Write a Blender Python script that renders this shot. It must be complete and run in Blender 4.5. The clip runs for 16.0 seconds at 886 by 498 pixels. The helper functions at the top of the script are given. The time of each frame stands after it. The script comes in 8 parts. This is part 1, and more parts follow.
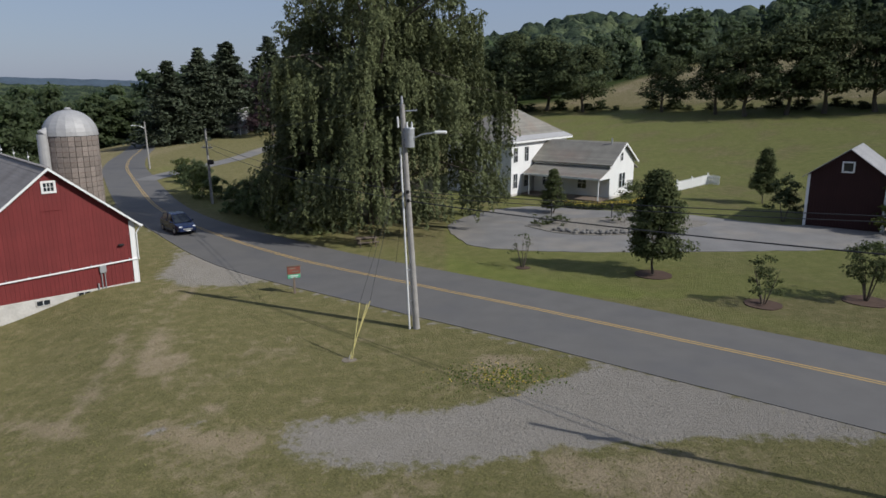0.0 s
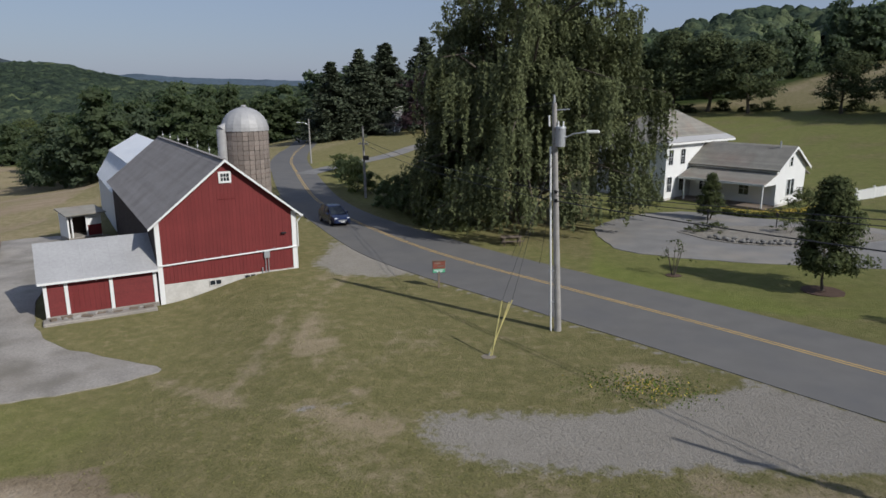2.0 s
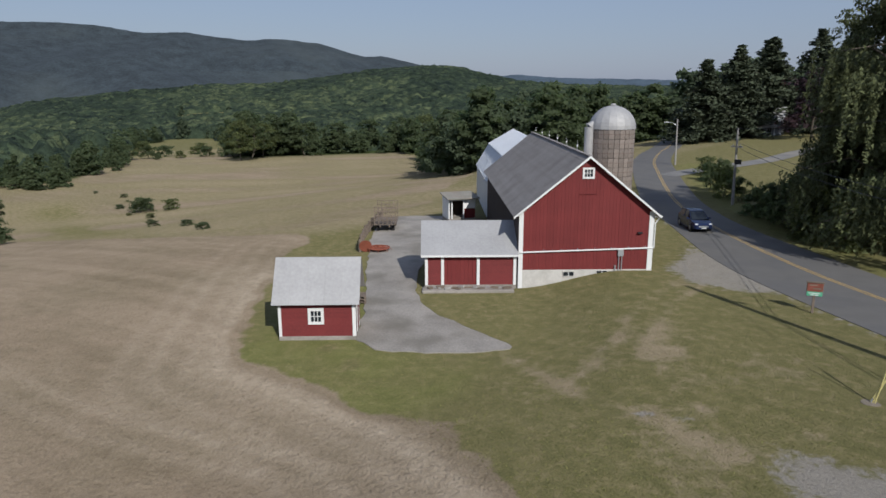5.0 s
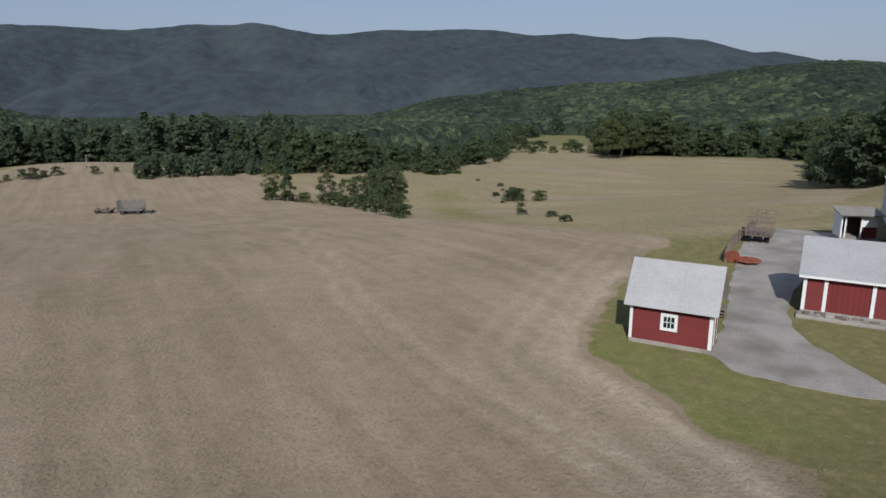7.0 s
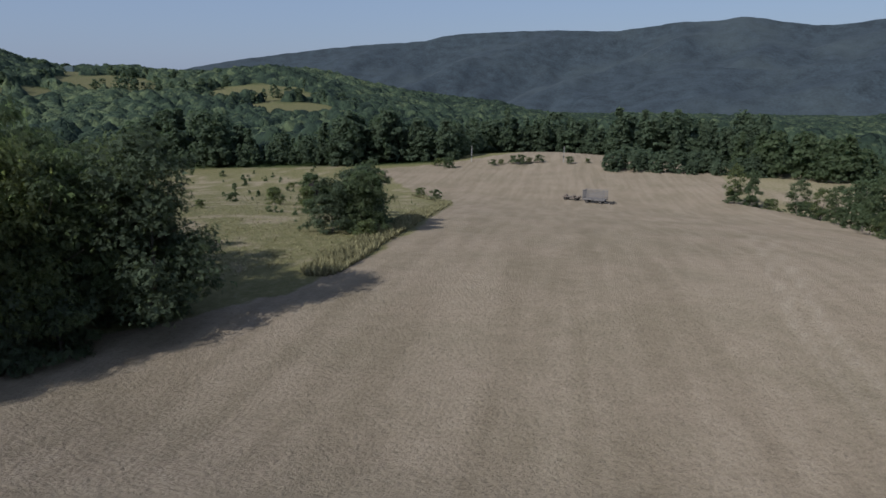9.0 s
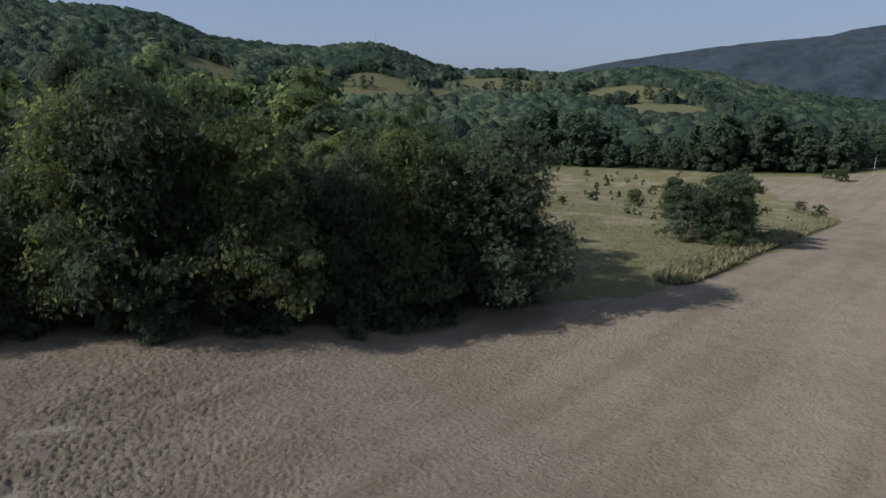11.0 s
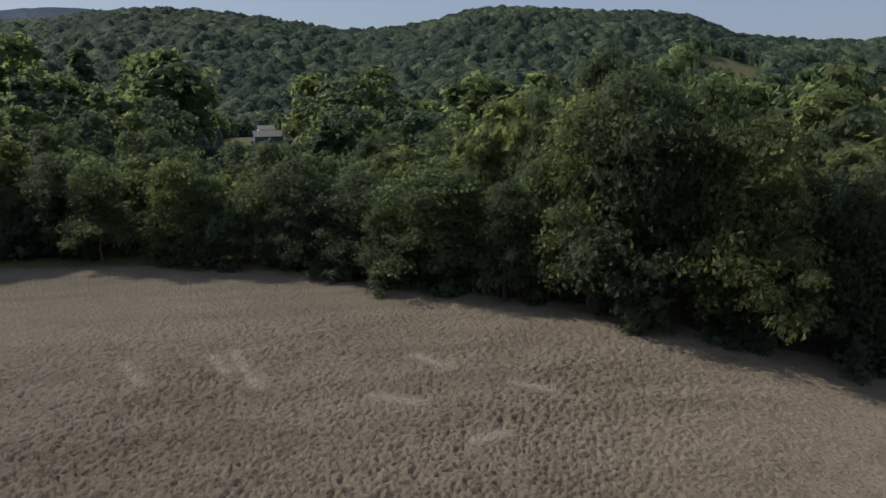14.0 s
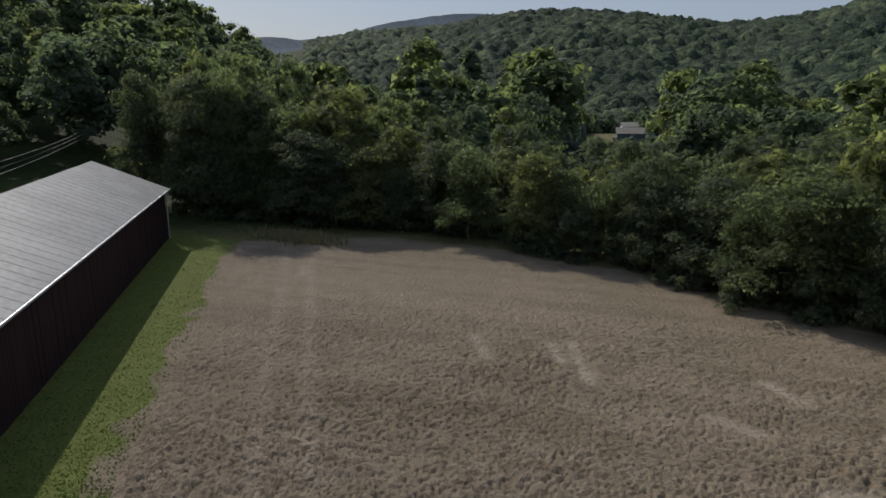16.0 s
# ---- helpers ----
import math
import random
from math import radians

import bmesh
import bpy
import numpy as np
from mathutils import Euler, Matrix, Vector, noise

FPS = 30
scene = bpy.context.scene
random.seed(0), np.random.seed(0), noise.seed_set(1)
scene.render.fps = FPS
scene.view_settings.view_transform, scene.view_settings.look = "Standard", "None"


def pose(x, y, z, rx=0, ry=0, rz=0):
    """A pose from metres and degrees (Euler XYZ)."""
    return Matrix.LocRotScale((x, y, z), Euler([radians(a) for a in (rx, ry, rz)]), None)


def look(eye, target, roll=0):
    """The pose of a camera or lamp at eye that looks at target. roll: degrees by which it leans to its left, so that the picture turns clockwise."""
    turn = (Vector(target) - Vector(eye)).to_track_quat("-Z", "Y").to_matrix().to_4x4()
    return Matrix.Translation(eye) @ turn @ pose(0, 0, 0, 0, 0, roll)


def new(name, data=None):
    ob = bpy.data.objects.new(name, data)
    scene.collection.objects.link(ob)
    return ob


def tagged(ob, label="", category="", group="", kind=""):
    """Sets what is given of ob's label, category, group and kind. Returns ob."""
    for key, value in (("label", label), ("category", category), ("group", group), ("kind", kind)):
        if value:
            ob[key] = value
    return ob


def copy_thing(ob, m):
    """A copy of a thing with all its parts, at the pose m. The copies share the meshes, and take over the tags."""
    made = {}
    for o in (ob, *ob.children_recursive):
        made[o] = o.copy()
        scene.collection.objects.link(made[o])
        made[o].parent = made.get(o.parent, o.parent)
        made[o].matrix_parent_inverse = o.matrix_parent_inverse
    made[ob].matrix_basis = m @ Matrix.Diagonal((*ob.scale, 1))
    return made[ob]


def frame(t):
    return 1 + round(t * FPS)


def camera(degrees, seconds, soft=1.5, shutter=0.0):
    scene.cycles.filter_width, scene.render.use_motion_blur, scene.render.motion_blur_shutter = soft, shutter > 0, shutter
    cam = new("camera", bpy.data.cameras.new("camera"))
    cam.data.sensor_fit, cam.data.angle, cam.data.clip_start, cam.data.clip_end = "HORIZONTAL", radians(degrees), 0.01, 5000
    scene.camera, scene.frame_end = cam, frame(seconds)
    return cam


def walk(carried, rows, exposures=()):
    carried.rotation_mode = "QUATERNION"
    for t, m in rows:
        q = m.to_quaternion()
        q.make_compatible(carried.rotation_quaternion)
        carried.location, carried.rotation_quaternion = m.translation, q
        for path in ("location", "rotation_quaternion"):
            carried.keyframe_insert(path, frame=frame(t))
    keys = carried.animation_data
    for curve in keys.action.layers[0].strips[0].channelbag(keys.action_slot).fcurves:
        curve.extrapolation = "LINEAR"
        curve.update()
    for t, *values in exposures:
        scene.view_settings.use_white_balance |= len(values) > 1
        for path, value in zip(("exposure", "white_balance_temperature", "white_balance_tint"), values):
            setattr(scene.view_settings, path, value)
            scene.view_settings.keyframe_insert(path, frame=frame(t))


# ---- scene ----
cam = camera(66.4, 16.0, soft=1.6)
PATH = [
    (0.0, pose(-0.00, -0.00, 12.50, 76.84, 0.12, -0.13)),
    (0.5, pose(-0.02, 0.00, 12.49, 76.85, 0.10, 1.42)),
    (1.0, pose(-0.05, 0.00, 12.48, 76.85, 0.09, 3.05)),
    (1.5, pose(-0.09, 0.01, 12.47, 76.83, 0.15, 5.62)),
    (2.0, pose(-0.10, 0.01, 12.45, 76.83, 0.09, 12.24)),
    (2.5, pose(-0.10, 0.02, 12.45, 76.82, 0.08, 16.04)),
    (3.0, pose(-0.12, -0.01, 12.45, 76.81, 0.08, 20.23)),
    (3.5, pose(-0.14, -0.04, 12.46, 76.80, 0.04, 25.88)),
    (6.0, pose(-0.59, -0.07, 12.25, 76.87, 0.12, 55.02)),
    (6.5, pose(-0.65, -0.07, 12.23, 76.83, 0.05, 63.20)),
    (7.0, pose(-0.70, -0.09, 12.22, 76.79, 0.04, 72.22)),
    (7.5, pose(-0.71, -0.09, 12.20, 76.80, 0.15, 83.96)),
    (8.0, pose(-0.72, -0.09, 12.17, 76.80, 0.05, 93.77)),
    (8.5, pose(-0.78, -0.03, 12.17, 76.72, 0.03, 101.44)),
    (9.0, pose(-0.87, 0.03, 12.19, 76.61, 0.01, 110.04)),
    (9.5, pose(-0.91, 0.07, 12.19, 76.52, 0.04, 118.47)),
    (10.0, pose(-0.92, 0.07, 12.18, 76.52, 0.09, 126.03)),
    (12.5, pose(-0.91, 0.05, 12.17, 76.94, 0.07, 158.53)),
    (13.0, pose(-0.89, 0.02, 12.17, 76.88, 0.14, 164.27)),
    (13.5, pose(-0.88, -0.01, 12.19, 76.86, 0.03, 172.08)),
    (14.0, pose(-0.87, -0.05, 12.20, 76.77, 0.07, 180.93)),
    (14.5, pose(-0.86, -0.10, 12.22, 76.70, 0.07, 189.84)),
    (15.0, pose(-0.87, -0.15, 12.24, 76.65, -0.03, 196.02)),
    (15.5, pose(-0.86, -0.19, 12.24, 76.58, 0.01, 203.09)),
    (16.0, pose(-0.83, -0.21, 12.24, 76.53, 0.05, 210.57)),]
walk(cam, PATH, [(0.0, 0.0, 6100, 10), (7.0, 0.0, 6000, 10), (8.5, 0.0, 5750, 9), (10.0, 0.0, 5650, 9), (12.5, 0.04, 5850, 10), (14.5, 0.05, 6200, 10), (16.0, 0.02, 6350, 10)])

# ---------------------------------------------------------------- light
SUN_AZ, SUN_EL = radians(115.5), radians(36.0)      # clockwise from +y
world = bpy.data.worlds.new("sky")
scene.world = world
world.use_nodes = True
wn = world.node_tree.nodes
sky = wn.new("ShaderNodeTexSky")
sky.sky_type, sky.sun_disc = "NISHITA", False
sky.sun_elevation, sky.sun_rotation = SUN_EL, SUN_AZ
sky.air_density, sky.dust_density, sky.ozone_density = 1.2, 1.0, 2.2
haze = wn.new("ShaderNodeMixRGB")
haze.inputs["Fac"].default_value = 0.66
haze.inputs["Color2"].default_value = (3.55, 4.15, 5.8, 1)      # even summer haze
world.node_tree.links.new(sky.outputs["Color"], haze.inputs["Color1"])
world.node_tree.links.new(haze.outputs["Color"], wn["Background"].inputs["Color"])
wn["Background"].inputs["Strength"].default_value = 0.081
sun = new("sun", bpy.data.lights.new("sun", "SUN"))
sun.data.energy, sun.data.angle, sun.data.color = 4.0, radians(0.55), (1.0, 0.94, 0.85)
sun.matrix_world = look((60, -30, 50), (60 - math.sin(SUN_AZ) * 50, -30 - math.cos(SUN_AZ) * 50, 50 - 50 * math.tan(SUN_EL)))
scene.view_settings.exposure = 0.0


# ---------------------------------------------------------------- materials
def mat(name, base, rough=0.8, var=0.25, scale=3.0, fine=30.0, bump=0.1, metal=0.0, stain=None, stain_scale=0.6, stain_amt=0.0,
        island=0.0, obj=0.0, trans=0.0, spec=0.3, through_tint=None, cut=0.0):
    """Principled surface with two scales of variation, optional stains, optional per-island or per-object change and translucency."""
    m = bpy.data.materials.new(name)
    m.use_nodes = True
    nt = m.node_tree
    n, l = nt.nodes, nt.links
    b = n["Principled BSDF"]
    b.inputs["Roughness"].default_value, b.inputs["Metallic"].default_value = rough, metal
    b.inputs["Specular IOR Level"].default_value = spec
    co = n.new("ShaderNodeTexCoord")
    n1, n2 = n.new("ShaderNodeTexNoise"), n.new("ShaderNodeTexNoise")
    n1.inputs["Scale"].default_value, n2.inputs["Scale"].default_value = scale, fine
    n1.inputs["Detail"].default_value = n2.inputs["Detail"].default_value = 4
    for k in (n1, n2):
        l.new(co.outputs["Object"], k.inputs["Vector"])
    mix = n.new("ShaderNodeMath")
    mix.operation = "ADD"
    l.new(n1.outputs["Fac"], mix.inputs[0]); l.new(n2.outputs["Fac"], mix.inputs[1])
    val = n.new("ShaderNodeMapRange")
    val.inputs["From Min"].default_value, val.inputs["From Max"].default_value = 0.6, 1.4
    val.inputs["To Min"].default_value, val.inputs["To Max"].default_value = 1 - var, 1 + var
    l.new(mix.outputs[0], val.inputs["Value"])
    hsv = n.new("ShaderNodeHueSaturation")
    hsv.inputs["Color"].default_value = (*base, 1)
    last = val.outputs["Result"]
    if island or obj:
        src = n.new("ShaderNodeNewGeometry").outputs["Random Per Island"] if island else n.new("ShaderNodeObjectInfo").outputs["Random"]
        amt = island or obj
        r = n.new("ShaderNodeMapRange")
        r.inputs["To Min"].default_value, r.inputs["To Max"].default_value = 1 - amt, 1 + amt
        l.new(src, r.inputs["Value"])
        mu = n.new("ShaderNodeMath"); mu.operation = "MULTIPLY"
        l.new(last, mu.inputs[0]); l.new(r.outputs["Result"], mu.inputs[1])
        last = mu.outputs[0]
    l.new(last, hsv.inputs["Value"])
    col = hsv.outputs["Color"]
    if stain:
        n3 = n.new("ShaderNodeTexNoise")
        n3.inputs["Scale"].default_value, n3.inputs["Detail"].default_value = stain_scale, 6
        l.new(co.outputs["Object"], n3.inputs["Vector"])
        ra = n.new("ShaderNodeMapRange")
        ra.inputs["From Min"].default_value, ra.inputs["From Max"].default_value = 0.48, 0.68
        ra.inputs["To Max"].default_value = stain_amt
        l.new(n3.outputs["Fac"], ra.inputs["Value"])
        mx = n.new("ShaderNodeMixRGB")
        mx.inputs["Color2"].default_value = (*stain, 1)
        l.new(ra.outputs["Result"], mx.inputs["Fac"]); l.new(col, mx.inputs["Color1"])
        col = mx.outputs["Color"]
    l.new(col, b.inputs["Base Color"])
    if bump:
        bp = n.new("ShaderNodeBump")
        bp.inputs["Strength"].default_value, bp.inputs["Distance"].default_value = bump, 0.02
        l.new(n2.outputs["Fac"], bp.inputs["Height"]); l.new(bp.outputs["Normal"], b.inputs["Normal"])
    if trans:
        t = n.new("ShaderNodeBsdfTranslucent")
        if through_tint:
            g = n.new("ShaderNodeMixRGB")
            g.blend_type = "MULTIPLY"
            g.inputs["Fac"].default_value, g.inputs["Color2"].default_value = 1.0, (*through_tint, 1)
            l.new(col, g.inputs["Color1"])
            l.new(g.outputs["Color"], t.inputs["Color"])
        else:
            l.new(col, t.inputs["Color"])
        ms = n.new("ShaderNodeMixShader")
        ms.inputs["Fac"].default_value = trans
        l.new(b.outputs[0], ms.inputs[1]); l.new(t.outputs[0], ms.inputs[2])
        last = ms.outputs[0]
        if cut:                                    # gaps between the leaves of a spray
            g = n.new("ShaderNodeTexNoise")
            g.inputs["Scale"].default_value, g.inputs["Detail"].default_value = cut, 1.0
            l.new(co.outputs["Object"], g.inputs["Vector"])
            k = n.new("ShaderNodeMath"); k.operation = "GREATER_THAN"; k.inputs[1].default_value = 0.53
            l.new(g.outputs["Fac"], k.inputs[0])
            hole, mh = n.new("ShaderNodeBsdfTransparent"), n.new("ShaderNodeMixShader")
            l.new(k.outputs[0], mh.inputs["Fac"]); l.new(last, mh.inputs[1]); l.new(hole.outputs[0], mh.inputs[2])
            last = mh.outputs[0]
        l.new(last, n["Material Output"].inputs["Surface"])
    return m


def ground_material(name="ground", heap=False):
    """Mown lawn, dry grass, stubble and woodland floor, by the cover painted on the ground sheet."""
    m = bpy.data.materials.new(name)
    m.use_nodes = True
    nt = m.node_tree
    n, l = nt.nodes, nt.links
    b = n["Principled BSDF"]
    b.inputs["Roughness"].default_value, b.inputs["Specular IOR Level"].default_value = 0.95, 0.1
    b.inputs["Diffuse Roughness"].default_value = 0.5
    co = n.new("ShaderNodeTexCoord")

    def noise_tex(scale, detail=5, rough=0.6, vec=None):
        k = n.new("ShaderNodeTexNoise")
        k.inputs["Scale"].default_value, k.inputs["Detail"].default_value, k.inputs["Roughness"].default_value = scale, detail, rough
        l.new(vec or co.outputs["Object"], k.inputs["Vector"])
        return k.outputs["Fac"]

    def ramp(src, *stops):
        r = n.new("ShaderNodeValToRGB")
        e = r.color_ramp.elements
        while len(e) < len(stops):
            e.new(0.5)
        for k, (p, c) in zip(e, stops):
            k.position, k.color = p, (*c, 1)
        l.new(src, r.inputs["Fac"])
        return r.outputs["Color"]

    def mixc(f, a, c, kind="MIX"):
        k = n.new("ShaderNodeMixRGB")
        k.blend_type = kind
        if isinstance(f, float):
            k.inputs["Fac"].default_value = f
        else:
            l.new(f, k.inputs["Fac"])
        l.new(a, k.inputs["Color1"]); l.new(c, k.inputs["Color2"])
        return k.outputs["Color"]

    att = n.new("ShaderNodeAttribute"); att.attribute_name = "cover"
    sep = n.new("ShaderNodeSeparateColor"); l.new(att.outputs["Color"], sep.inputs["Color"])
    big, mid, fine, patchy = noise_tex(0.08), noise_tex(0.9), noise_tex(13.0, 6, 0.75), noise_tex(1.6, 7, 0.7)

    def ragged(src, amount, lo, hi):
        """The soft edge of a cover, broken up by tufts."""
        k = n.new("ShaderNodeMath"); k.operation = "MULTIPLY_ADD"
        l.new(patchy, k.inputs[0]); k.inputs[1].default_value = amount
        o = n.new("ShaderNodeMath"); o.operation = "ADD"; o.inputs[1].default_value = -amount / 2
        l.new(src, o.inputs[0]); l.new(o.outputs[0], k.inputs[2])
        r = n.new("ShaderNodeMapRange"); r.interpolation_type = "SMOOTHSTEP"
        r.inputs["From Min"].default_value, r.inputs["From Max"].default_value = lo, hi
        l.new(k.outputs[0], r.inputs["Value"])
        return r.outputs["Result"]
    lawn = mixc(0.5, ramp(mid, (0.3, (0.100, 0.097, 0.036)), (0.5, (0.162, 0.146, 0.062)), (0.70, (0.265, 0.218, 0.122))),
                ramp(fine, (0.34, (0.052, 0.055, 0.018)), (0.66, (0.275, 0.240, 0.122))))
    lawn = mixc(0.36, lawn, ramp(patchy, (0.38, (0.052, 0.066, 0.018)), (0.52, (0.140, 0.132, 0.050)), (0.64, (0.320, 0.250, 0.145))))
    sweep = n.new("ShaderNodeTexWave"); sweep.wave_type = "RINGS"; sweep.rings_direction = "Z"       # faint arcs left by the mower
    sweep.inputs["Scale"].default_value, sweep.inputs["Distortion"].default_value, sweep.inputs["Detail"].default_value = 0.16, 3.0, 3
    mq = n.new("ShaderNodeMapping"); mq.inputs["Location"].default_value = (14.0, -62.0, 0)
    l.new(co.outputs["Object"], mq.inputs["Vector"]); l.new(mq.outputs["Vector"], sweep.inputs["Vector"])
    lawn = mixc(0.07, lawn, ramp(sweep.outputs["Fac"], (0.2, (0.058, 0.078, 0.020)), (0.8, (0.230, 0.190, 0.095))))
    grain = noise_tex(34.0, 4, 0.8)
    lawn = mixc(0.30, lawn, ramp(grain, (0.36, (0.040, 0.044, 0.016)), (0.50, (0.150, 0.134, 0.056)), (0.66, (0.300, 0.256, 0.132))))
    dry = mixc(0.5, ramp(mid, (0.3, (0.188, 0.150, 0.087)), (0.7, (0.352, 0.291, 0.199))),
               ramp(fine, (0.3, (0.120, 0.098, 0.051)), (0.7, (0.332, 0.276, 0.183))))
    # windrows of the mown field
    mp = n.new("ShaderNodeMapping"); mp.vector_type = "TEXTURE"; mp.inputs["Rotation"].default_value = (0, 0, radians(10)); mp.inputs["Scale"].default_value = (18.0, 1.0, 1)
    l.new(co.outputs["Object"], mp.inputs["Vector"])
    rows = noise_tex(0.55, 3, 0.5, mp.outputs["Vector"])
    stub = mixc(0.45, ramp(mid, (0.3, (0.167, 0.125, 0.085)), (0.5, (0.248, 0.193, 0.134)), (0.72, (0.330, 0.267, 0.192))),
                ramp(fine, (0.34, (0.091, 0.067, 0.042)), (0.5, (0.240, 0.187, 0.129)), (0.68, (0.404, 0.333, 0.247))))
    stub = mixc(0.22, stub, ramp(rows, (0.40, (0.142, 0.112, 0.070)), (0.60, (0.351, 0.287, 0.207))))
    stub = mixc(0.25, stub, ramp(big, (0.36, (0.142, 0.125, 0.071)), (0.6, (0.292, 0.233, 0.164))))
    lump = n.new("ShaderNodeMapping"); lump.vector_type = "TEXTURE"
    lump.inputs["Rotation"].default_value, lump.inputs["Scale"].default_value = (0, 0, radians(-42)), (1.25, 1.0, 1)
    l.new(co.outputs["Object"], lump.inputs["Vector"])
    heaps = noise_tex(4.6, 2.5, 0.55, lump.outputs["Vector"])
    # hollows between heaps also darkened in the colour, as shade would fill them
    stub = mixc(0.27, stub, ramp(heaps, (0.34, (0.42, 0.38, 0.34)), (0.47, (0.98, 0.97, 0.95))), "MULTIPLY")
    dry = mixc(0.30, dry, ramp(grain, (0.38, (0.110, 0.088, 0.050)), (0.62, (0.420, 0.340, 0.215))))
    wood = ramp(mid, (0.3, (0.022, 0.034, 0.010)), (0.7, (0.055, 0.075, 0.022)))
    stones = noise_tex(9.0, 6, 0.75)
    gravel = mixc(0.55, ramp(mid, (0.3, (0.198, 0.172, 0.136)), (0.7, (0.290, 0.264, 0.224))), ramp(stones, (0.32, (0.138, 0.125, 0.104)), (0.68, (0.331, 0.311, 0.275))))
    gravel = mixc(0.35, gravel, ramp(grain, (0.36, (0.110, 0.098, 0.079)), (0.50, (0.248, 0.228, 0.195)), (0.66, (0.423, 0.398, 0.352))))
    lush = mixc(0.5, ramp(mid, (0.3, (0.095, 0.118, 0.024)), (0.7, (0.180, 0.200, 0.050))), ramp(fine, (0.34, (0.062, 0.080, 0.015)), (0.66, (0.225, 0.255, 0.070))))
    wet = n.new("ShaderNodeMapRange")
    wet.inputs["From Min"].default_value, wet.inputs["From Max"].default_value = 0.0, -1.0
    l.new(sep.outputs["Green"], wet.inputs["Value"])
    col = mixc(ragged(sep.outputs["Green"], 1.5, 0.1, 0.9), mixc(wet.outputs["Result"], lawn, lush), dry)
    col = mixc(ragged(att.outputs["Alpha"], 1.2, 0.38, 0.66), col, gravel)
    rub = n.new("ShaderNodeMapRange")              # wheel tracks and raked lanes, paler than the rest
    rub.inputs["From Min"].default_value, rub.inputs["From Max"].default_value, rub.inputs["To Max"].default_value = 1.03, 1.7, 0.75
    l.new(sep.outputs["Red"], rub.inputs["Value"])
    stub = mixc(rub.outputs["Result"], stub, ramp(patchy, (0.35, (0.330, 0.272, 0.200)), (0.65, (0.560, 0.475, 0.365))))
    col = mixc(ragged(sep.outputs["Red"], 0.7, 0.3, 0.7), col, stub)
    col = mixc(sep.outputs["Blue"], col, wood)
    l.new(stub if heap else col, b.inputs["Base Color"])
    # low relief everywhere, heaps of straw and broken soil on the field
    bp = n.new("ShaderNodeBump")
    bp.inputs["Strength"].default_value, bp.inputs["Distance"].default_value = 1.0, 0.12
    l.new(noise_tex(4.5, 7, 0.7), bp.inputs["Height"])
    last = bp.outputs["Normal"]
    hp = n.new("ShaderNodeMath"); hp.operation = "MULTIPLY"
    l.new(heaps, hp.inputs[0]); l.new(sep.outputs["Red"], hp.inputs[1])
    b2 = n.new("ShaderNodeBump")
    b2.inputs["Strength"].default_value, b2.inputs["Distance"].default_value = 1.0, 0.09
    l.new(hp.outputs[0], b2.inputs["Height"]); l.new(last, b2.inputs["Normal"])
    last = b2.outputs["Normal"]
    l.new(last, b.inputs["Normal"])
    return m


M_GROUND = ground_material()
M_ASPHALT = mat("asphalt", (0.136, 0.130, 0.121), 0.9, 0.12, 0.7, 60, 0.15, stain=(0.10, 0.10, 0.105), stain_scale=0.25, stain_amt=0.4)
M_YELLOW = mat("road_paint", (0.50, 0.34, 0.12), 0.7, 0.2, 2.0, 40)
M_HEAP = ground_material("straw_heaps", True)
M_SOIL = mat("stony_soil", (0.20, 0.17, 0.13), 0.95, 0.35, 1.5, 14, 0.6)
M_DRIVE = mat("worn_drive", (0.195, 0.188, 0.178), 0.95, 0.25, 0.5, 20, 0.4, stain=(0.30, 0.265, 0.215), stain_scale=0.16, stain_amt=0.6)
M_CONCRETE = mat("concrete", (0.300, 0.274, 0.240), 0.9, 0.34, 0.5, 9, 0.3, stain=(0.17, 0.155, 0.125), stain_scale=0.35, stain_amt=0.75)
M_REDBOARD = mat("red_paint", (0.158, 0.027, 0.026), 0.65, 0.2, 0.7, 9, 0.2, stain=(0.15, 0.022, 0.022), stain_scale=0.5, stain_amt=0.35, obj=0.05)
M_WHITE = mat("white_paint", (0.72, 0.72, 0.70), 0.5, 0.06, 1.0, 20, 0.05)
M_FOUND = mat("foundation", (0.52, 0.50, 0.46), 0.9, 0.15, 0.6, 8, 0.3, stain=(0.30, 0.28, 0.24), stain_scale=0.8, stain_amt=0.4)
M_SLATE = mat("slate_roof", (0.262, 0.240, 0.222), 0.95, 0.2, 0.6, 8, 0.2, stain=(0.17, 0.15, 0.135), stain_scale=0.5, stain_amt=0.4, obj=0.06)
M_SHINGLE = mat("grey_shingle", (0.235, 0.222, 0.190), 0.95, 0.25, 0.8, 10, 0.2, stain=(0.25, 0.16, 0.12), stain_scale=0.3, stain_amt=0.35, obj=0.12)
M_METAL = mat("roof_metal", (0.37, 0.365, 0.36), 0.6, 0.14, 0.5, 6, 0.04, metal=0.1, obj=0.03)
M_TIN = mat("galvanised_dome", (0.38, 0.375, 0.37), 0.6, 0.15, 1.2, 9, 0.05, metal=0.2)
M_STAVE = mat("silo_stave", (0.225, 0.190, 0.165), 0.9, 0.3, 1.0, 6, 0.2, stain=(0.30, 0.27, 0.25), stain_scale=0.7, stain_amt=0.7, obj=0.2)
M_GLASS = mat("window_glass", (0.02, 0.025, 0.03), 0.08, 0.1, 2, 9, 0.0, spec=0.6)
M_POLE = mat("weathered_pole", (0.30, 0.285, 0.265), 0.9, 0.3, 2.0, 25, 0.4)
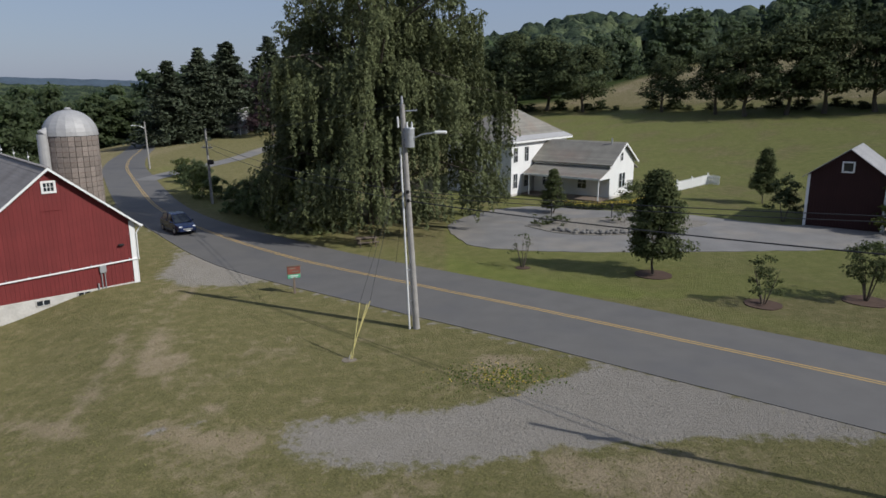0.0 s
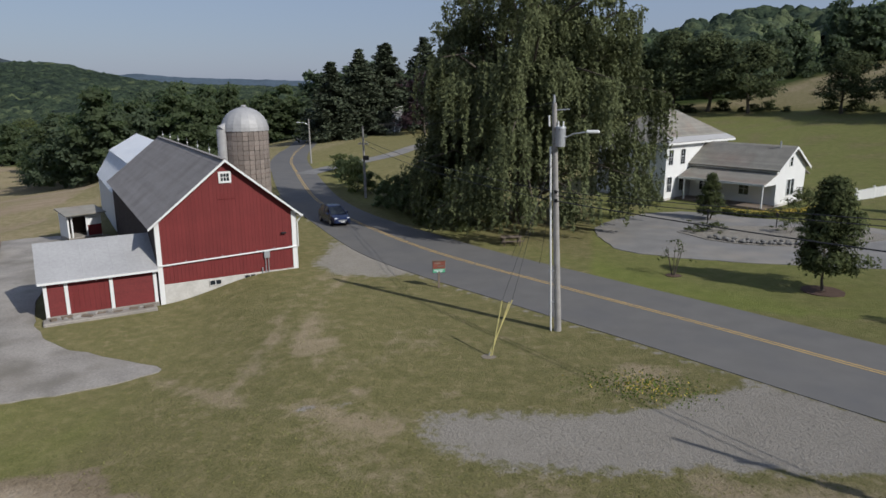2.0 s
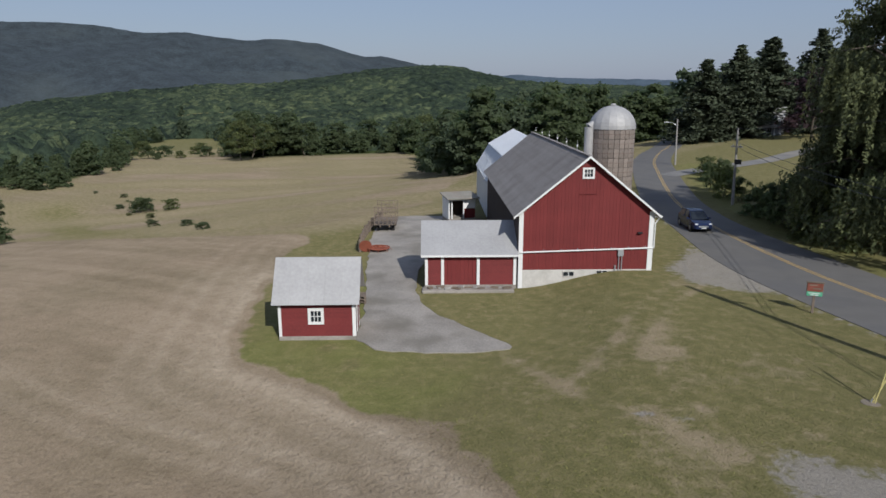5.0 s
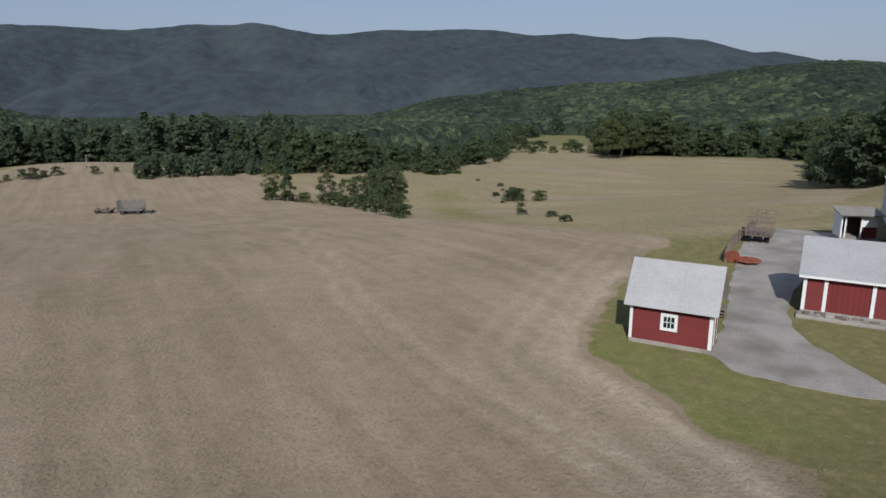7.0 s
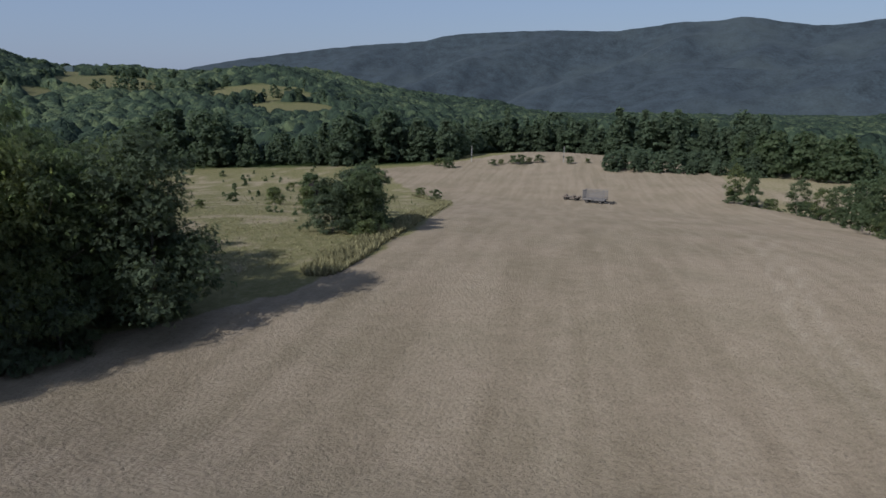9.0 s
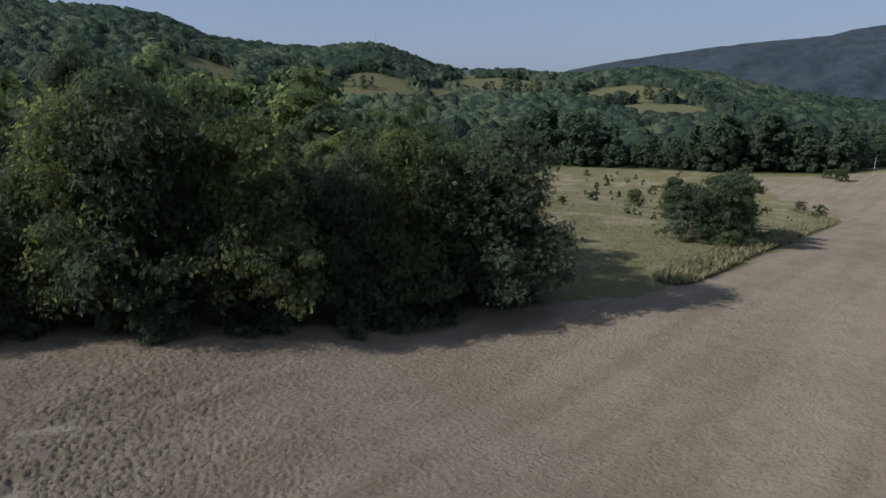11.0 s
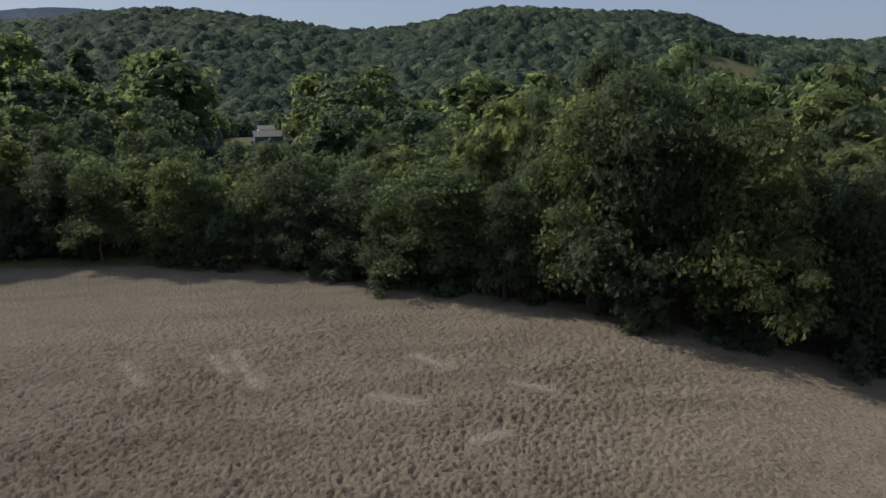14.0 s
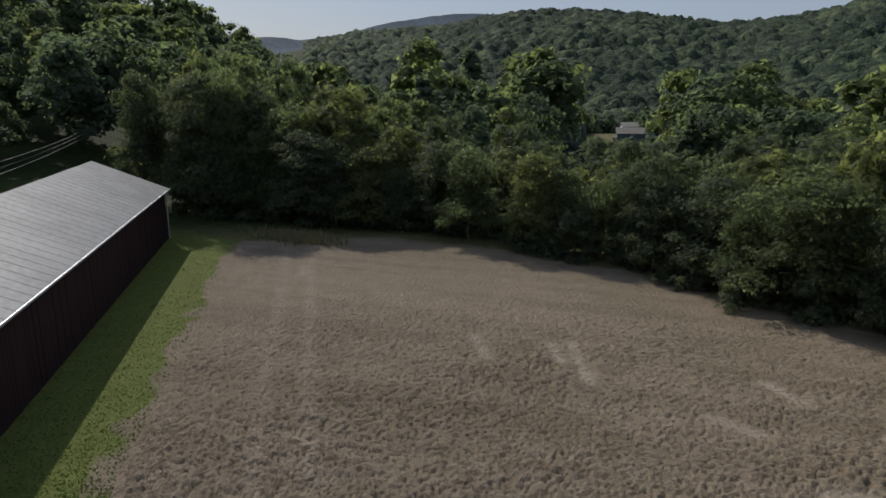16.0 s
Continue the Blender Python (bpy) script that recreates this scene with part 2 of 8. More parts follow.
M_STEEL = mat("grey_steel", (0.42, 0.43, 0.44), 0.45, 0.1, 2, 20, 0.05, metal=0.5)
M_BLACK = mat("black_rubber", (0.018, 0.018, 0.019), 0.7, 0.2, 3, 30, 0.1)
M_WIRE = mat("cable", (0.03, 0.03, 0.032), 0.6, 0.05)
M_WOOD = mat("old_timber", (0.17, 0.135, 0.105), 0.9, 0.3, 1.5, 18, 0.3, obj=0.2)
M_BARK = mat("bark", (0.105, 0.088, 0.068), 0.95, 0.35, 1.5, 14, 0.7)
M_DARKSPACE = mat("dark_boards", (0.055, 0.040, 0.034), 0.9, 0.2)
M_HEDGE = mat("hedge_leaves", (0.083, 0.101, 0.053), 0.75, 0.2, 0.5, 3, 0, island=0.45, trans=0.52, spec=0.12, through_tint=(2.45, 2.6, 1.9), cut=13.0)
M_HEDGE_DARK = mat("dark_hedge_leaves", (0.067, 0.084, 0.050), 0.75, 0.2, 0.5, 3, 0, island=0.45, trans=0.38, spec=0.12, through_tint=(2.50, 2.45, 1.60), cut=13.0)
M_HEDGE_BRIGHT = mat("light_hedge_leaves", (0.104, 0.121, 0.056), 0.75, 0.2, 0.5, 3, 0, island=0.45, trans=0.50, spec=0.12, through_tint=(2.50, 2.45, 1.60), cut=13.0)
M_LEAF = mat("leaves", (0.084, 0.100, 0.040), 0.75, 0.2, 0.6, 3, 0, island=0.4, trans=0.32, spec=0.12, cut=7.0)
M_LEAF_WILLOW = mat("willow_leaves", (0.122, 0.138, 0.064), 0.6, 0.2, 0.5, 3, 0, island=0.45, trans=0.30, spec=0.1)
M_LEAF_BRIGHT = mat("light_leaves", (0.112, 0.126, 0.036), 0.75, 0.2, 0.6, 3, 0, island=0.45, trans=0.35, spec=0.1)
M_LEAF_DARK = mat("dark_leaves", (0.078, 0.094, 0.042), 0.75, 0.25, 0.3, 3, 0, island=0.35, trans=0.25, spec=0.1, cut=3.0)
# far leaves tinted bluer than near ones, to stand for distance haze
M_FAR_LEAF = mat("far_leaves", (0.084, 0.106, 0.056), 0.8, 0.35, 0.12, 1.5, 0, island=0.18, trans=0.5, spec=0.1, through_tint=(2.15, 2.3, 1.75))
M_FAR_BRIGHT = mat("far_light_leaves", (0.118, 0.136, 0.058), 0.8, 0.35, 0.12, 1.5, 0, island=0.18, trans=0.5, spec=0.1, through_tint=(2.15, 2.3, 1.75))
M_FAR_DARK = mat("far_dark_leaves", (0.080, 0.102, 0.062), 0.8, 0.35, 0.12, 1.5, 0, island=0.18, trans=0.42, spec=0.1, through_tint=(2.0, 2.15, 1.7))
M_NEEDLE = mat("needles", (0.066, 0.080, 0.048), 0.7, 0.2, 0.6, 3, 0, island=0.5, trans=0.15, spec=0.2)
M_MAROON = mat("maroon_leaves", (0.040, 0.022, 0.024), 0.6, 0.2, 0.6, 3, 0, island=0.5, trans=0.2)


def canopy_material():
    """Woodland roof: a tone for each crown, mottled by sprays of leaves."""
    m = mat("far_canopy", (0.06, 0.08, 0.03), 0.95, 0.4, 0.35, 1.6, 0, spec=0.1)
    n, l = m.node_tree.nodes, m.node_tree.links
    att = n.new("ShaderNodeAttribute"); att.attribute_name = "tone"
    r = n.new("ShaderNodeValToRGB")
    e = r.color_ramp.elements
    e[0].color, e[1].color = (0.013, 0.021, 0.017, 1), (0.102, 0.122, 0.060, 1)
    e.new(0.55).color = (0.040, 0.057, 0.034, 1)
    l.new(att.outputs["Fac"], r.inputs["Fac"])
    h = next(k for k in n if k.type == "HUE_SAT")
    l.new(r.outputs["Color"], h.inputs["Color"])
    co = n.new("ShaderNodeTexCoord").outputs["Object"]
    wob = n.new("ShaderNodeTexNoise"); wob.inputs["Scale"].default_value = 0.25
    mv = n.new("ShaderNodeVectorMath"); mv.operation = "MULTIPLY_ADD"; mv.inputs[1].default_value = (9.0, 9.0, 9.0)
    l.new(co, wob.inputs["Vector"]); l.new(wob.outputs["Color"], mv.inputs[0]); l.new(co, mv.inputs[2])
    v = n.new("ShaderNodeTexVoronoi"); v.inputs["Scale"].default_value = 0.14      # crowns about seven metres wide
    l.new(mv.outputs[0], v.inputs["Vector"])
    d2 = n.new("ShaderNodeMath"); d2.operation = "MULTIPLY"
    l.new(v.outputs["Distance"], d2.inputs[0]); l.new(v.outputs["Distance"], d2.inputs[1])
    t = n.new("ShaderNodeTexNoise"); t.inputs["Scale"].default_value, t.inputs["Detail"].default_value = 0.5, 5
    l.new(co, t.inputs["Vector"])
    h2 = n.new("ShaderNodeMath"); h2.operation = "MULTIPLY_ADD"; h2.inputs[1].default_value = -1.6
    l.new(d2.outputs[0], h2.inputs[0]); l.new(t.outputs["Fac"], h2.inputs[2])
    bp = n.new("ShaderNodeBump")
    bp.inputs["Strength"].default_value, bp.inputs["Distance"].default_value = 1.0, 1.1
    l.new(h2.outputs[0], bp.inputs["Height"]); l.new(bp.outputs["Normal"], n["Principled BSDF"].inputs["Normal"])
    # a tone for each crown
    sp = n.new("ShaderNodeSeparateColor"); l.new(v.outputs["Color"], sp.inputs["Color"])
    ad = n.new("ShaderNodeMath"); ad.operation = "MULTIPLY_ADD"; ad.inputs[1].default_value = 0.55
    half = n.new("ShaderNodeMath"); half.operation = "MULTIPLY"; half.inputs[1].default_value = 0.6
    l.new(att.outputs["Fac"], half.inputs[0]); l.new(sp.outputs["Red"], ad.inputs[0]); l.new(half.outputs[0], ad.inputs[2])
    l.new(ad.outputs[0], r.inputs["Fac"])
    return m


M_CANOPY = canopy_material()


# ---------------------------------------------------------------- terrain
def smooth(a, b, v):
    t = np.clip((v - a) / (b - a), 0, 1)
    return t * t * (3 - 2 * t)


# rounded hills: bearing (degrees left of +y), distance, spread along bearing, spread across (metres), height
HILLS = ((-27, 370, 150, 230, 29), (-55, 420, 200, 160, 20), (246, 330, 130, 105, 70), (10, 700, 200, 200, 14), (-8, 520, 190, 120, 19))
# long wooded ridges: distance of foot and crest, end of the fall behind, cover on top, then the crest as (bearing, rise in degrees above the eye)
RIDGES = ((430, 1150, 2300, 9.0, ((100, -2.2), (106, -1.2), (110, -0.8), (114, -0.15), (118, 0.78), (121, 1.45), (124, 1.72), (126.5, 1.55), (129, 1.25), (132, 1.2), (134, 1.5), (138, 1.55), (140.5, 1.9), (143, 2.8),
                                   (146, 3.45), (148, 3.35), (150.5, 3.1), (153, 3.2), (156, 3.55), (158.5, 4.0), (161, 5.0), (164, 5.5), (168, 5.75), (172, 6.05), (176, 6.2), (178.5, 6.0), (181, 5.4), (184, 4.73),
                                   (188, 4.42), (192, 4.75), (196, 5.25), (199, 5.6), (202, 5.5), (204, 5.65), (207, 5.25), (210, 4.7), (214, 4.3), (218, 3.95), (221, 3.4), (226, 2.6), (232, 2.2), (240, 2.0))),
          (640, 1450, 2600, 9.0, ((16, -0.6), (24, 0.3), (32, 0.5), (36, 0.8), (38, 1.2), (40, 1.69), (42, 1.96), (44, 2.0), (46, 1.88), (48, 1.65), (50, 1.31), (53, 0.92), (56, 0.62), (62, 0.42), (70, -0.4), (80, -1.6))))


def crest(pairs, az):
    """The rise of a crest by bearing, rounded between its points."""
    a, e = np.array(pairs).T
    return sum(np.interp(az + d, a, e) * w for d, w in ((-0.9, 0.25), (0, 0.5), (0.9, 0.25)))


# the edge between the near field and the meadow below it
BROW = ((-176, 7.5), (-160, 20.5), (-139, 25.6), (-120, 25.2), (-104, 24.6), (-90, 26.5), (-73, 31), (-61.5, 35.8), (-52.7, 39))


def height(x, y):
    x, y = np.asarray(x, float), np.asarray(y, float)
    z = -13.0 * smooth(40, 175, -x) - 7.0 * smooth(50, 150, -y) * smooth(-160, 60, x + 60)
    z = z - 8.0 * smooth(200, 500, np.hypot(x, y)) * smooth(-200, 100, -x - y)
    s = -((x + 20.3) * 0.73 + (y - 44.0) * 0.68)      # the yard below the barn
    z = z - 1.25 * smooth(2, 9.5, s) * smooth(9, 23, -x)
    far = smooth(75, 150, np.hypot(x, y))
    bx, by = np.array(BROW).T                          # the meadow lies lower than the field's brow
    z = z - 1.7 * smooth(0.3, 5.5, y - np.interp(x, bx, by)) * smooth(58, 72, -x) * (1 - smooth(165, 190, -x)) * (1 - smooth(30, 75, y - np.interp(x, bx, by)))
    for az, d, sr, sc, hh in HILLS:
        a = radians(az)
        dx, dy = x + d * math.sin(a), y - d * math.cos(a)
        ra, ca = -dx * math.sin(a) + dy * math.cos(a), dx * math.cos(a) + dy * math.sin(a)
        z = z + far * hh * np.exp(-(ra / sr) ** 2 - (ca / sc) ** 2)
    # a mown knoll past the pole line
    z = z + 3.2 * np.exp(-((x + 262) / 26) ** 2 - ((y + 52) / 34) ** 2)
    az, r = np.degrees(np.arctan2(-x, y)) % 360, np.hypot(x, y)
    # the valley falls away to the west
    z = z - np.clip((r - 420) * 0.036, 0, 42) * smooth(56, 78, az) * (1 - smooth(98, 126, az))
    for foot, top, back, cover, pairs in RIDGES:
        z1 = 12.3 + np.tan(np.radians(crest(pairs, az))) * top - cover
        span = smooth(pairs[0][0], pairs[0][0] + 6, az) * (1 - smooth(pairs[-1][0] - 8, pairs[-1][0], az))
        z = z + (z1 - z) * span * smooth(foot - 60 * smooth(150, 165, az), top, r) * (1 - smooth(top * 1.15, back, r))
    return z


def hz(x, y):
    return float(height(x, y))


# ---------------------------------------------------------------- mesh helpers
def mesh_np(name, verts, faces, material, smooth_shade=False):
    """A mesh from arrays; faces all have the same number of corners."""
    verts, faces = np.asarray(verts, np.float32), np.asarray(faces, np.int32)
    me = bpy.data.meshes.new(name)
    k = faces.shape[1]
    me.vertices.add(len(verts)); me.loops.add(faces.size); me.polygons.add(len(faces))
    me.vertices.foreach_set("co", verts.ravel())
    me.loops.foreach_set("vertex_index", faces.ravel())
    me.polygons.foreach_set("loop_start", np.arange(0, faces.size, k, dtype=np.int32))
    me.polygons.foreach_set("use_smooth", np.full(len(faces), smooth_shade))
    me.update(calc_edges=True)
    me.materials.append(material)
    return me


def finish(bm, name, material):
    me = bpy.data.meshes.new(name)
    bmesh.ops.recalc_face_normals(bm, faces=bm.faces)
    bm.to_mesh(me)
    bm.free()
    me.materials.append(material)
    return me


PIECES = {"front_wall": "wall_board", "back_wall": "wall_board", "side_wall": "wall_board", "end_wall": "wall_board", "garage_door": "door_board", "roof_slope": "roof_course", "porch_roof": "roof_course", "bay_roof": "roof_course"}


def split(name, piece, me, material, parent, label):
    """Each board, course or seam of a wall or roof as an object of its own under it."""
    link = list(range(len(me.vertices)))

    def root(i):
        while link[i] != i:
            link[i] = link[link[i]]
            i = link[i]
        return i
    for e in me.edges:
        link[root(e.vertices[0])] = root(e.vertices[1])
    groups = {}
    for p in me.polygons:
        groups.setdefault(root(p.vertices[0]), []).append(tuple(p.vertices))
    first = None
    for faces in groups.values():
        ids = sorted({i for f in faces for i in f})
        at_id = {i: k for k, i in enumerate(ids)}
        m = bpy.data.meshes.new(piece if first else name)
        m.from_pydata([me.vertices[i].co for i in ids], [], [[at_id[i] for i in f] for f in faces])
        m.materials.append(material)
        ob = new(piece if first else name, m)
        ob.parent = first or parent
        if not first:
            first = tagged(ob, label) if label else ob
    bpy.data.meshes.remove(me)
    return first


def part(name, bm, material, parent, label=""):
    """One mesh object under a thing or a part; bm is a bmesh or a ready mesh."""
    me = finish(bm, name, material) if isinstance(bm, bmesh.types.BMesh) else bm
    piece = PIECES.get(name)
    if piece and len(me.polygons) > 20:
        return split(name, piece, me, material, parent, label)
    ob = new(name, me)
    ob.parent = parent
    return tagged(ob, label) if label else ob


def thing(name, label, category, m, group="", kind=""):
    ob = new(name)
    ob.matrix_world = m
    ob.empty_display_size = 0.3
    return tagged(ob, label, category, group, kind)


def box(bm, x0, x1, y0, y1, z0, z1, bevel=0.0, m=None):
    vs = [bm.verts.new(v) for v in ((x0, y0, z0), (x1, y0, z0), (x1, y1, z0), (x0, y1, z0), (x0, y0, z1), (x1, y0, z1), (x1, y1, z1), (x0, y1, z1))]
    fs = [bm.faces.new([vs[i] for i in f]) for f in ((0, 3, 2, 1), (4, 5, 6, 7), (0, 1, 5, 4), (1, 2, 6, 5), (2, 3, 7, 6), (3, 0, 4, 7))]
    if bevel:
        r = bmesh.ops.bevel(bm, geom=list({e for f in fs for e in f.edges}), offset=bevel, segments=1, affect="EDGES", profile=0.5)
        vs = list({v for f in r["faces"] for v in f.verts} | {v for v in vs if v.is_valid})
    if m is not None:
        bmesh.ops.transform(bm, matrix=m, verts=vs)
    return vs


def bx(x0, x1, y0, y1, z0, z1, bevel=0.0):
    bm = bmesh.new()
    box(bm, x0, x1, y0, y1, z0, z1, bevel)
    return bm


def cyl(bm, p0, p1, r0, r1, seg=10, caps=True):
    """A tapered rod between two points."""
    p0, p1 = Vector(p0), Vector(p1)
    q = (p1 - p0).to_track_quat("Z", "Y")
    rings = []
    for p, r in ((p0, r0), (p1, r1)):
        rings.append([bm.verts.new(p + q @ Vector((r * math.cos(2 * math.pi * i / seg), r * math.sin(2 * math.pi * i / seg), 0))) for i in range(seg)])
    for i in range(seg):
        bm.faces.new((rings[0][i], rings[0][(i + 1) % seg], rings[1][(i + 1) % seg], rings[1][i]))
    if caps:
        bm.faces.new(rings[0][::-1]); bm.faces.new(rings[1])


def rod(p0, p1, r0, r1=None, seg=10):
    bm = bmesh.new()
    cyl(bm, p0, p1, r0, r0 if r1 is None else r1, seg)
    return bm


def prism(bm, outline, y0, y1):
    """An outline in x and z, pushed from y0 to y1."""
    a, b = [bm.verts.new((x, y0, z)) for x, z in outline], [bm.verts.new((x, y1, z)) for x, z in outline]
    n = len(outline)
    bm.faces.new(a); bm.faces.new(b[::-1])
    for i in range(n):
        bm.faces.new((a[i], b[i], b[(i + 1) % n], a[(i + 1) % n]))


def prism_bm(outline, y0, y1):
    bm = bmesh.new()
    prism(bm, outline, y0, y1)
    return bm


def spline(points, step=1.5):
    """Catmull-Rom through plan points."""
    p = [np.array(q, float) for q in points]
    p = [2 * p[0] - p[1]] + p + [2 * p[-1] - p[-2]]
    out = []
    for i in range(1, len(p) - 2):
        k = max(2, int(np.linalg.norm(p[i + 1] - p[i]) / step))
        for t in np.linspace(0, 1, k, endpoint=False):
            a, b, c, d = p[i - 1:i + 3]
            out.append(0.5 * (2 * b + (c - a) * t + (2 * a - 5 * b + 4 * c - d) * t ** 2 + (3 * b - a - 3 * c + d) * t ** 3))
    return np.array(out + [p[-2]])


def inside(poly, x, y):
    r = np.zeros(np.shape(x), bool)
    n = len(poly)
    for i in range(n):
        (x0, y0), (x1, y1) = poly[i], poly[(i + 1) % n]
        c = (y0 > y) != (y1 > y)
        r ^= c & (x < (x1 - x0) * (y - y0) / ((y1 - y0) or 1e-9) + x0)
    return r


def edge_distance(poly, x, y, closed=True):
    d = np.full(np.shape(x), 1e9)
    n = len(poly)
    for i in range(n if closed else n - 1):
        a, b = np.array(poly[i]), np.array(poly[(i + 1) % n])
        v = b - a
        t = np.clip(((x - a[0]) * v[0] + (y - a[1]) * v[1]) / (v @ v), 0, 1)
        d = np.minimum(d, np.hypot(x - a[0] - t * v[0], y - a[1] - t * v[1]))
    return d


def soft_in(poly, x, y, w):
    d = edge_distance(poly, x, y)
    return smooth(-w, w, np.where(inside(poly, x, y), d, -d))


def wobble(x, y, s, seed=0.0):
    return np.array([noise.noise((a * s + seed, b * s - seed, 0.3)) for a, b in zip(np.ravel(x), np.ravel(y))]).reshape(np.shape(x))


# ---------------------------------------------------------------- plan
ROAD = ((130, -60), (70, -13), (45, 7.0), (20.2, 26.6), (12.0, 32.9), (5.7, 37.7), (-1.5, 42.9), (-11.9, 50.9), (-22.5, 62.0), (-30.5, 72.5), (-37.5, 84.5), (-44.5, 97.5),
        (-51.5, 111), (-58, 127), (-66, 150), (-80, 185), (-100, 230))
FIELD = ((-8, 13.2), (-11.6, 15.7), (-18.1, 18.0), (-23.5, 18.2), (-29.7, 17.3), (-34.0, 20.6), (-42.1, 27.7), (-51.6, 36.6), (-58, 42), (-62, 55), (-70, 75), (-90, 110), (-130, 150), (-200, 225), (-262, 240), (-320, 130), (-310, -30), (-245, -76),
         (-207, -100), (-134, -46), (-100, -36), (-70, -28), (-49, -24), (-38, -25), (-28, -29), (-13, -35.5), (3, -41), (14, -45.5), (30, -46.5), (41.2, -38), (30, -25.3), (18.0, -11.5), (9, -3), (2, 6))
TALL_GRASS = ((-54, -25), (-70, -29), (-100, -37), (-134, -47), (-207, -101), (-230, -130), (-200, -170), (-140, -140), (-90, -80), (-54, -48), (-40, -31))


def woods_edge(az):
    """Distance of the wood's edge by bearing, in degrees left of +y, from -180 to 180."""
    k = ((-180, 47), (-160, 52), (-140, 58), (-125, 62), (-112, 66), (-98, 120), (-70, 240), (-40, 300), (-24, 285), (-17, 245), (-10, 205), (-4, 195), (8, 195), (14, 222), (24, 222),
         (30, 205), (39, 205), (43, 240), (45, 325), (58, 322), (59.6, 318), (60.6, 520), (66, 520), (67.4, 292), (69, 292), (71, 235), (84, 250), (88, 262), (95, 262), (98, 306), (106, 306), (109, 252), (117, 241), (126, 246), (134, 258), (140, 150), (150, 47), (180, 47))
    return np.interp(az, [a for a, _ in k], [d for _, d in k])


# open pastures in the woods: bearing, distance, half-length along and across the bearing
OPEN = ((145.6, 745, 95, 46), (150.6, 680, 75, 31), (135.5, 890, 120, 62), (125.2, 795, 75, 66), (121.4, 670, 60, 62), (152.4, 850, 50, 19), (140.3, 770, 55, 19), (149.9, 815, 55, 15), (158.8, 765, 70, 34), (138.6, 1080, 90, 55),
        (62.6, 440, 130, 28), (67.0, 960, 40, 17), (61.3, 880, 40, 36), (-163.9, 312, 82, 17))


def wooded(x, y):
    """1 under woodland, 0 in the open."""
    az, r = np.degrees(np.arctan2(-x, y)), np.hypot(x, y)
    w = smooth(-5, 5, r - woods_edge(az))
    for a, d, sr, sc in OPEN:
        a = radians(a)
        dx, dy = x + d * math.sin(a), y - d * math.cos(a)
        q = ((-dx * math.sin(a) + dy * math.cos(a)) / sr) ** 2 + ((dx * math.cos(a) + dy * math.sin(a)) / sc) ** 2
        q = q + 0.3 * np.sin(x * 0.09 + d) * np.sin(y * 0.11 + d)
        w = w * smooth(0.8, 1.2, q)
    return w


GRAVEL_PAD = ((-6.6, 23.2), (-6.2, 24.2), (-4, 24.6), (-1, 24.9), (1.6, 25.6), (3.6, 27.0), (6, 28.4), (7.6, 29.6), (9.9, 28.2), (12.9, 26.0), (16.1, 23.6), (16.4, 22.6), (11.8, 22.9), (8.5, 22.5), (3, 21.6), (0.1, 21.0), (-2.8, 20.6), (-5.4, 21.2))
PULL_OFF = ((-21.5, 53.6), (-20.2, 49.5), (-19.7, 45.2), (-16.7, 42.6), (-13.3, 43.2), (-11.0, 45.2), (-14, 48.2))
# bare, trodden spots on the lawn: place and radius
WORN = ((-15.2, 27.5, 0.95), (-13.7, 29.8, 0.9), (-12.9, 30.4, 0.6), (-17.3, 33.8, 0.6), (-10.8, 23.3, 0.6), (-9.2, 25.3, 0.4), (-5.5, 25.8, 0.6), (-5.9, 19.4, 1.2), (4.5, 20.2, 1.0), (8, 19.8, 1.3), (-1, 19.6, 1.3), (-28.2, 21.5, 0.5), (-25.6, 20.9, 0.4), (2, 29.5, 1.4))
# where vehicles cross the lawn from the pull-off to the gravel
LAWN_TRACKS = (((-17.6, 42.9), (-17.5, 37.3), (-16.4, 31.9), (-15.4, 26.8), (-15.0, 25.1)), ((-16.2, 42.9), (-16.0, 37.3), (-14.1, 30.6), (-12.3, 27.9), (-10.7, 26.9)), ((-21.5, 27.2), (-18.9, 26.3), (-15.2, 24.4), (-11.0, 23.1), (-6.9, 22.4)))


# pale wisps of straw on the field by the hedge
STREAKS = (((14.2, -28.7), (12.4, -26.6)), ((9.6, -30.2), (7.4, -26.3)), ((10.4, -29.5), (9.2, -27.8)), ((31.2, -35.2), (29.2, -33.0)), ((2.4, -25.6), (0.6, -25.0)), ((-1.6, -22), (-2.8, -22.6)), ((1.0, -30.0), (-0.6, -28.6)), ((-3.4, -27.0), (-5.0, -26.2)))


FIELD_LIP = ((2, 6), (-8, 13.2), (-11.6, 15.7), (-18.1, 18.0), (-23.5, 18.2), (-29.7, 17.3), (-34.0, 20.6), (-42.1, 27.7))


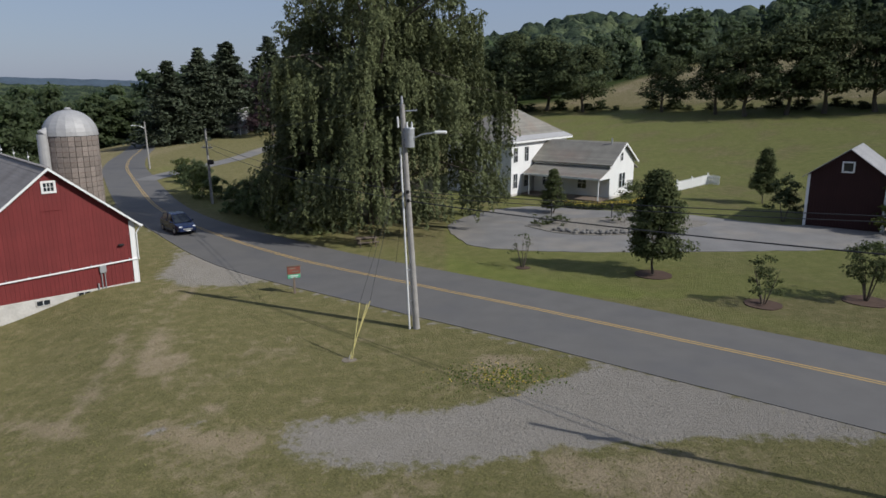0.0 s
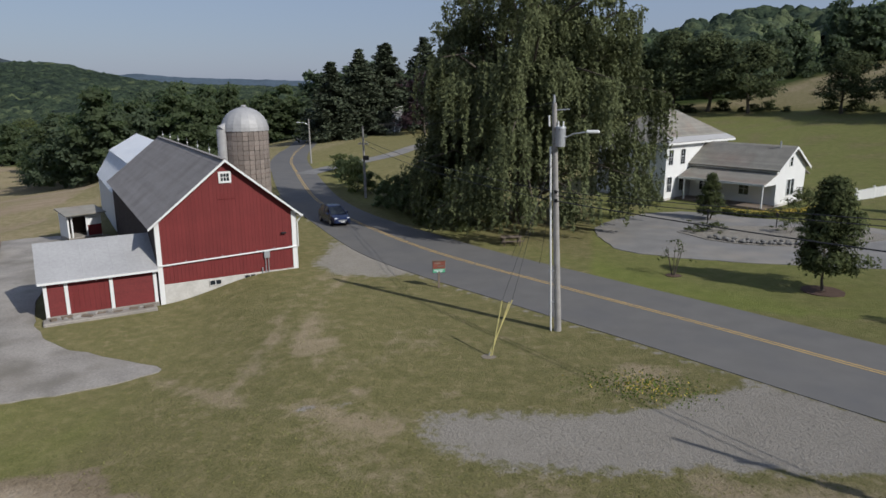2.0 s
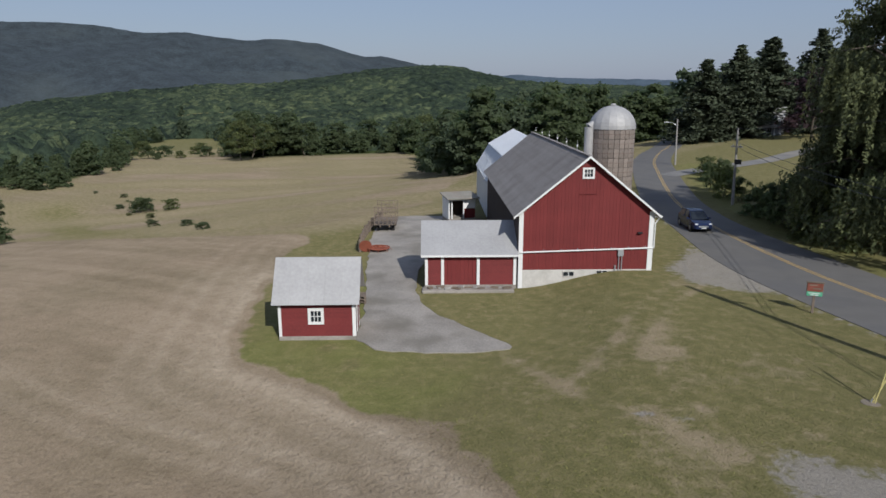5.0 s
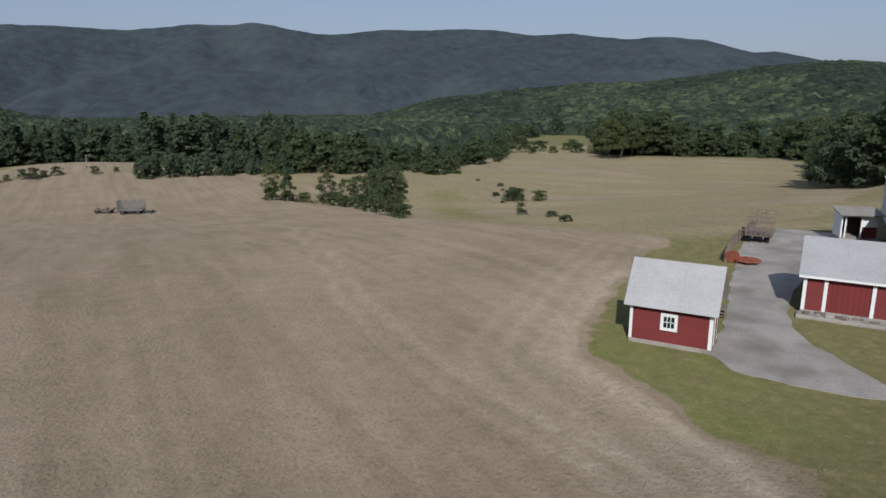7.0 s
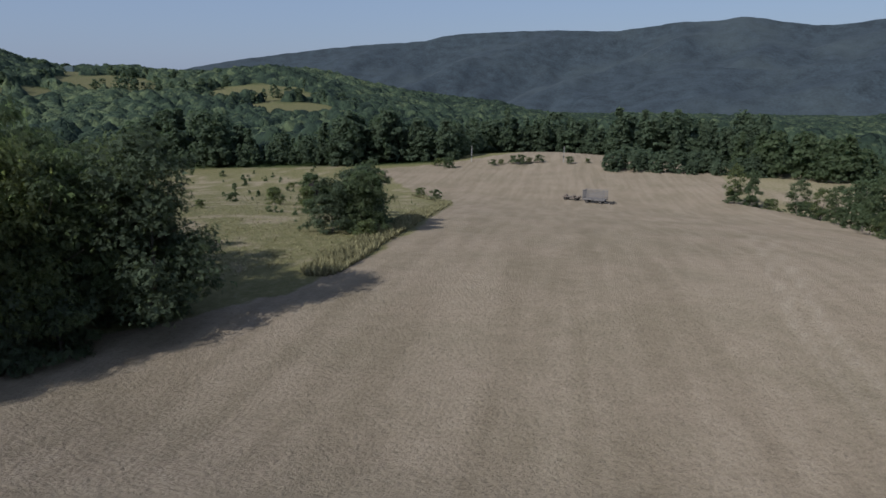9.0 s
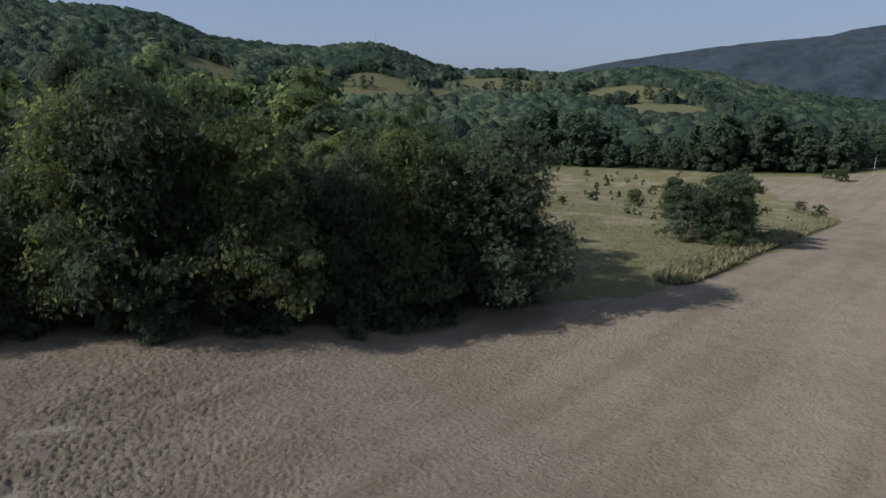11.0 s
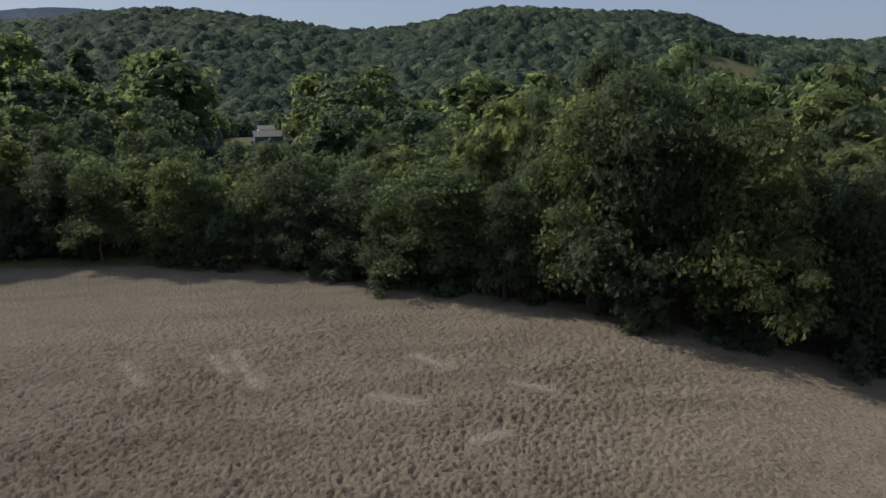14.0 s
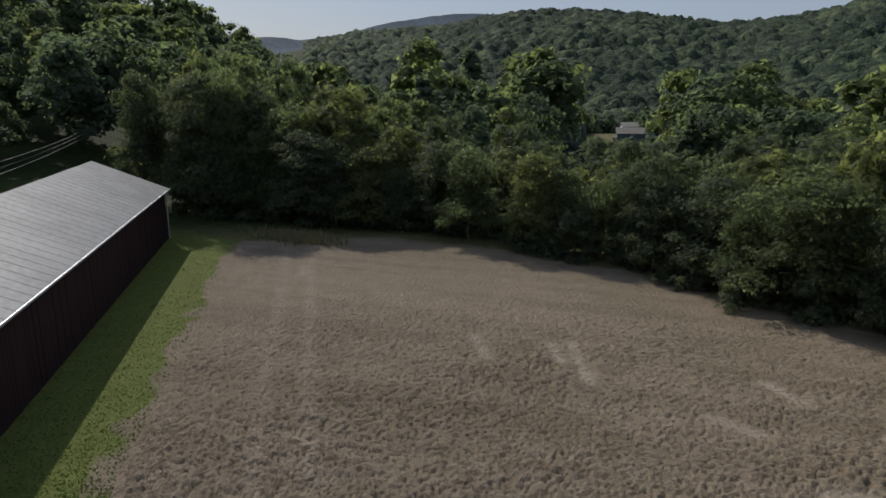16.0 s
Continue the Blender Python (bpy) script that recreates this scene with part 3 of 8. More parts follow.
def field_tracks(x, y, stub):
    """Wheel tracks, raked lanes and wisps, paler than the rest of the stubble."""
    k = np.hypot(x, y) < 90
    for off in (-0.8, 0.8):
        d = edge_distance([(a, b + off) for a, b in ((-110, 9), (-68, 7.6), (-43, 7.3), (-34.5, 8.3), (-27.8, 9.7), (-20, 12.5))], x, y, False)
        stub = stub + k * 0.22 * np.exp(-(d / 0.38) ** 2)
    d = edge_distance(FIELD[:8], x, y, False)
    for off in (1.2, 2.9, 4.6, 6.3):
        stub = stub + k * inside(FIELD, x, y) * 0.15 * np.exp(-((d - off) / 0.35) ** 2)
    d = edge_distance(((41.2, -38), (30, -25.3), (18, -11.5), (9, -3)), x, y, False)
    for off in (4.2, 6.0):                          # raked lanes beside the machine shed
        stub = stub + k * inside(FIELD, x, y) * 0.20 * np.exp(-((d - off) / 0.4) ** 2)
    for a, b in STREAKS:
        stub = stub + 0.42 * np.exp(-(edge_distance((a, b), x, y, False) / 0.3) ** 2)
    d = edge_distance(FIELD_LIP, x, y, False)          # paler straw along the lawn
    return stub + inside(FIELD, x, y) * (0.34 * np.exp(-((d - 1.5) / 1.1) ** 2) + 0.14 * np.exp(-((d - 4.5) / 2.0) ** 2))


def build_ground():
    na = 500
    r = [0.0]
    while r[-1] < 4800:
        r.append(r[-1] + max(0.6, r[-1] * (0.021 if r[-1] < 300 else 0.033)))
    r = np.array([0.004] + r[1:])
    a = np.linspace(0, 2 * math.pi, na, endpoint=False)
    rr, aa = np.meshgrid(r, a, indexing="ij")
    x, y = -rr * np.sin(aa), rr * np.cos(aa)
    z = height(x, y)
    near = rr < 260
    wob = np.zeros_like(x)
    wob[near] = wobble(x[near], y[near], 0.16) * 1.3 + wobble(x[near], y[near], 0.7, 9) * 0.7
    stub = soft_in(FIELD, x + wob, y + wob, 0.8) * (rr < 500)
    stub = stub * (1 - 0.6 * np.exp(-(edge_distance(((-175, 56), (-140, 47), (-112, 42), (-95, 41)), x, y, False) / 3.0) ** 2))
    bx, by = np.array(BROW).T
    meadow = smooth(0.0, 2.5, y - np.interp(x, bx, by) + wob * 0.6) * smooth(50, 56, -x) * (rr < 420)
    bands = np.zeros_like(x)
    k = (meadow > 0) & (rr < 420)
    bands[k] = wobble(x[k] * 0.25 + y[k] * 0.25, y[k] - x[k], 0.05, 12) + 0.5 * wobble(x[k], y[k], 0.05, 2)
    stub = stub * (1 - meadow * np.clip(0.62 + 0.5 * bands, 0.3, 0.9))
    stub = field_tracks(x, y, stub)
    stub = np.maximum(stub, 0.18 * (1 - wooded(x, y)) * smooth(500, 560, rr))
    # worn, sun-dried patches on the verge
    patch = np.zeros_like(x)
    patch[near] = smooth(0.05, 0.5, wobble(x[near], y[near], 0.22, 4) + 0.45 * wobble(x[near], y[near], 0.9, 7))
    zone = np.exp(-((x + 9) / 7) ** 2 - ((y - 31) / 6) ** 2) + np.exp(-((x + 2) / 11) ** 2 - ((y - 21.5) / 3.2) ** 2) + 0.8 * np.exp(-((x - 4) / 5) ** 2 - ((y - 30) / 3) ** 2) + np.exp(-((x - 8) / 9) ** 2 - ((y - 17) / 4) ** 2)
    dry = np.clip(patch * (0.12 + 0.34 * zone), 0, 1)
    for px, py, pr in WORN:
        dry = dry + (0.48 + 0.50 * patch) * np.exp(-(((x - px) ** 2 + (y - py) ** 2) / pr ** 2))
    for line in LAWN_TRACKS:
        dry = dry + (0.32 + 0.40 * patch) * np.exp(-(edge_distance(line, x, y, False) / 0.55) ** 2)
    dry = np.clip(dry, 0, 1) * (x < 40) * (rr < 60)
    lush = inside(((9, -3), (18.0, -11.5), (30, -25.3), (41.2, -38), (62, -40), (60, 0), (30, 10)), x, y)
    dry = dry * ~lush
    gravel = np.zeros_like(x)
    k = rr < 70
    for poly in (GRAVEL_PAD, PULL_OFF):
        gravel[k] = np.maximum(gravel[k], np.clip(soft_in(poly, x[k], y[k], 2.4) * 1.12 - 0.16 * patch[k], 0, 1))
    gravel = gravel * np.where(y < 35, 0.72 + 0.28 * smooth(-6.5, 1.0, x), 1.0)
    gravel = np.maximum(gravel, 0.6 * np.exp(-((x + 9.6) / 0.9) ** 2 - ((y - 24.0) / 0.55) ** 2))
    dry = np.maximum(dry, meadow * np.clip(0.50 + 0.3 * bands, 0.2, 0.8))
    rx, ry = np.array(ROAD[::-1]).T                  # stony shoulder on the field's side of the road
    away = edge_distance(ROAD, x, y, False) - 5.1 * (1 - 0.28 * smooth(12, 26, -x))
    gravel = np.maximum(gravel, 0.62 * np.exp(-((away - 0.3) / 0.42) ** 2) * (y < np.interp(x, rx, ry)) * (x < 8) * (rr < 90))
    gravel = np.maximum(gravel, 0.8 * np.exp(-((x + 10.8) / 0.8) ** 2 - ((y - 23.4) / 0.4) ** 2))
    hillside = smooth(170, 200, rr) * (aa > math.radians(320)) * 0.4 + 0.22 * (rr > 420)
    tall = (0.30 + 0.65 * patch) * soft_in(TALL_GRASS, x, y, 2.0) * near
    dry = np.clip(dry + hillside + tall + 0.30 * patch * (x > 0) * (y > 60) * near, 0, 1)
    verge = np.exp(-((edge_distance(ROAD, x, y, False) - 5.6) / 1.8) ** 2) * (y > np.interp(x, rx, ry)) * (rr < 120)
    damp = 0.32 * verge + 1.0 * lush + 0.15 * soft_in(TALL_GRASS, x, y, 3.0) + 0.35 * soft_in(((-19, 16), (-19, 25), (-26, 23), (-36, 33), (-38, 28), (-31, 16)), x, y, 1.5)
    damp = damp + 0.5 * np.exp(-(edge_distance(((-175, 56), (-140, 47), (-112, 42), (-95, 41)), x, y, False) / 4.0) ** 2) + 0.5 * (rr < 190) * (x > 0) * (y > 40)
    dry = dry - np.clip(damp, 0, 1) * (1 - dry)
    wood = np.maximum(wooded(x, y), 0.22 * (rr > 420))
    v = np.concatenate([np.stack([x, y, z], -1).reshape(-1, 3), [[0, 0, hz(0, 0)]]])
    n, m = len(r), na
    i, j = np.meshgrid(np.arange(n - 1), np.arange(m), indexing="ij")
    q = np.stack([i * m + j, i * m + (j + 1) % m, (i + 1) * m + (j + 1) % m, (i + 1) * m + j], -1).reshape(-1, 4)
    me = mesh_np("ground", v, q[:, ::-1], M_GROUND, True)
    col = me.color_attributes.new("cover", "FLOAT_COLOR", "POINT")
    rgba = np.stack([stub, dry, wood, gravel], -1).reshape(-1, 4)
    rgba = np.concatenate([rgba, [[1, 0, 0, 0]]]).astype(np.float32)
    col.data.foreach_set("color", rgba.ravel())
    return tagged(new("ground", me), "mown hay field, dry lawn and wooded hills", "ground", kind="structure")


build_ground()


def ribbon(name, centre, half, lift, material, label, category, thick=0.0, step=1.2, n=3, narrow=None):
    p = spline(centre, step)
    t = np.gradient(p, axis=0)
    t /= np.linalg.norm(t, axis=1, keepdims=True)
    nrm = np.stack([-t[:, 1], t[:, 0]], 1)
    offs = np.linspace(-half, half, n) if np.isscalar(half) else np.array(half)
    wide = np.ones(len(p)) if narrow is None else 1 - (1 - narrow) * smooth(12, 26, -p[:, 0])
    rows = [p + nrm * (o * wide)[:, None] for o in offs]
    v = np.concatenate([np.column_stack([q, height(q[:, 0], q[:, 1]) + lift]) for q in rows])
    m = len(p)
    f = [(k * m + i, k * m + i + 1, (k + 1) * m + i + 1, (k + 1) * m + i) for k in range(len(rows) - 1) for i in range(m - 1)]
    if thick:
        b = len(v)
        lo = v[np.r_[0:m, len(v) - m:len(v)]] - [0, 0, thick]
        v = np.concatenate([v, lo])
        f += [(i + 1, i, b + i, b + i + 1) for i in range(m - 1)]
        k = (len(rows) - 1) * m
        f += [(k + i, k + i + 1, b + m + i + 1, b + m + i) for i in range(m - 1)]
    return tagged(new(name, mesh_np(name, v, f, material)), label, category, kind="structure")


def sheet(name, outline, lift, material, label, category, wobbly=0.35, res=0.6, thick=0.15):
    """A flat-lying patch with an uneven edge and a skirt."""
    p = spline(list(outline) + [outline[0]], res)[:-1]
    p = p + np.stack([wobble(p[:, 0], p[:, 1], 0.8, 3), wobble(p[:, 0], p[:, 1], 0.8, 8)], 1) * wobbly
    bm = bmesh.new()
    vs = [bm.verts.new((a, b, 0)) for a, b in p]
    f = bm.faces.new(vs)
    bmesh.ops.triangulate(bm, faces=[f])
    bmesh.ops.subdivide_edges(bm, edges=[e for e in bm.edges if e.calc_length() > 5], cuts=3, use_grid_fill=True)
    e = bmesh.ops.extrude_face_region(bm, geom=bm.faces[:])
    low = {v for v in e["geom"] if isinstance(v, bmesh.types.BMVert)}
    for v in bm.verts:
        v.co.z = hz(v.co.x, v.co.y) + lift - (0 if v in low else thick)
    return tagged(new(name, finish(bm, name, material)), label, category, kind="structure")


ribbon("road", ROAD, (-3.9, -2, 0, 2.5, 5.1), 0.03, M_ASPHALT, "grey worn asphalt two-lane country road", "road", 0.2, narrow=0.72)
for off in (-0.13, 0.13):
    ribbon("road_line", ROAD, (off - 0.05, off + 0.05), 0.038, M_YELLOW, "double yellow painted centre line on asphalt", "road marking", n=2)
sheet("driveway", ((58, 72), (40, 63.5), (32.0, 63.4), (25.1, 68.6), (18.8, 70.5), (11.5, 73.5), (7.1, 73.0), (3.0, 68.4), (0.6, 62.7), (2.2, 55.2), (5.2, 53.2), (11.7, 52.3), (18.4, 52.2), (38.0, 53.0), (60, 54)),
      0.04, M_DRIVE, "grey gravel looped driveway by the white house", "driveway")
sheet("driveway_island", ((7.9, 62.6), (10.6, 59.3), (15.4, 58.4), (21, 60.5), (25.6, 64.0), (22.5, 66.6), (17.6, 66.9), (12, 66.0)), 0.10, M_GROUND, "grass island inside the driveway loop", "lawn", 0.2)
sheet("barnyard", ((-28.0, 23.2), (-25.1, 23.4), (-20.7, 27.6), (-23.7, 28.8), (-28.5, 29.8), (-32.5, 32.8), (-36.5, 37.5), (-42, 46.5), (-47, 56), (-55, 53.5), (-53, 48.0), (-42.2, 37.0), (-32.4, 27.9)), 0.05, M_CONCRETE,
      "cracked grey concrete barnyard slab", "concrete yard", 0.28, thick=0.25)
ribbon("lane", ((-42, 95), (-40.5, 104), (-36, 120), (-33, 139), (-20, 165)), 1.7, 0.05, M_DRIVE, "pale gravel lane climbing to a far house", "lane")


# ---------------------------------------------------------------- trees
def leaf_quads(rng, P, size, droop=0.0, long=1.4, up=0.25, N=None, loose=0.45):
    """One pointed leaf spray at each point; N: the way that it faces, more or less."""
    n = len(P)
    nrm = rng.normal(size=(n, 3))
    if N is None:
        nrm[:, 2] = np.abs(nrm[:, 2]) + up
    else:
        nrm = N + nrm * loose
        nrm[:, 2] += up
    nrm /= np.linalg.norm(nrm, axis=1, keepdims=True)
    t = rng.normal(size=(n, 3)); t[:, 2] -= droop
    t -= nrm * (t * nrm).sum(1, keepdims=True)
    t /= np.linalg.norm(t, axis=1, keepdims=True)
    b = np.cross(nrm, t)
    s = (size * rng.uniform(0.6, 1.4, n))[:, None]
    a, c = t * s * long * 0.5, b * s * 0.5
    bend = nrm * s * 0.12
    v = np.stack([P - a - c * 0.5, P + a - bend, P + c * 1.5 - a * 0.3 - bend], 1).reshape(-1, 3)
    return v, np.arange(3 * n).reshape(-1, 3)


def crown_points(rng, clumps, per, h0, h1, w, power=1.0, squash=0.75, irregular=0.35, shape="round", fat=1.0):
    """Points on many small clumps that fill an uneven crown, and the way out of each clump."""
    out, way = [], []
    for _ in range(clumps):
        u = rng.uniform(0.02, 1)
        if shape == "round":
            prof = math.sin(math.pi * min(1, u ** 0.8 * 0.92 + 0.06)) ** 0.6
        elif shape == "egg":
            prof = min(1.0, u * 4 + 0.25) ** 0.6 * (1 - u) ** 0.62 * 1.05
        elif shape == "cone":
            prof = (1 - u) ** 0.9 + 0.05
        else:
            prof = (1 - u ** 3) ** 0.5 * (0.75 + 0.25 * math.sin(u * 9))
        a = rng.uniform(0, 2 * math.pi)
        d = w / 2 * prof * math.sqrt(rng.uniform(0.2, 1)) * (1 + irregular * rng.normal() * 0.5)
        c = np.array([d * math.cos(a), d * math.sin(a), h0 + (h1 - h0) * u])
        cr = w * rng.uniform(0.08, 0.17) * fat
        q = rng.normal(size=(per, 3))
        q[:, 2] = np.where(q[:, 2] < -0.3, -q[:, 2], q[:, 2])
        q /= np.linalg.norm(q, axis=1, keepdims=True)
        e = np.array([math.cos(a) * 0.35, math.sin(a) * 0.35, 0.25])
        way.append(q + e)
        q = q * cr * rng.uniform(0.3, 1.2, (per, 1))
        q[:, 2] *= squash
        out.append(c + q)
    way = np.concatenate(way)
    return np.concatenate(out), way / np.linalg.norm(way, axis=1, keepdims=True)


def trunk_bm(rng, h, r, limbs=7, spread=0.35, crown0=0.3):
    bm = bmesh.new()
    p, k = Vector((0, 0, -0.25)), 6
    pts = [p]
    for i in range(k):
        p = p + Vector((rng.normal() * 0.02 * h, rng.normal() * 0.02 * h, h * 0.85 / k))
        pts.append(p)
    for i in range(k):
        cyl(bm, pts[i], pts[i + 1], r * (1 - i / k * 0.8) * (1.35 if i == 0 else 1), r * (1 - (i + 1) / k * 0.8), 8, False)
    for i in range(limbs):
        u = rng.uniform(crown0, 0.85)
        s = Vector(pts[0]).lerp(pts[-1], u)
        a = rng.uniform(0, 2 * math.pi)
        e = s + Vector((math.cos(a) * h * spread * rng.uniform(0.6, 1), math.sin(a) * h * spread * rng.uniform(0.6, 1), h * rng.uniform(0.08, 0.22)))
        cyl(bm, s, e, r * 0.42 * (1.1 - u), r * 0.1, 6, False)
    return bm


def tree_proto(name, label, category, leafmat, h, w, clumps, per, leaf, seed, shape="round", crown0=0.2, limbs=8, droop=0.0, trunk=0.02, group="", power=1.0):
    rng = np.random.default_rng(seed)
    ob = thing(name, label, category, Matrix(), group)
    part("trunk", trunk_bm(rng, h, h * trunk, limbs, w / h * 0.42, max(0.12, crown0)), M_BARK, ob)
    P, N = crown_points(rng, clumps, per, h * crown0, h * 0.97, w, shape=shape, fat=1.15)
    v, f = leaf_quads(rng, P, leaf, droop, N=N)
    part("crown", mesh_np("crown", v, f, leafmat), leafmat, ob)
    return ob


def place(ob, x, y, s=1.0, turn=0.0, sx=1.0, dz=0.0):
    return pose(x, y, hz(x, y) + dz, 0, 0, turn) @ Matrix.Diagonal((s * sx, s * sx, s, 1))


def plant(protos, spots, rng, used):
    """Put trees of several builds at (x, y, height scale, width scale)."""
    for k, (x, y, s, sx) in enumerate(spots):
        p = protos[k if k < len(protos) else rng.integers(len(protos))]
        m = place(p, x, y, s, rng.uniform(0, 360), sx)
        if p not in used:
            p.matrix_world = m
            used.add(p)
        else:
            copy = copy_thing(p, Matrix())
            copy.matrix_world = m


R_TREE = np.random.default_rng(5)
USED = set()
HEDGE = [tree_proto("hedge_tree", "leafy green hedgerow tree at the field's edge", "tree", M, 10.0, w, 125, 112, 0.25, 20 + i, "full", 0.14, 9, 0.2, 0.014, "hedgerow trees")
         for i, (M, w) in enumerate(((M_HEDGE, 8.5), (M_HEDGE_DARK, 8.0), (M_HEDGE, 7.5), (M_HEDGE_BRIGHT, 7.5), (M_HEDGE_DARK, 9.0)))]
BEHIND = [tree_proto("hedge_tree", "leafy green tree behind the hedgerow's front", "tree", M, 10.0, w, 56, 48, 0.48, 30 + i, "full", 0.03, 7, 0.2, 0.014, "hedgerow trees")
          for i, (M, w) in enumerate(((M_HEDGE, 8.0), (M_HEDGE_BRIGHT, 8.0), (M_HEDGE_DARK, 8.5)))]
spots, rear = [], []
line = spline(((-32, -30), (-24, -31), (-14, -34.5), (-3, -39.5), (8, -45), (18, -48.5), (30, -49.5), (40, -46.5), (50, -45.5), (62, -44)), 1.0)
tall = ((-34, 7.5), (-29, 10.5), (-23.5, 10.8), (-17, 11.6), (-12.5, 13.4), (-5, 11.8), (0, 8.2), (8, 8.2), (20, 6.8), (34, 8.0), (42, 9.5), (50, 13), (62, 15))
d = 0.0
for i in range(0, len(line), 3):
    x, y = line[i]
    hgt = np.interp(x, [q[0] for q in tall], [q[1] for q in tall])
    for row, back in ((0, 0.0), (1, 6.0), (2, 13.0)):
        nx, ny = R_TREE.normal(size=2) * 1.0
        if row == 2 and i % 2:
            continue
        lo, hi = (0.66, 1.08) if row == 0 else (0.8, 1.18)
        (rear if row else spots).append((x + nx - back * 0.25, y + ny - back, hgt / 10 * R_TREE.uniform(lo, hi), R_TREE.uniform(0.62, 1.12) * 10 / max(hgt, 8)))
plant(HEDGE, spots, R_TREE, USED)
plant(BEHIND, rear + [(-35, -39, 1.0, 1.0), (-36, -46, 1.1, 1.0), (-37, -53, 1.1, 1.0), (-31, -50, 1.2, 1.0)], R_TREE, USED)
UNDER = [tree_proto("hedge_shrub", "low dark shrub at the hedgerow's foot", "shrub", M_HEDGE_DARK, 3.2, 4.2, 34, 48, 0.36, 46 + i, "full", 0.0, 3, 0.2, 0.012, "hedgerow shrubs") for i in range(2)]
low = []
for i in range(0, len(line), 3):
    x, y = line[i]
    low.append((x + R_TREE.normal() * 0.8, y + 0.6 + R_TREE.normal() * 0.7, R_TREE.uniform(0.6, 1.15), R_TREE.uniform(0.8, 1.2)))
plant(UNDER, low, R_TREE, USED)
COPSE = [tree_proto("meadow_tree", "small dense green tree in the rough meadow", "tree", M, 6.0, w, 90, 80, 0.27, 140 + i, "full", 0.04, 8, 0.1, 0.014, "trees in the rough meadow") for i, (M, w) in enumerate(((M_HEDGE, 5.2), (M_HEDGE_DARK, 5.6), (M_HEDGE_BRIGHT, 4.6)))]
plant(COPSE, ((-61.5, -30.5, 1.0, 0.95), (-64.5, -32.5, 1.08, 1.0), (-68.0, -34.0, 1.0, 0.9), (-60.0, -33.5, 0.9, 1.0), (-72.5, -35.5, 0.85, 0.9), (-77.5, -38.0, 0.7, 0.9), (-80.0, -45.0, 0.55, 1.2), (-86.0, -52.0, 0.5, 1.3)), R_TREE, USED)

MAPLE = [tree_proto("maple_tree", "dark green broadleaf tree on the hill pasture", "tree", M_LEAF_DARK, 12.0, 11.0, 120, 66, 0.44, 40 + i, ("round", "full", "round")[i], 0.2, 12, 0, 0.024, "trees in the pasture row") for i in range(3)]
plant(MAPLE, ((36, 176, 1.3, 1.1), (53, 166, 1.05, 1.1), (66, 150, 1.35, 1.1), (74, 148, 1.45, 1.05), (81, 146, 1.6, 1.0), (90, 143, 1.6, 1.0), (97, 144, 1.55, 1.0), (104, 140, 1.6, 1.0), (62, 156, 1.2, 1.0), (28, 184, 1.5, 1.1), (20, 190, 1.6, 1.1)), R_TREE, USED)
ROWSHRUB = [tree_proto("pasture_shrub", "low dark shrub under the pasture trees", "shrub", M_LEAF_DARK, 2.4, 4.0, 30, 34, 0.36, 150 + i, "full", 0.0, 3, 0, 0.012, "shrubs of the pasture row") for i in range(2)]
plant(ROWSHRUB, [(16 + 90 * q / 21 + R_TREE.normal() * 1.5, 190 - 50 * q / 21 + R_TREE.normal() * 1.2, R_TREE.uniform(0.5, 1.1), R_TREE.uniform(0.9, 1.4)) for q in range(22)], R_TREE, USED)

YOUNG = [tree_proto("young_tree", "young round-crowned green tree on the lawn", "tree", M_LEAF, 7.2, 4.1, 170, 100, 0.20, 60 + i, "egg", 0.17, 8, 0, 0.012, "young lawn trees") for i in range(2)]
plant(YOUNG, ((14.7, 45.4, 1.0, 1.0), (41.9 * .86, 87.4 * .86, 0.85, 0.85)), R_TREE, USED)


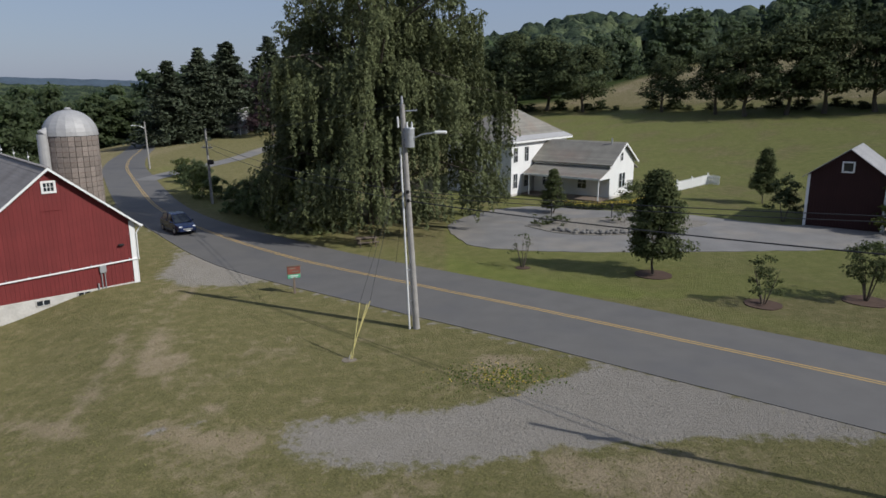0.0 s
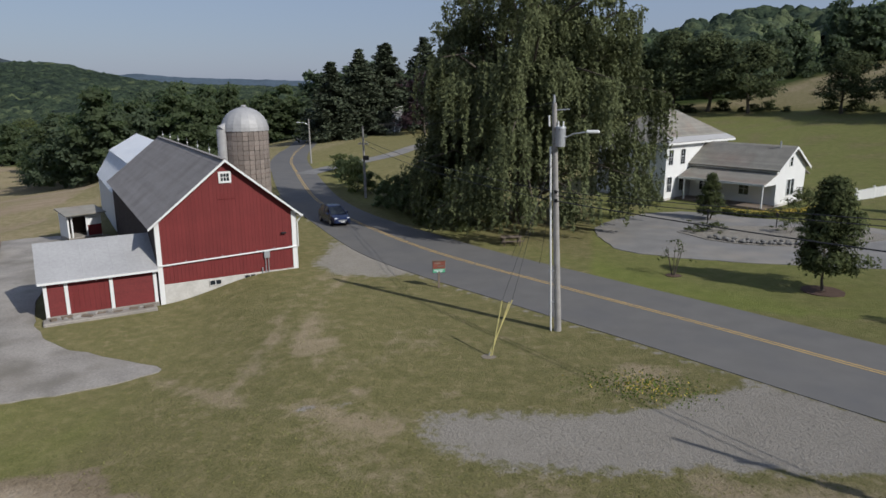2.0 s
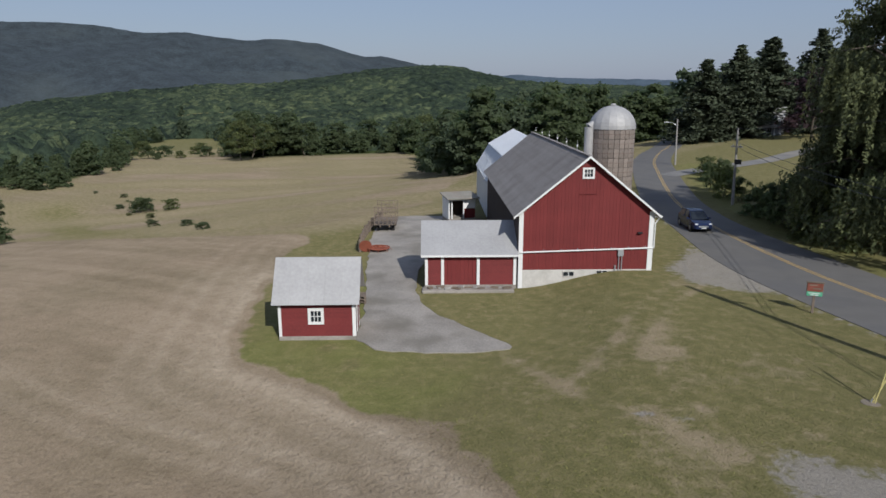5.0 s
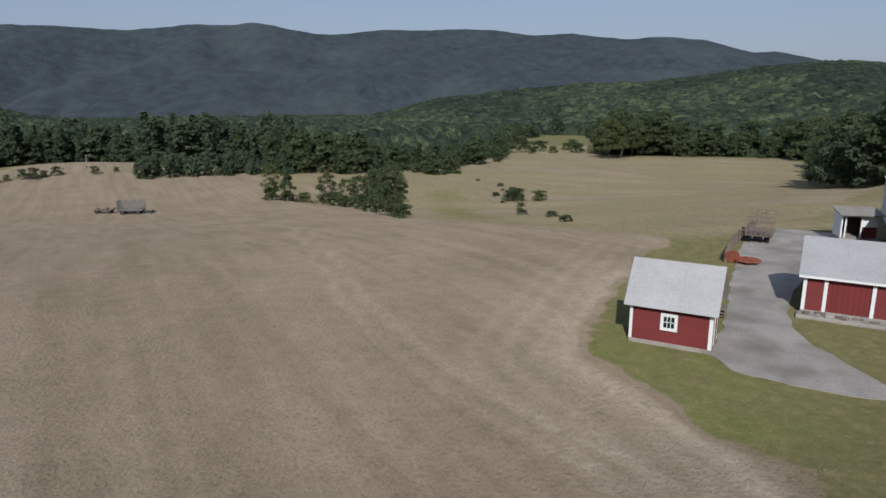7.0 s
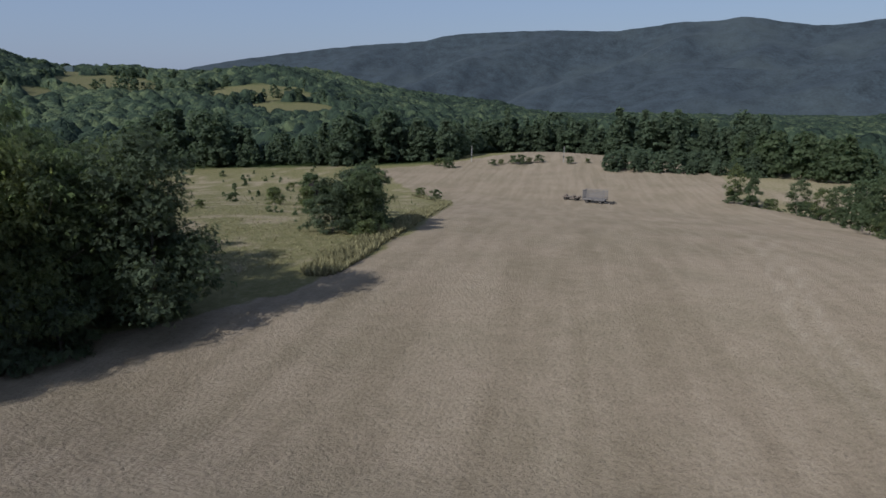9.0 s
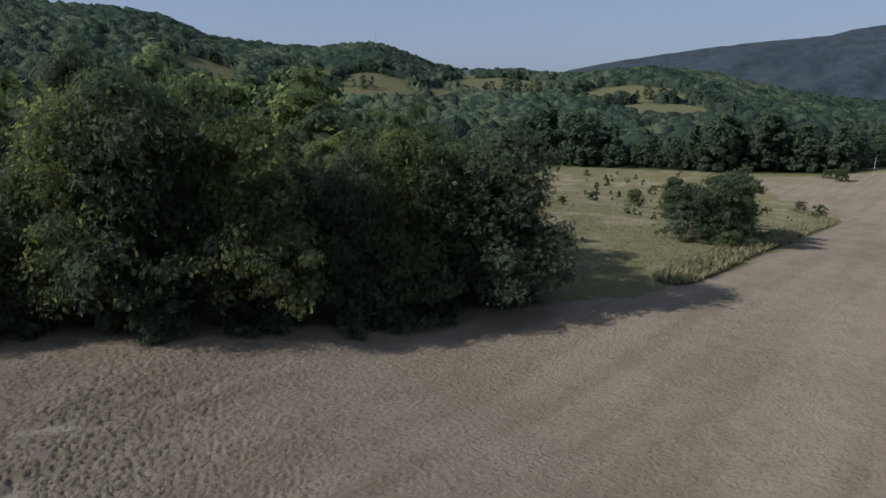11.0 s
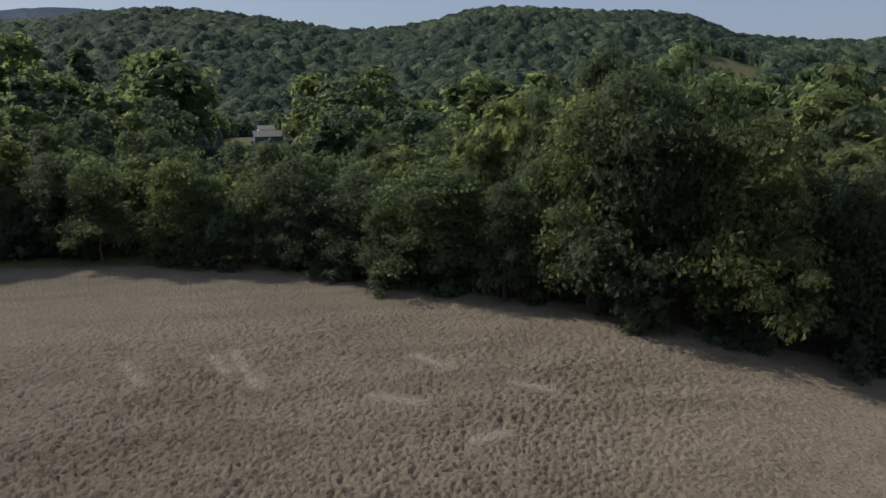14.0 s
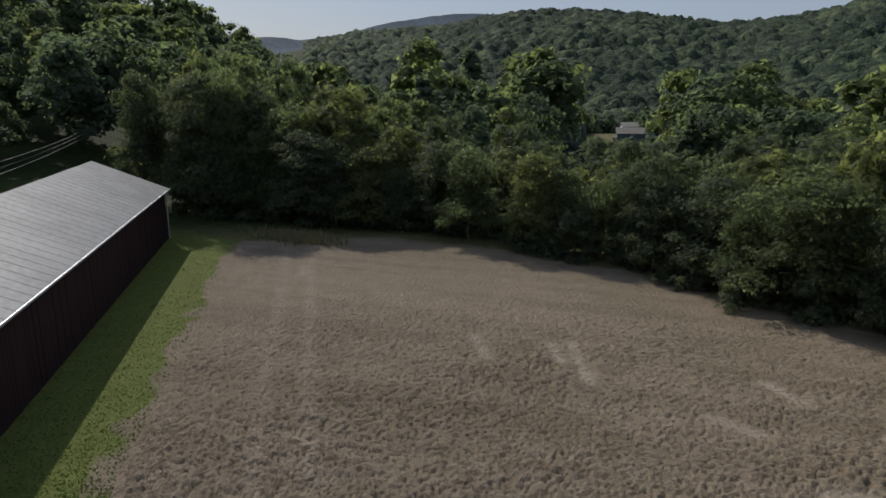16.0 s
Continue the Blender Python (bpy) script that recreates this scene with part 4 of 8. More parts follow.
def willow(x, y, h, w, seed):
    """A broad old crown: arching boughs with curtains of thin hanging shoots, and leafy tufts towards the top."""
    rng = np.random.default_rng(seed)
    ob = thing("weeping_willow", "huge old weeping tree with hanging grey-green foliage", "tree", place(None, x, y))
    bm = trunk_bm(rng, h, 0.75, 10, w / h * 0.4, 0.2)
    P, N = [], []
    for b in range(205):
        a, u = rng.uniform(0, 2 * math.pi), math.sqrt(rng.uniform(0.05, 1))
        lump = 1 + 0.13 * math.sin(3 * a + 1.3) + 0.10 * math.sin(7 * a)
        d = w / 2 * u * lump * 0.92
        roof = h * (1.0 - 0.30 * u ** 3) * (0.92 + 0.10 * math.sin(5 * a + 4 * u))
        top = roof - rng.uniform(0, 1) ** 1.2 * h * 0.62 * u - rng.uniform(0, 0.05) * h
        s0 = Vector((0.15 * d * math.cos(a), 0.15 * d * math.sin(a), min(top - 1.5, h * rng.uniform(0.28, 0.6))))
        e = Vector((d * math.cos(a), d * math.sin(a), top))
        mid = s0.lerp(e, 0.55) + Vector((0, 0, 0.16 * d))
        if b % 2 == 0:
            cyl(bm, s0, mid, 0.13, 0.08, 5, False); cyl(bm, mid, e, 0.08, 0.03, 5, False)
        way = np.array([math.cos(a), math.sin(a), 0.0])
        side = np.array([-math.sin(a), math.cos(a), 0.0])
        leafy = top > h * 0.66 and rng.uniform() < (0.75 if math.cos(a) < 0.2 else 0.35)
        if leafy:                                  # tufts of young growth
            for _ in range(11):
                c = np.array(mid.lerp(e, rng.uniform(0.4, 1.15))) + rng.normal(size=3) * np.array([0.9, 0.9, 0.6])
                q = rng.normal(size=(62, 3)); q /= np.linalg.norm(q, axis=1, keepdims=True)
                P.append(c + q * rng.uniform(0.45, 0.95) * np.array([1, 1, 0.7])); N.append(q + np.array([0, 0, 0.3]))
            continue
        for _ in range(27):                        # shoots
            t = rng.uniform(0.35, 1.0)
            c = np.array(mid.lerp(e, t) if t > 0.5 else s0.lerp(mid, t * 2)) + side * rng.normal() * 0.75 + way * rng.normal() * 0.35
            ln = rng.uniform(1.4, 5.6) * (0.5 + 0.6 * u)
            z0 = c[2] + rng.uniform(-0.4, 0.3)
            z1 = max(rng.uniform(0.7, 2.6), z0 - ln)
            k = max(8, int((z0 - z1) * 14))
            g = np.sort(rng.uniform(0, 1, k))
            sway = rng.normal(size=2) * 0.22 + way[:2] * 0.35
            P.append(np.stack([c[0] + sway[0] * g ** 0.6 + rng.normal(size=k) * 0.09, c[1] + sway[1] * g ** 0.6 + rng.normal(size=k) * 0.09, z0 - (z0 - z1) * g], 1))
            o = way * 0.8 + side * rng.normal() * 0.5 + np.array([0, 0, 0.45])
            N.append(np.tile(o / np.linalg.norm(o), (k, 1)))
    part("trunk", bm, M_BARK, ob)
    P, N = np.concatenate(P), np.concatenate(N)
    v, f = leaf_quads(rng, P, 0.165, 1.6, 2.2, 0.1, N, 0.55)
    part("crown", mesh_np("crown", v, f, M_LEAF_WILLOW), M_LEAF_WILLOW, ob)
    return ob


willow(-6.3, 64.4, 25.0, 24.5, 71)


def conifer_proto(seed, h, w, label, group):
    rng = np.random.default_rng(seed)
    ob = thing("spruce_tree", label, "tree", Matrix(), group)
    bm = bmesh.new()
    cyl(bm, (0, 0, -0.3), (0, 0, h * 0.97), h * 0.018, 0.03, 8, False)
    P = []
    n = 34
    for i in range(n):
        u = (i + rng.uniform(-0.3, 0.3)) / n
        z = h * (0.08 + 0.9 * u)
        ln = w / 2 * (1 - u) ** 0.85 * rng.uniform(0.75, 1.15) + 0.15
        for k in range(7):
            a = rng.uniform(0, 2 * math.pi)
            e = Vector((math.cos(a) * ln, math.sin(a) * ln, z - ln * 0.28))
            if i % 4 == 0:
                cyl(bm, (0, 0, z), e, 0.05, 0.015, 5, False)
            m = int(9 + ln * 9)
            t = rng.uniform(0.15, 1, m)
            q = np.stack([e.x * t, e.y * t, z + (e.z - z) * t ** 1.3], 1) + rng.normal(size=(m, 3)) * np.array([0.22, 0.22, 0.16]) * (0.4 + ln * 0.3)
            P.append(q)
    part("trunk", bm, M_BARK, ob)
    v, f = leaf_quads(rng, np.concatenate(P), 0.33, 0.7, 1.8, 0.4)
    part("crown", mesh_np("crown", v, f, M_NEEDLE), M_NEEDLE, ob)
    return ob


SPRUCE = [conifer_proto(80 + i, 16, 9.5, "tall dark spruce beside the far house", "spruces by the far house") for i in range(3)]
plant(SPRUCE, ((-62, 158, 1.2, 1.55), (-57, 165, 1.35, 1.5), (-66, 168, 1.05, 1.6), (-53, 174, 1.45, 1.45), (-45, 182, 1.5, 1.4), (-38, 178, 1.35, 1.5), (-58, 186, 1.45, 1.5), (-40, 194, 1.6, 1.4)), R_TREE, USED)


def tree_arrays(rng, kind, rich=1.0, low=0.06):
    """A light far tree: leaf sprays on a crown of unit height, bare below low."""
    if kind == "pine":
        P, N = crown_points(rng, 44, int(16 * rich), max(low, 0.08), 1.0, 0.42, shape="cone")
        return leaf_quads(rng, P, 0.066 / rich ** 0.5, 0.4, 1.5, 0.2, N, 0.55)
    P, N = crown_points(rng, 34, int(23 * rich), low, 0.98, rng.uniform(0.58, 0.8), shape=("full", "round", "egg")[rng.integers(3)], fat=1.4)
    return leaf_quads(rng, P, 0.070 / rich ** 0.5, 0.0, 1.3, 0.2, N, 0.4)


def wood_stuff(name, label, spots, material, rng, kinds=("broad",), variants=7, rich=1.0, low=0.06):
    """Many far trees joined into one mesh; spots are x, y, height."""
    protos = [tree_arrays(rng, kinds[i % len(kinds)], rich, low) for i in range(variants)]
    V, F, off = [], [], 0
    for x, y, h in spots:
        v, f = protos[rng.integers(variants)]
        a = rng.uniform(0, 2 * math.pi)
        c, s = math.cos(a), math.sin(a)
        wide = h * rng.uniform(0.85, 1.25)
        V.append(np.column_stack([(v[:, 0] * c - v[:, 1] * s) * wide + x, (v[:, 0] * s + v[:, 1] * c) * wide + y, v[:, 2] * h + hz(x, y) - 0.4]))
        F.append(f + off); off += len(v)
    return tagged(new(name, mesh_np(name, np.concatenate(V), np.concatenate(F), material)), label, "woodland", kind="stuff")


def scatter(rng, n, az0, az1, r0, r1):
    """Random woodland spots in a sector."""
    az, r = rng.uniform(az0, az1, n), np.sqrt(rng.uniform(r0 ** 2, r1 ** 2, n))
    x, y = -r * np.sin(np.radians(az)), r * np.cos(np.radians(az))
    k = wooded(x, y) > 0.6
    return x[k], y[k]


def hashed(i, j, k):
    return np.modf(np.abs(np.sin(i * 127.1 + j * 311.7 + k * 74.7) * 43758.5453))[0]


def canopy(name, label, a0, a1, r0, r1, behind, tall, cell, fine=0.38):
    """The woods' roof seen from afar: domed crowns of many sizes in one sheet, open over the pastures."""
    az = np.radians(np.arange(a0, a1, fine))
    r = [r0]
    while r[-1] < r1:
        r.append(r[-1] + max(2.4, r[-1] * 0.0066))
    rr, aa = np.meshgrid(np.array(r), az, indexing="ij")
    n, m = rr.shape
    rng = np.random.default_rng(int(r0))
    rr = rr + rng.normal(size=rr.shape) * 0.5
    x, y = -rr * np.sin(aa), rr * np.cos(aa)
    deg = (np.degrees(aa) + 180) % 360 - 180
    keep = (wooded(x, y) > 0.5) & (rr > woods_edge(deg) + behind)
    gx, gy = np.floor(x / cell), np.floor(y / cell)
    top, tone = np.full(x.shape, -1e9), np.zeros_like(x)
    for di in (-1, 0, 1):
        for dj in (-1, 0, 1):
            i, j = gx + di, gy + dj
            px, py = (i + hashed(i, j, 1)) * cell, (j + hashed(i, j, 2)) * cell
            d2 = ((x - px) ** 2 + (y - py) ** 2) / (cell * (0.45 + 0.5 * hashed(i, j, 3))) ** 2
            v = (0.3 + 1.0 * hashed(i, j, 4)) - 0.42 * d2
            win = v > top
            top, tone = np.where(win, v, top), np.where(win, hashed(i, j, 5), tone)
    lift = 0.8 + 0.45 * wobble(x, y, 0.012, 3)
    z = height(x, y) + tall * lift * np.maximum(top, 0.12) + rng.normal(size=x.shape) * 0.35
    z = height(x, y) + (z - height(x, y)) * smooth(-5, 45, rr - np.maximum(woods_edge(deg) + behind, r0)) if behind > 50 else z
    slot = (np.degrees(aa) > 193.9) & (np.degrees(aa) < 198.6) & (rr < 375)
    z = np.where(slot, np.minimum(z, np.maximum(12.2 - 0.0785 * rr, height(x, y) + 0.8)), z)
    z = np.where(keep, z, height(x, y) - 2.0)
    i, j = np.meshgrid(np.arange(n - 1), np.arange(m - 1), indexing="ij")
    q = np.stack([i * m + j, (i + 1) * m + j, (i + 1) * m + j + 1, i * m + j + 1], -1).reshape(-1, 4)
    q = q[keep.ravel()[q].any(1)]
    me = mesh_np(name, np.stack([x, y, z], -1).reshape(-1, 3), q, M_CANOPY, True)
    broad = 0.5 * wobble(x, y, 0.006, 6)
    col = me.attributes.new("tone", "FLOAT", "POINT")
    col.data.foreach_set("value", np.clip(0.05 + 0.75 * tone ** 1.4 + broad + rng.normal(size=x.shape) * 0.12, 0, 1).astype(np.float32).ravel())
    return tagged(new(name, me), label, "woodland", kind="stuff")


def woods_all():
    rng = np.random.default_rng(11)
    edges = (("wood_west", "dark pine and broadleaf wood beyond the hay field", 84, 140, (9, 18), M_FAR_DARK, ("pine", "broad", "pine", "broad"), 230),
             ("wood_hollow", "young green trees and scrub in the hollow", 66, 87, (5, 13), M_FAR_LEAF, ("broad", "broad", "pine"), 130),
             ("wood_north_west", "green broadleaf wood at the meadow's edge", 24, 68, (12, 18), M_FAR_LEAF, ("broad",), 120),
             ("wood_north_east", "dark woodland crowning the pasture hill", -60, 24, (13, 20), M_FAR_DARK, ("broad", "broad", "pine"), 230))
    for name, label, a0, a1, hh, M, kinds, n in edges:
        az = rng.uniform(a0, a1, n)
        e = woods_edge(az) + rng.uniform(1, 26, n) - (rng.uniform(0, 30, n) if name == "wood_hollow" else 0)
        x, y = -e * np.sin(np.radians(az)), e * np.cos(np.radians(az))
        k = (wooded(x, y) > 0.5) | (name == "wood_hollow")
        x, y = x[k], y[k]
        lift = 0.66 + 0.5 * smooth(-0.35, 0.45, wobble(x, y, 0.022, 5))
        wood_stuff(name, label, [(a, b, rng.uniform(*hh) * c) for a, b, c in zip(x, y, lift)], M, rng, kinds, 7, {"wood_west": 1.3, "wood_north_west": 1.5, "wood_hollow": 1.0}.get(name, 1.0))
    # trees round the clearings
    az, r = rng.uniform(55, 200, 9000), rng.uniform(250, 1000, 9000)
    x, y = -r * np.sin(np.radians(az)), r * np.cos(np.radians(az))
    k = (wooded(x, y) > 0.35) & (wooded(x, y) < 0.97) & (r > woods_edge((az + 180) % 360 - 180) + 8)
    wood_stuff("wood_edges", "green trees round the hillside clearings", [(a, b, rng.uniform(7, 15)) for a, b in zip(x[k][:260], y[k][:260])], M_FAR_DARK, rng, ("broad",), 7, 0.45)
    az, r = rng.uniform(95, 109, 46), rng.uniform(308, 330, 46)
    wood_stuff("wood_glade", "mixed trees behind the small glade", [(-d * math.sin(radians(a)), d * math.cos(radians(a)), rng.uniform(9, 16)) for a, d in zip(az, r)], M_FAR_DARK, rng, ("broad", "pine"), 6, 1.2)
    az, r = rng.uniform(84.5, 97, 60), rng.uniform(226, 240, 60)
    wood_stuff("field_hedge", "dark scrubby hedge along the far field edge", [(-d * math.sin(radians(a)), d * math.cos(radians(a)), rng.uniform(2.5, 7.5)) for a, d in zip(az, r)], M_FAR_DARK, rng, ("broad",), 5, 0.6)
    az, r = rng.uniform(31, 43.5, 36), rng.uniform(142, 205, 36)
    for M, q, words in ((M_FAR_LEAF, slice(0, 20), "full green trees behind the barns"), (M_FAR_DARK, slice(20, 36), "dark full trees behind the barns")):
        wood_stuff("wood_barns", words, [(-d * math.sin(radians(a)), d * math.cos(radians(a)), rng.uniform(11, 17)) for a, d in zip(az[q], r[q])], M, rng, ("broad",), 6, 2.0)
    rows = []                                      # tree rows between the hilltop pastures
    for a0, a1, r0, r1, n in ((127, 141, 985, 1010, 34), (127.5, 135.5, 840, 815, 20), (139.5, 147, 860, 830, 16), (145.5, 152, 735, 765, 16), (117, 124, 735, 745, 14), (134, 140, 930, 700, 9)):
        for u in rng.uniform(0, 1, n):
            a, d = radians(a0 + (a1 - a0) * u), r0 + (r1 - r0) * u + rng.normal() * 5
            rows.append((-d * math.sin(a), d * math.cos(a), rng.uniform(5, 15)))
    wood_stuff("hilltop_trees", "rows of dark round trees between the hilltop pastures", rows, M_FAR_DARK, rng, ("broad",), 7, 0.5)
    # the valley behind the field hedge
    x, y = scatter(rng, 390, 138, 250, 62, 255)
    xe, ye = scatter(rng, 70, 224, 247, 110, 290)
    x, y = np.r_[x, xe], np.r_[y, ye]
    az, r = np.degrees(np.arctan2(-x, y)) % 360, np.hypot(x, y)
    lift = 0.7 + 0.5 * smooth(-0.35, 0.45, wobble(x, y, 0.022, 5))
    tall = (rng.uniform(10, 17.5, len(x)) + 5.0 * smooth(90, 130, r) * (az > 150) * (az < 213)) * lift
    gap = (az > 193.2 - 290 / r) & (az < 199.2 + 290 / r)              # low scrub below the houses in the clearing
    tall = np.where(gap, np.minimum(tall, (11.0 - 0.0795 * r - height(x, y)) * rng.uniform(0.45, 0.8, len(x))), tall)
    k = (tall > 1.2) & ((r > 92) | (az < 212))
    near = (r < 120) | ((az > 221) & (r < 190))
    tone = rng.uniform(0, 1, len(x))
    for pick, rich, nm in ((k & near, 3.2, "wood_south"), (k & ~near, 1.2, "wood_valley")):
        for M, lo, hi, kinds, words in ((M_FAR_BRIGHT, 0, 0.3, ("broad",), "light green trees of the valley wood"), (M_FAR_LEAF, 0.3, 0.65, ("broad",), "mid green trees of the valley wood"), (M_FAR_DARK, 0.65, 1.0, ("broad", "broad", "pine"), "dark green trees of the valley wood")):
            q = pick & (tone >= lo) & (tone < hi)
            wood_stuff(nm, words, list(zip(x[q], y[q], tall[q])), M, rng, kinds, 6, rich, 0.3)
    canopy("far_wood_west", "forested hills of mixed green crowns", 22, 84, 190, 2000, 26, 11.0, 7.2, 0.46)
    canopy("far_wood_west", "forested hills of mixed green crowns", 83.6, 141, 190, 1950, 26, 12.5, 8.4, 0.25)
    canopy("far_wood_south", "forested hills of mixed green crowns", 139, 222, 170, 1350, 110, 13.0, 8.4, 0.25)
    canopy("far_wood_south", "forested hills of mixed green crowns", 221.5, 250, 170, 700, 110, 12.0, 8.0, 0.3)
    canopy("far_wood_north", "forested hill of mixed green crowns", -70, 24, 190, 800, 14, 15.0, 9.0, 0.48)


woods_all()


# ---------------------------------------------------------------- distant mountains
def mountains():
    # distance haze is put into both colours, more of it in the remote one
    M = mat("hazy_far_mountain", (0.036, 0.047, 0.054), 1.0, 0.5, 0.02, 0.11, 0, stain=(0.066, 0.080, 0.080), stain_scale=0.0022, stain_amt=0.55)
    M_FAR = mat("hazy_remote_mountain", (0.062, 0.088, 0.115), 1.0, 0.35, 0.006, 0.05, 0)
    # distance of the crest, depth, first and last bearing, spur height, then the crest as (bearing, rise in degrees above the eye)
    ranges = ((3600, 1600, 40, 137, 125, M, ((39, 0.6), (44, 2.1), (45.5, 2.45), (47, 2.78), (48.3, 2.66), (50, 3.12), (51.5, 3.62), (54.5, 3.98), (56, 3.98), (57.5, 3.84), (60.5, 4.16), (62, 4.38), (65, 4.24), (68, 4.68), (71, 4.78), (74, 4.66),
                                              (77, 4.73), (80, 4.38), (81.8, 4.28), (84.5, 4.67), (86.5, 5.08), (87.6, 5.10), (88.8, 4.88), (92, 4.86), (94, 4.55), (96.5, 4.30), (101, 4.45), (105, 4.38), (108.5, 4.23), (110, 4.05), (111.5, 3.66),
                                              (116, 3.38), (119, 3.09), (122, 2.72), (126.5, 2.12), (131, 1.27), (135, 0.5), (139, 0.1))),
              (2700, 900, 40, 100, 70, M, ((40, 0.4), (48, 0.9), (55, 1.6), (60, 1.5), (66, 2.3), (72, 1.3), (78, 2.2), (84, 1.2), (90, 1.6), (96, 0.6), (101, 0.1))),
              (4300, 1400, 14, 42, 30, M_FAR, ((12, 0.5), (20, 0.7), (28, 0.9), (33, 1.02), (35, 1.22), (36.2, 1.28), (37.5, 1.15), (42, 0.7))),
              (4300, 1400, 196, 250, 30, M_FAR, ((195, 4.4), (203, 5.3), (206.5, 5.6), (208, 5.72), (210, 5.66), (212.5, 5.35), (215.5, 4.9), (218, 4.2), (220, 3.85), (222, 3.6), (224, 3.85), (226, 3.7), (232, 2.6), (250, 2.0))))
    for dist, depth, a0, a1, spurs, material, pairs in ranges:
        deg = np.arange(a0, a1, 0.25)
        az = np.radians(deg)
        a, e = np.array(pairs).T
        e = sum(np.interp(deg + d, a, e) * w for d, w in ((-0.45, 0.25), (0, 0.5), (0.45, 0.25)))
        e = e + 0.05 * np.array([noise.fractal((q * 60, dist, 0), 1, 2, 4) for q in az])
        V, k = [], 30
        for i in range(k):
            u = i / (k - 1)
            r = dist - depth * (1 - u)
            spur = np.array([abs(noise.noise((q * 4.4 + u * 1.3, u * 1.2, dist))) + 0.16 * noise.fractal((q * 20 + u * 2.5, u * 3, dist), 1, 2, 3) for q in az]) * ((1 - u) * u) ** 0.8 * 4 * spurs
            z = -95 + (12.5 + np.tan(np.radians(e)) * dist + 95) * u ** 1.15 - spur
            V.append(np.stack([-r * np.sin(az), r * np.cos(az), z], 1))
        m = len(az)
        F = [(i * m + j, i * m + j + 1, (i + 1) * m + j + 1, (i + 1) * m + j) for i in range(k - 1) for j in range(m - 1)]
        tagged(new("mountain_range", mesh_np("mountain_range", np.concatenate(V), F, material, True)), "long forested mountain ridge in hazy blue-green", "mountains", kind="structure")


mountains()


# ---------------------------------------------------------------- buildings
def board_wall(outline_top, x0, x1, z0, width, seed, vertical=True, depth=0.012, thick=0.16):
    """A boarded wall in the plane y = 0, outer side at -y; outline_top gives the wall's height at x."""
    rng = np.random.default_rng(seed)
    bm = bmesh.new()
    if vertical:
        n = max(1, round((x1 - x0) / width))
        e = np.linspace(x0, x1, n + 1)
        for a, b in zip(e[:-1], e[1:]):
            d = -rng.uniform(0, depth)
            za, zb = outline_top(a + 0.004), outline_top(b - 0.004)
            mid = [] if abs((za + zb) / 2 - outline_top((a + b) / 2)) < 0.02 else [((a + b) / 2, outline_top((a + b) / 2))]
            prism(bm, [(a + 0.004, z0), (b - 0.004, z0), (b - 0.004, zb)] + mid + [(a + 0.004, za)], d, thick)
    else:
        n = max(1, round((outline_top((x0 + x1) / 2) - z0) / width))
        h = (outline_top((x0 + x1) / 2) - z0) / n
        for i in range(n):
            za = z0 + i * h
            vs = [bm.verts.new(v) for v in ((x0, -0.022 - rng.uniform(0, 0.006), za), (x1, -0.022 - rng.uniform(0, 0.006), za), (x1, -0.003, za + h), (x0, -0.003, za + h),
                                            (x0, thick, za), (x1, thick, za), (x1, thick, za + h), (x0, thick, za + h))]
            for f in ((0, 1, 2, 3), (5, 4, 7, 6), (1, 0, 4, 5), (0, 3, 7, 4), (2, 1, 5, 6), (3, 2, 6, 7)):
                bm.faces.new([vs[k] for k in f])
    return bm


def oriented(bm, m):
    bmesh.ops.transform(bm, matrix=m, verts=bm.verts)
    return bm


def course_roof(p_eave0, p_eave1, p_top0, p_top1, course, thick=0.05, seed=1):
    """A roof slope of overlapping courses between an eave line and a ridge line."""
    rng = np.random.default_rng(seed)
    e0, e1, t0, t1 = (Vector(p) for p in (p_eave0, p_eave1, p_top0, p_top1))
    nrm = (e1 - e0).cross(t0 - e0).normalized()
    if nrm.z < 0:
        nrm = -nrm
    n = max(1, round((t0 - e0).length / course))
    bm = bmesh.new()
    for i in range(n):
        a, b = i / n, (i + 1.08) / n
        lo, hi = (e0.lerp(t0, a), e1.lerp(t1, a)), (e0.lerp(t0, min(b, 1)), e1.lerp(t1, min(b, 1)))
        up = nrm * (0.012 + rng.uniform(0, 0.006))
        v = [bm.verts.new(q) for q in (lo[0] + up, lo[1] + up, hi[1] + nrm * 0.004, hi[0] + nrm * 0.004, lo[0] - nrm * thick, lo[1] - nrm * thick, hi[1] - nrm * thick, hi[0] - nrm * thick)]
        for f in ((0, 1, 2, 3), (5, 4, 7, 6), (1, 0, 4, 5), (0, 3, 7, 4), (2, 1, 5, 6), (3, 2, 6, 7)):
            bm.faces.new([v[k] for k in f])
    return bm


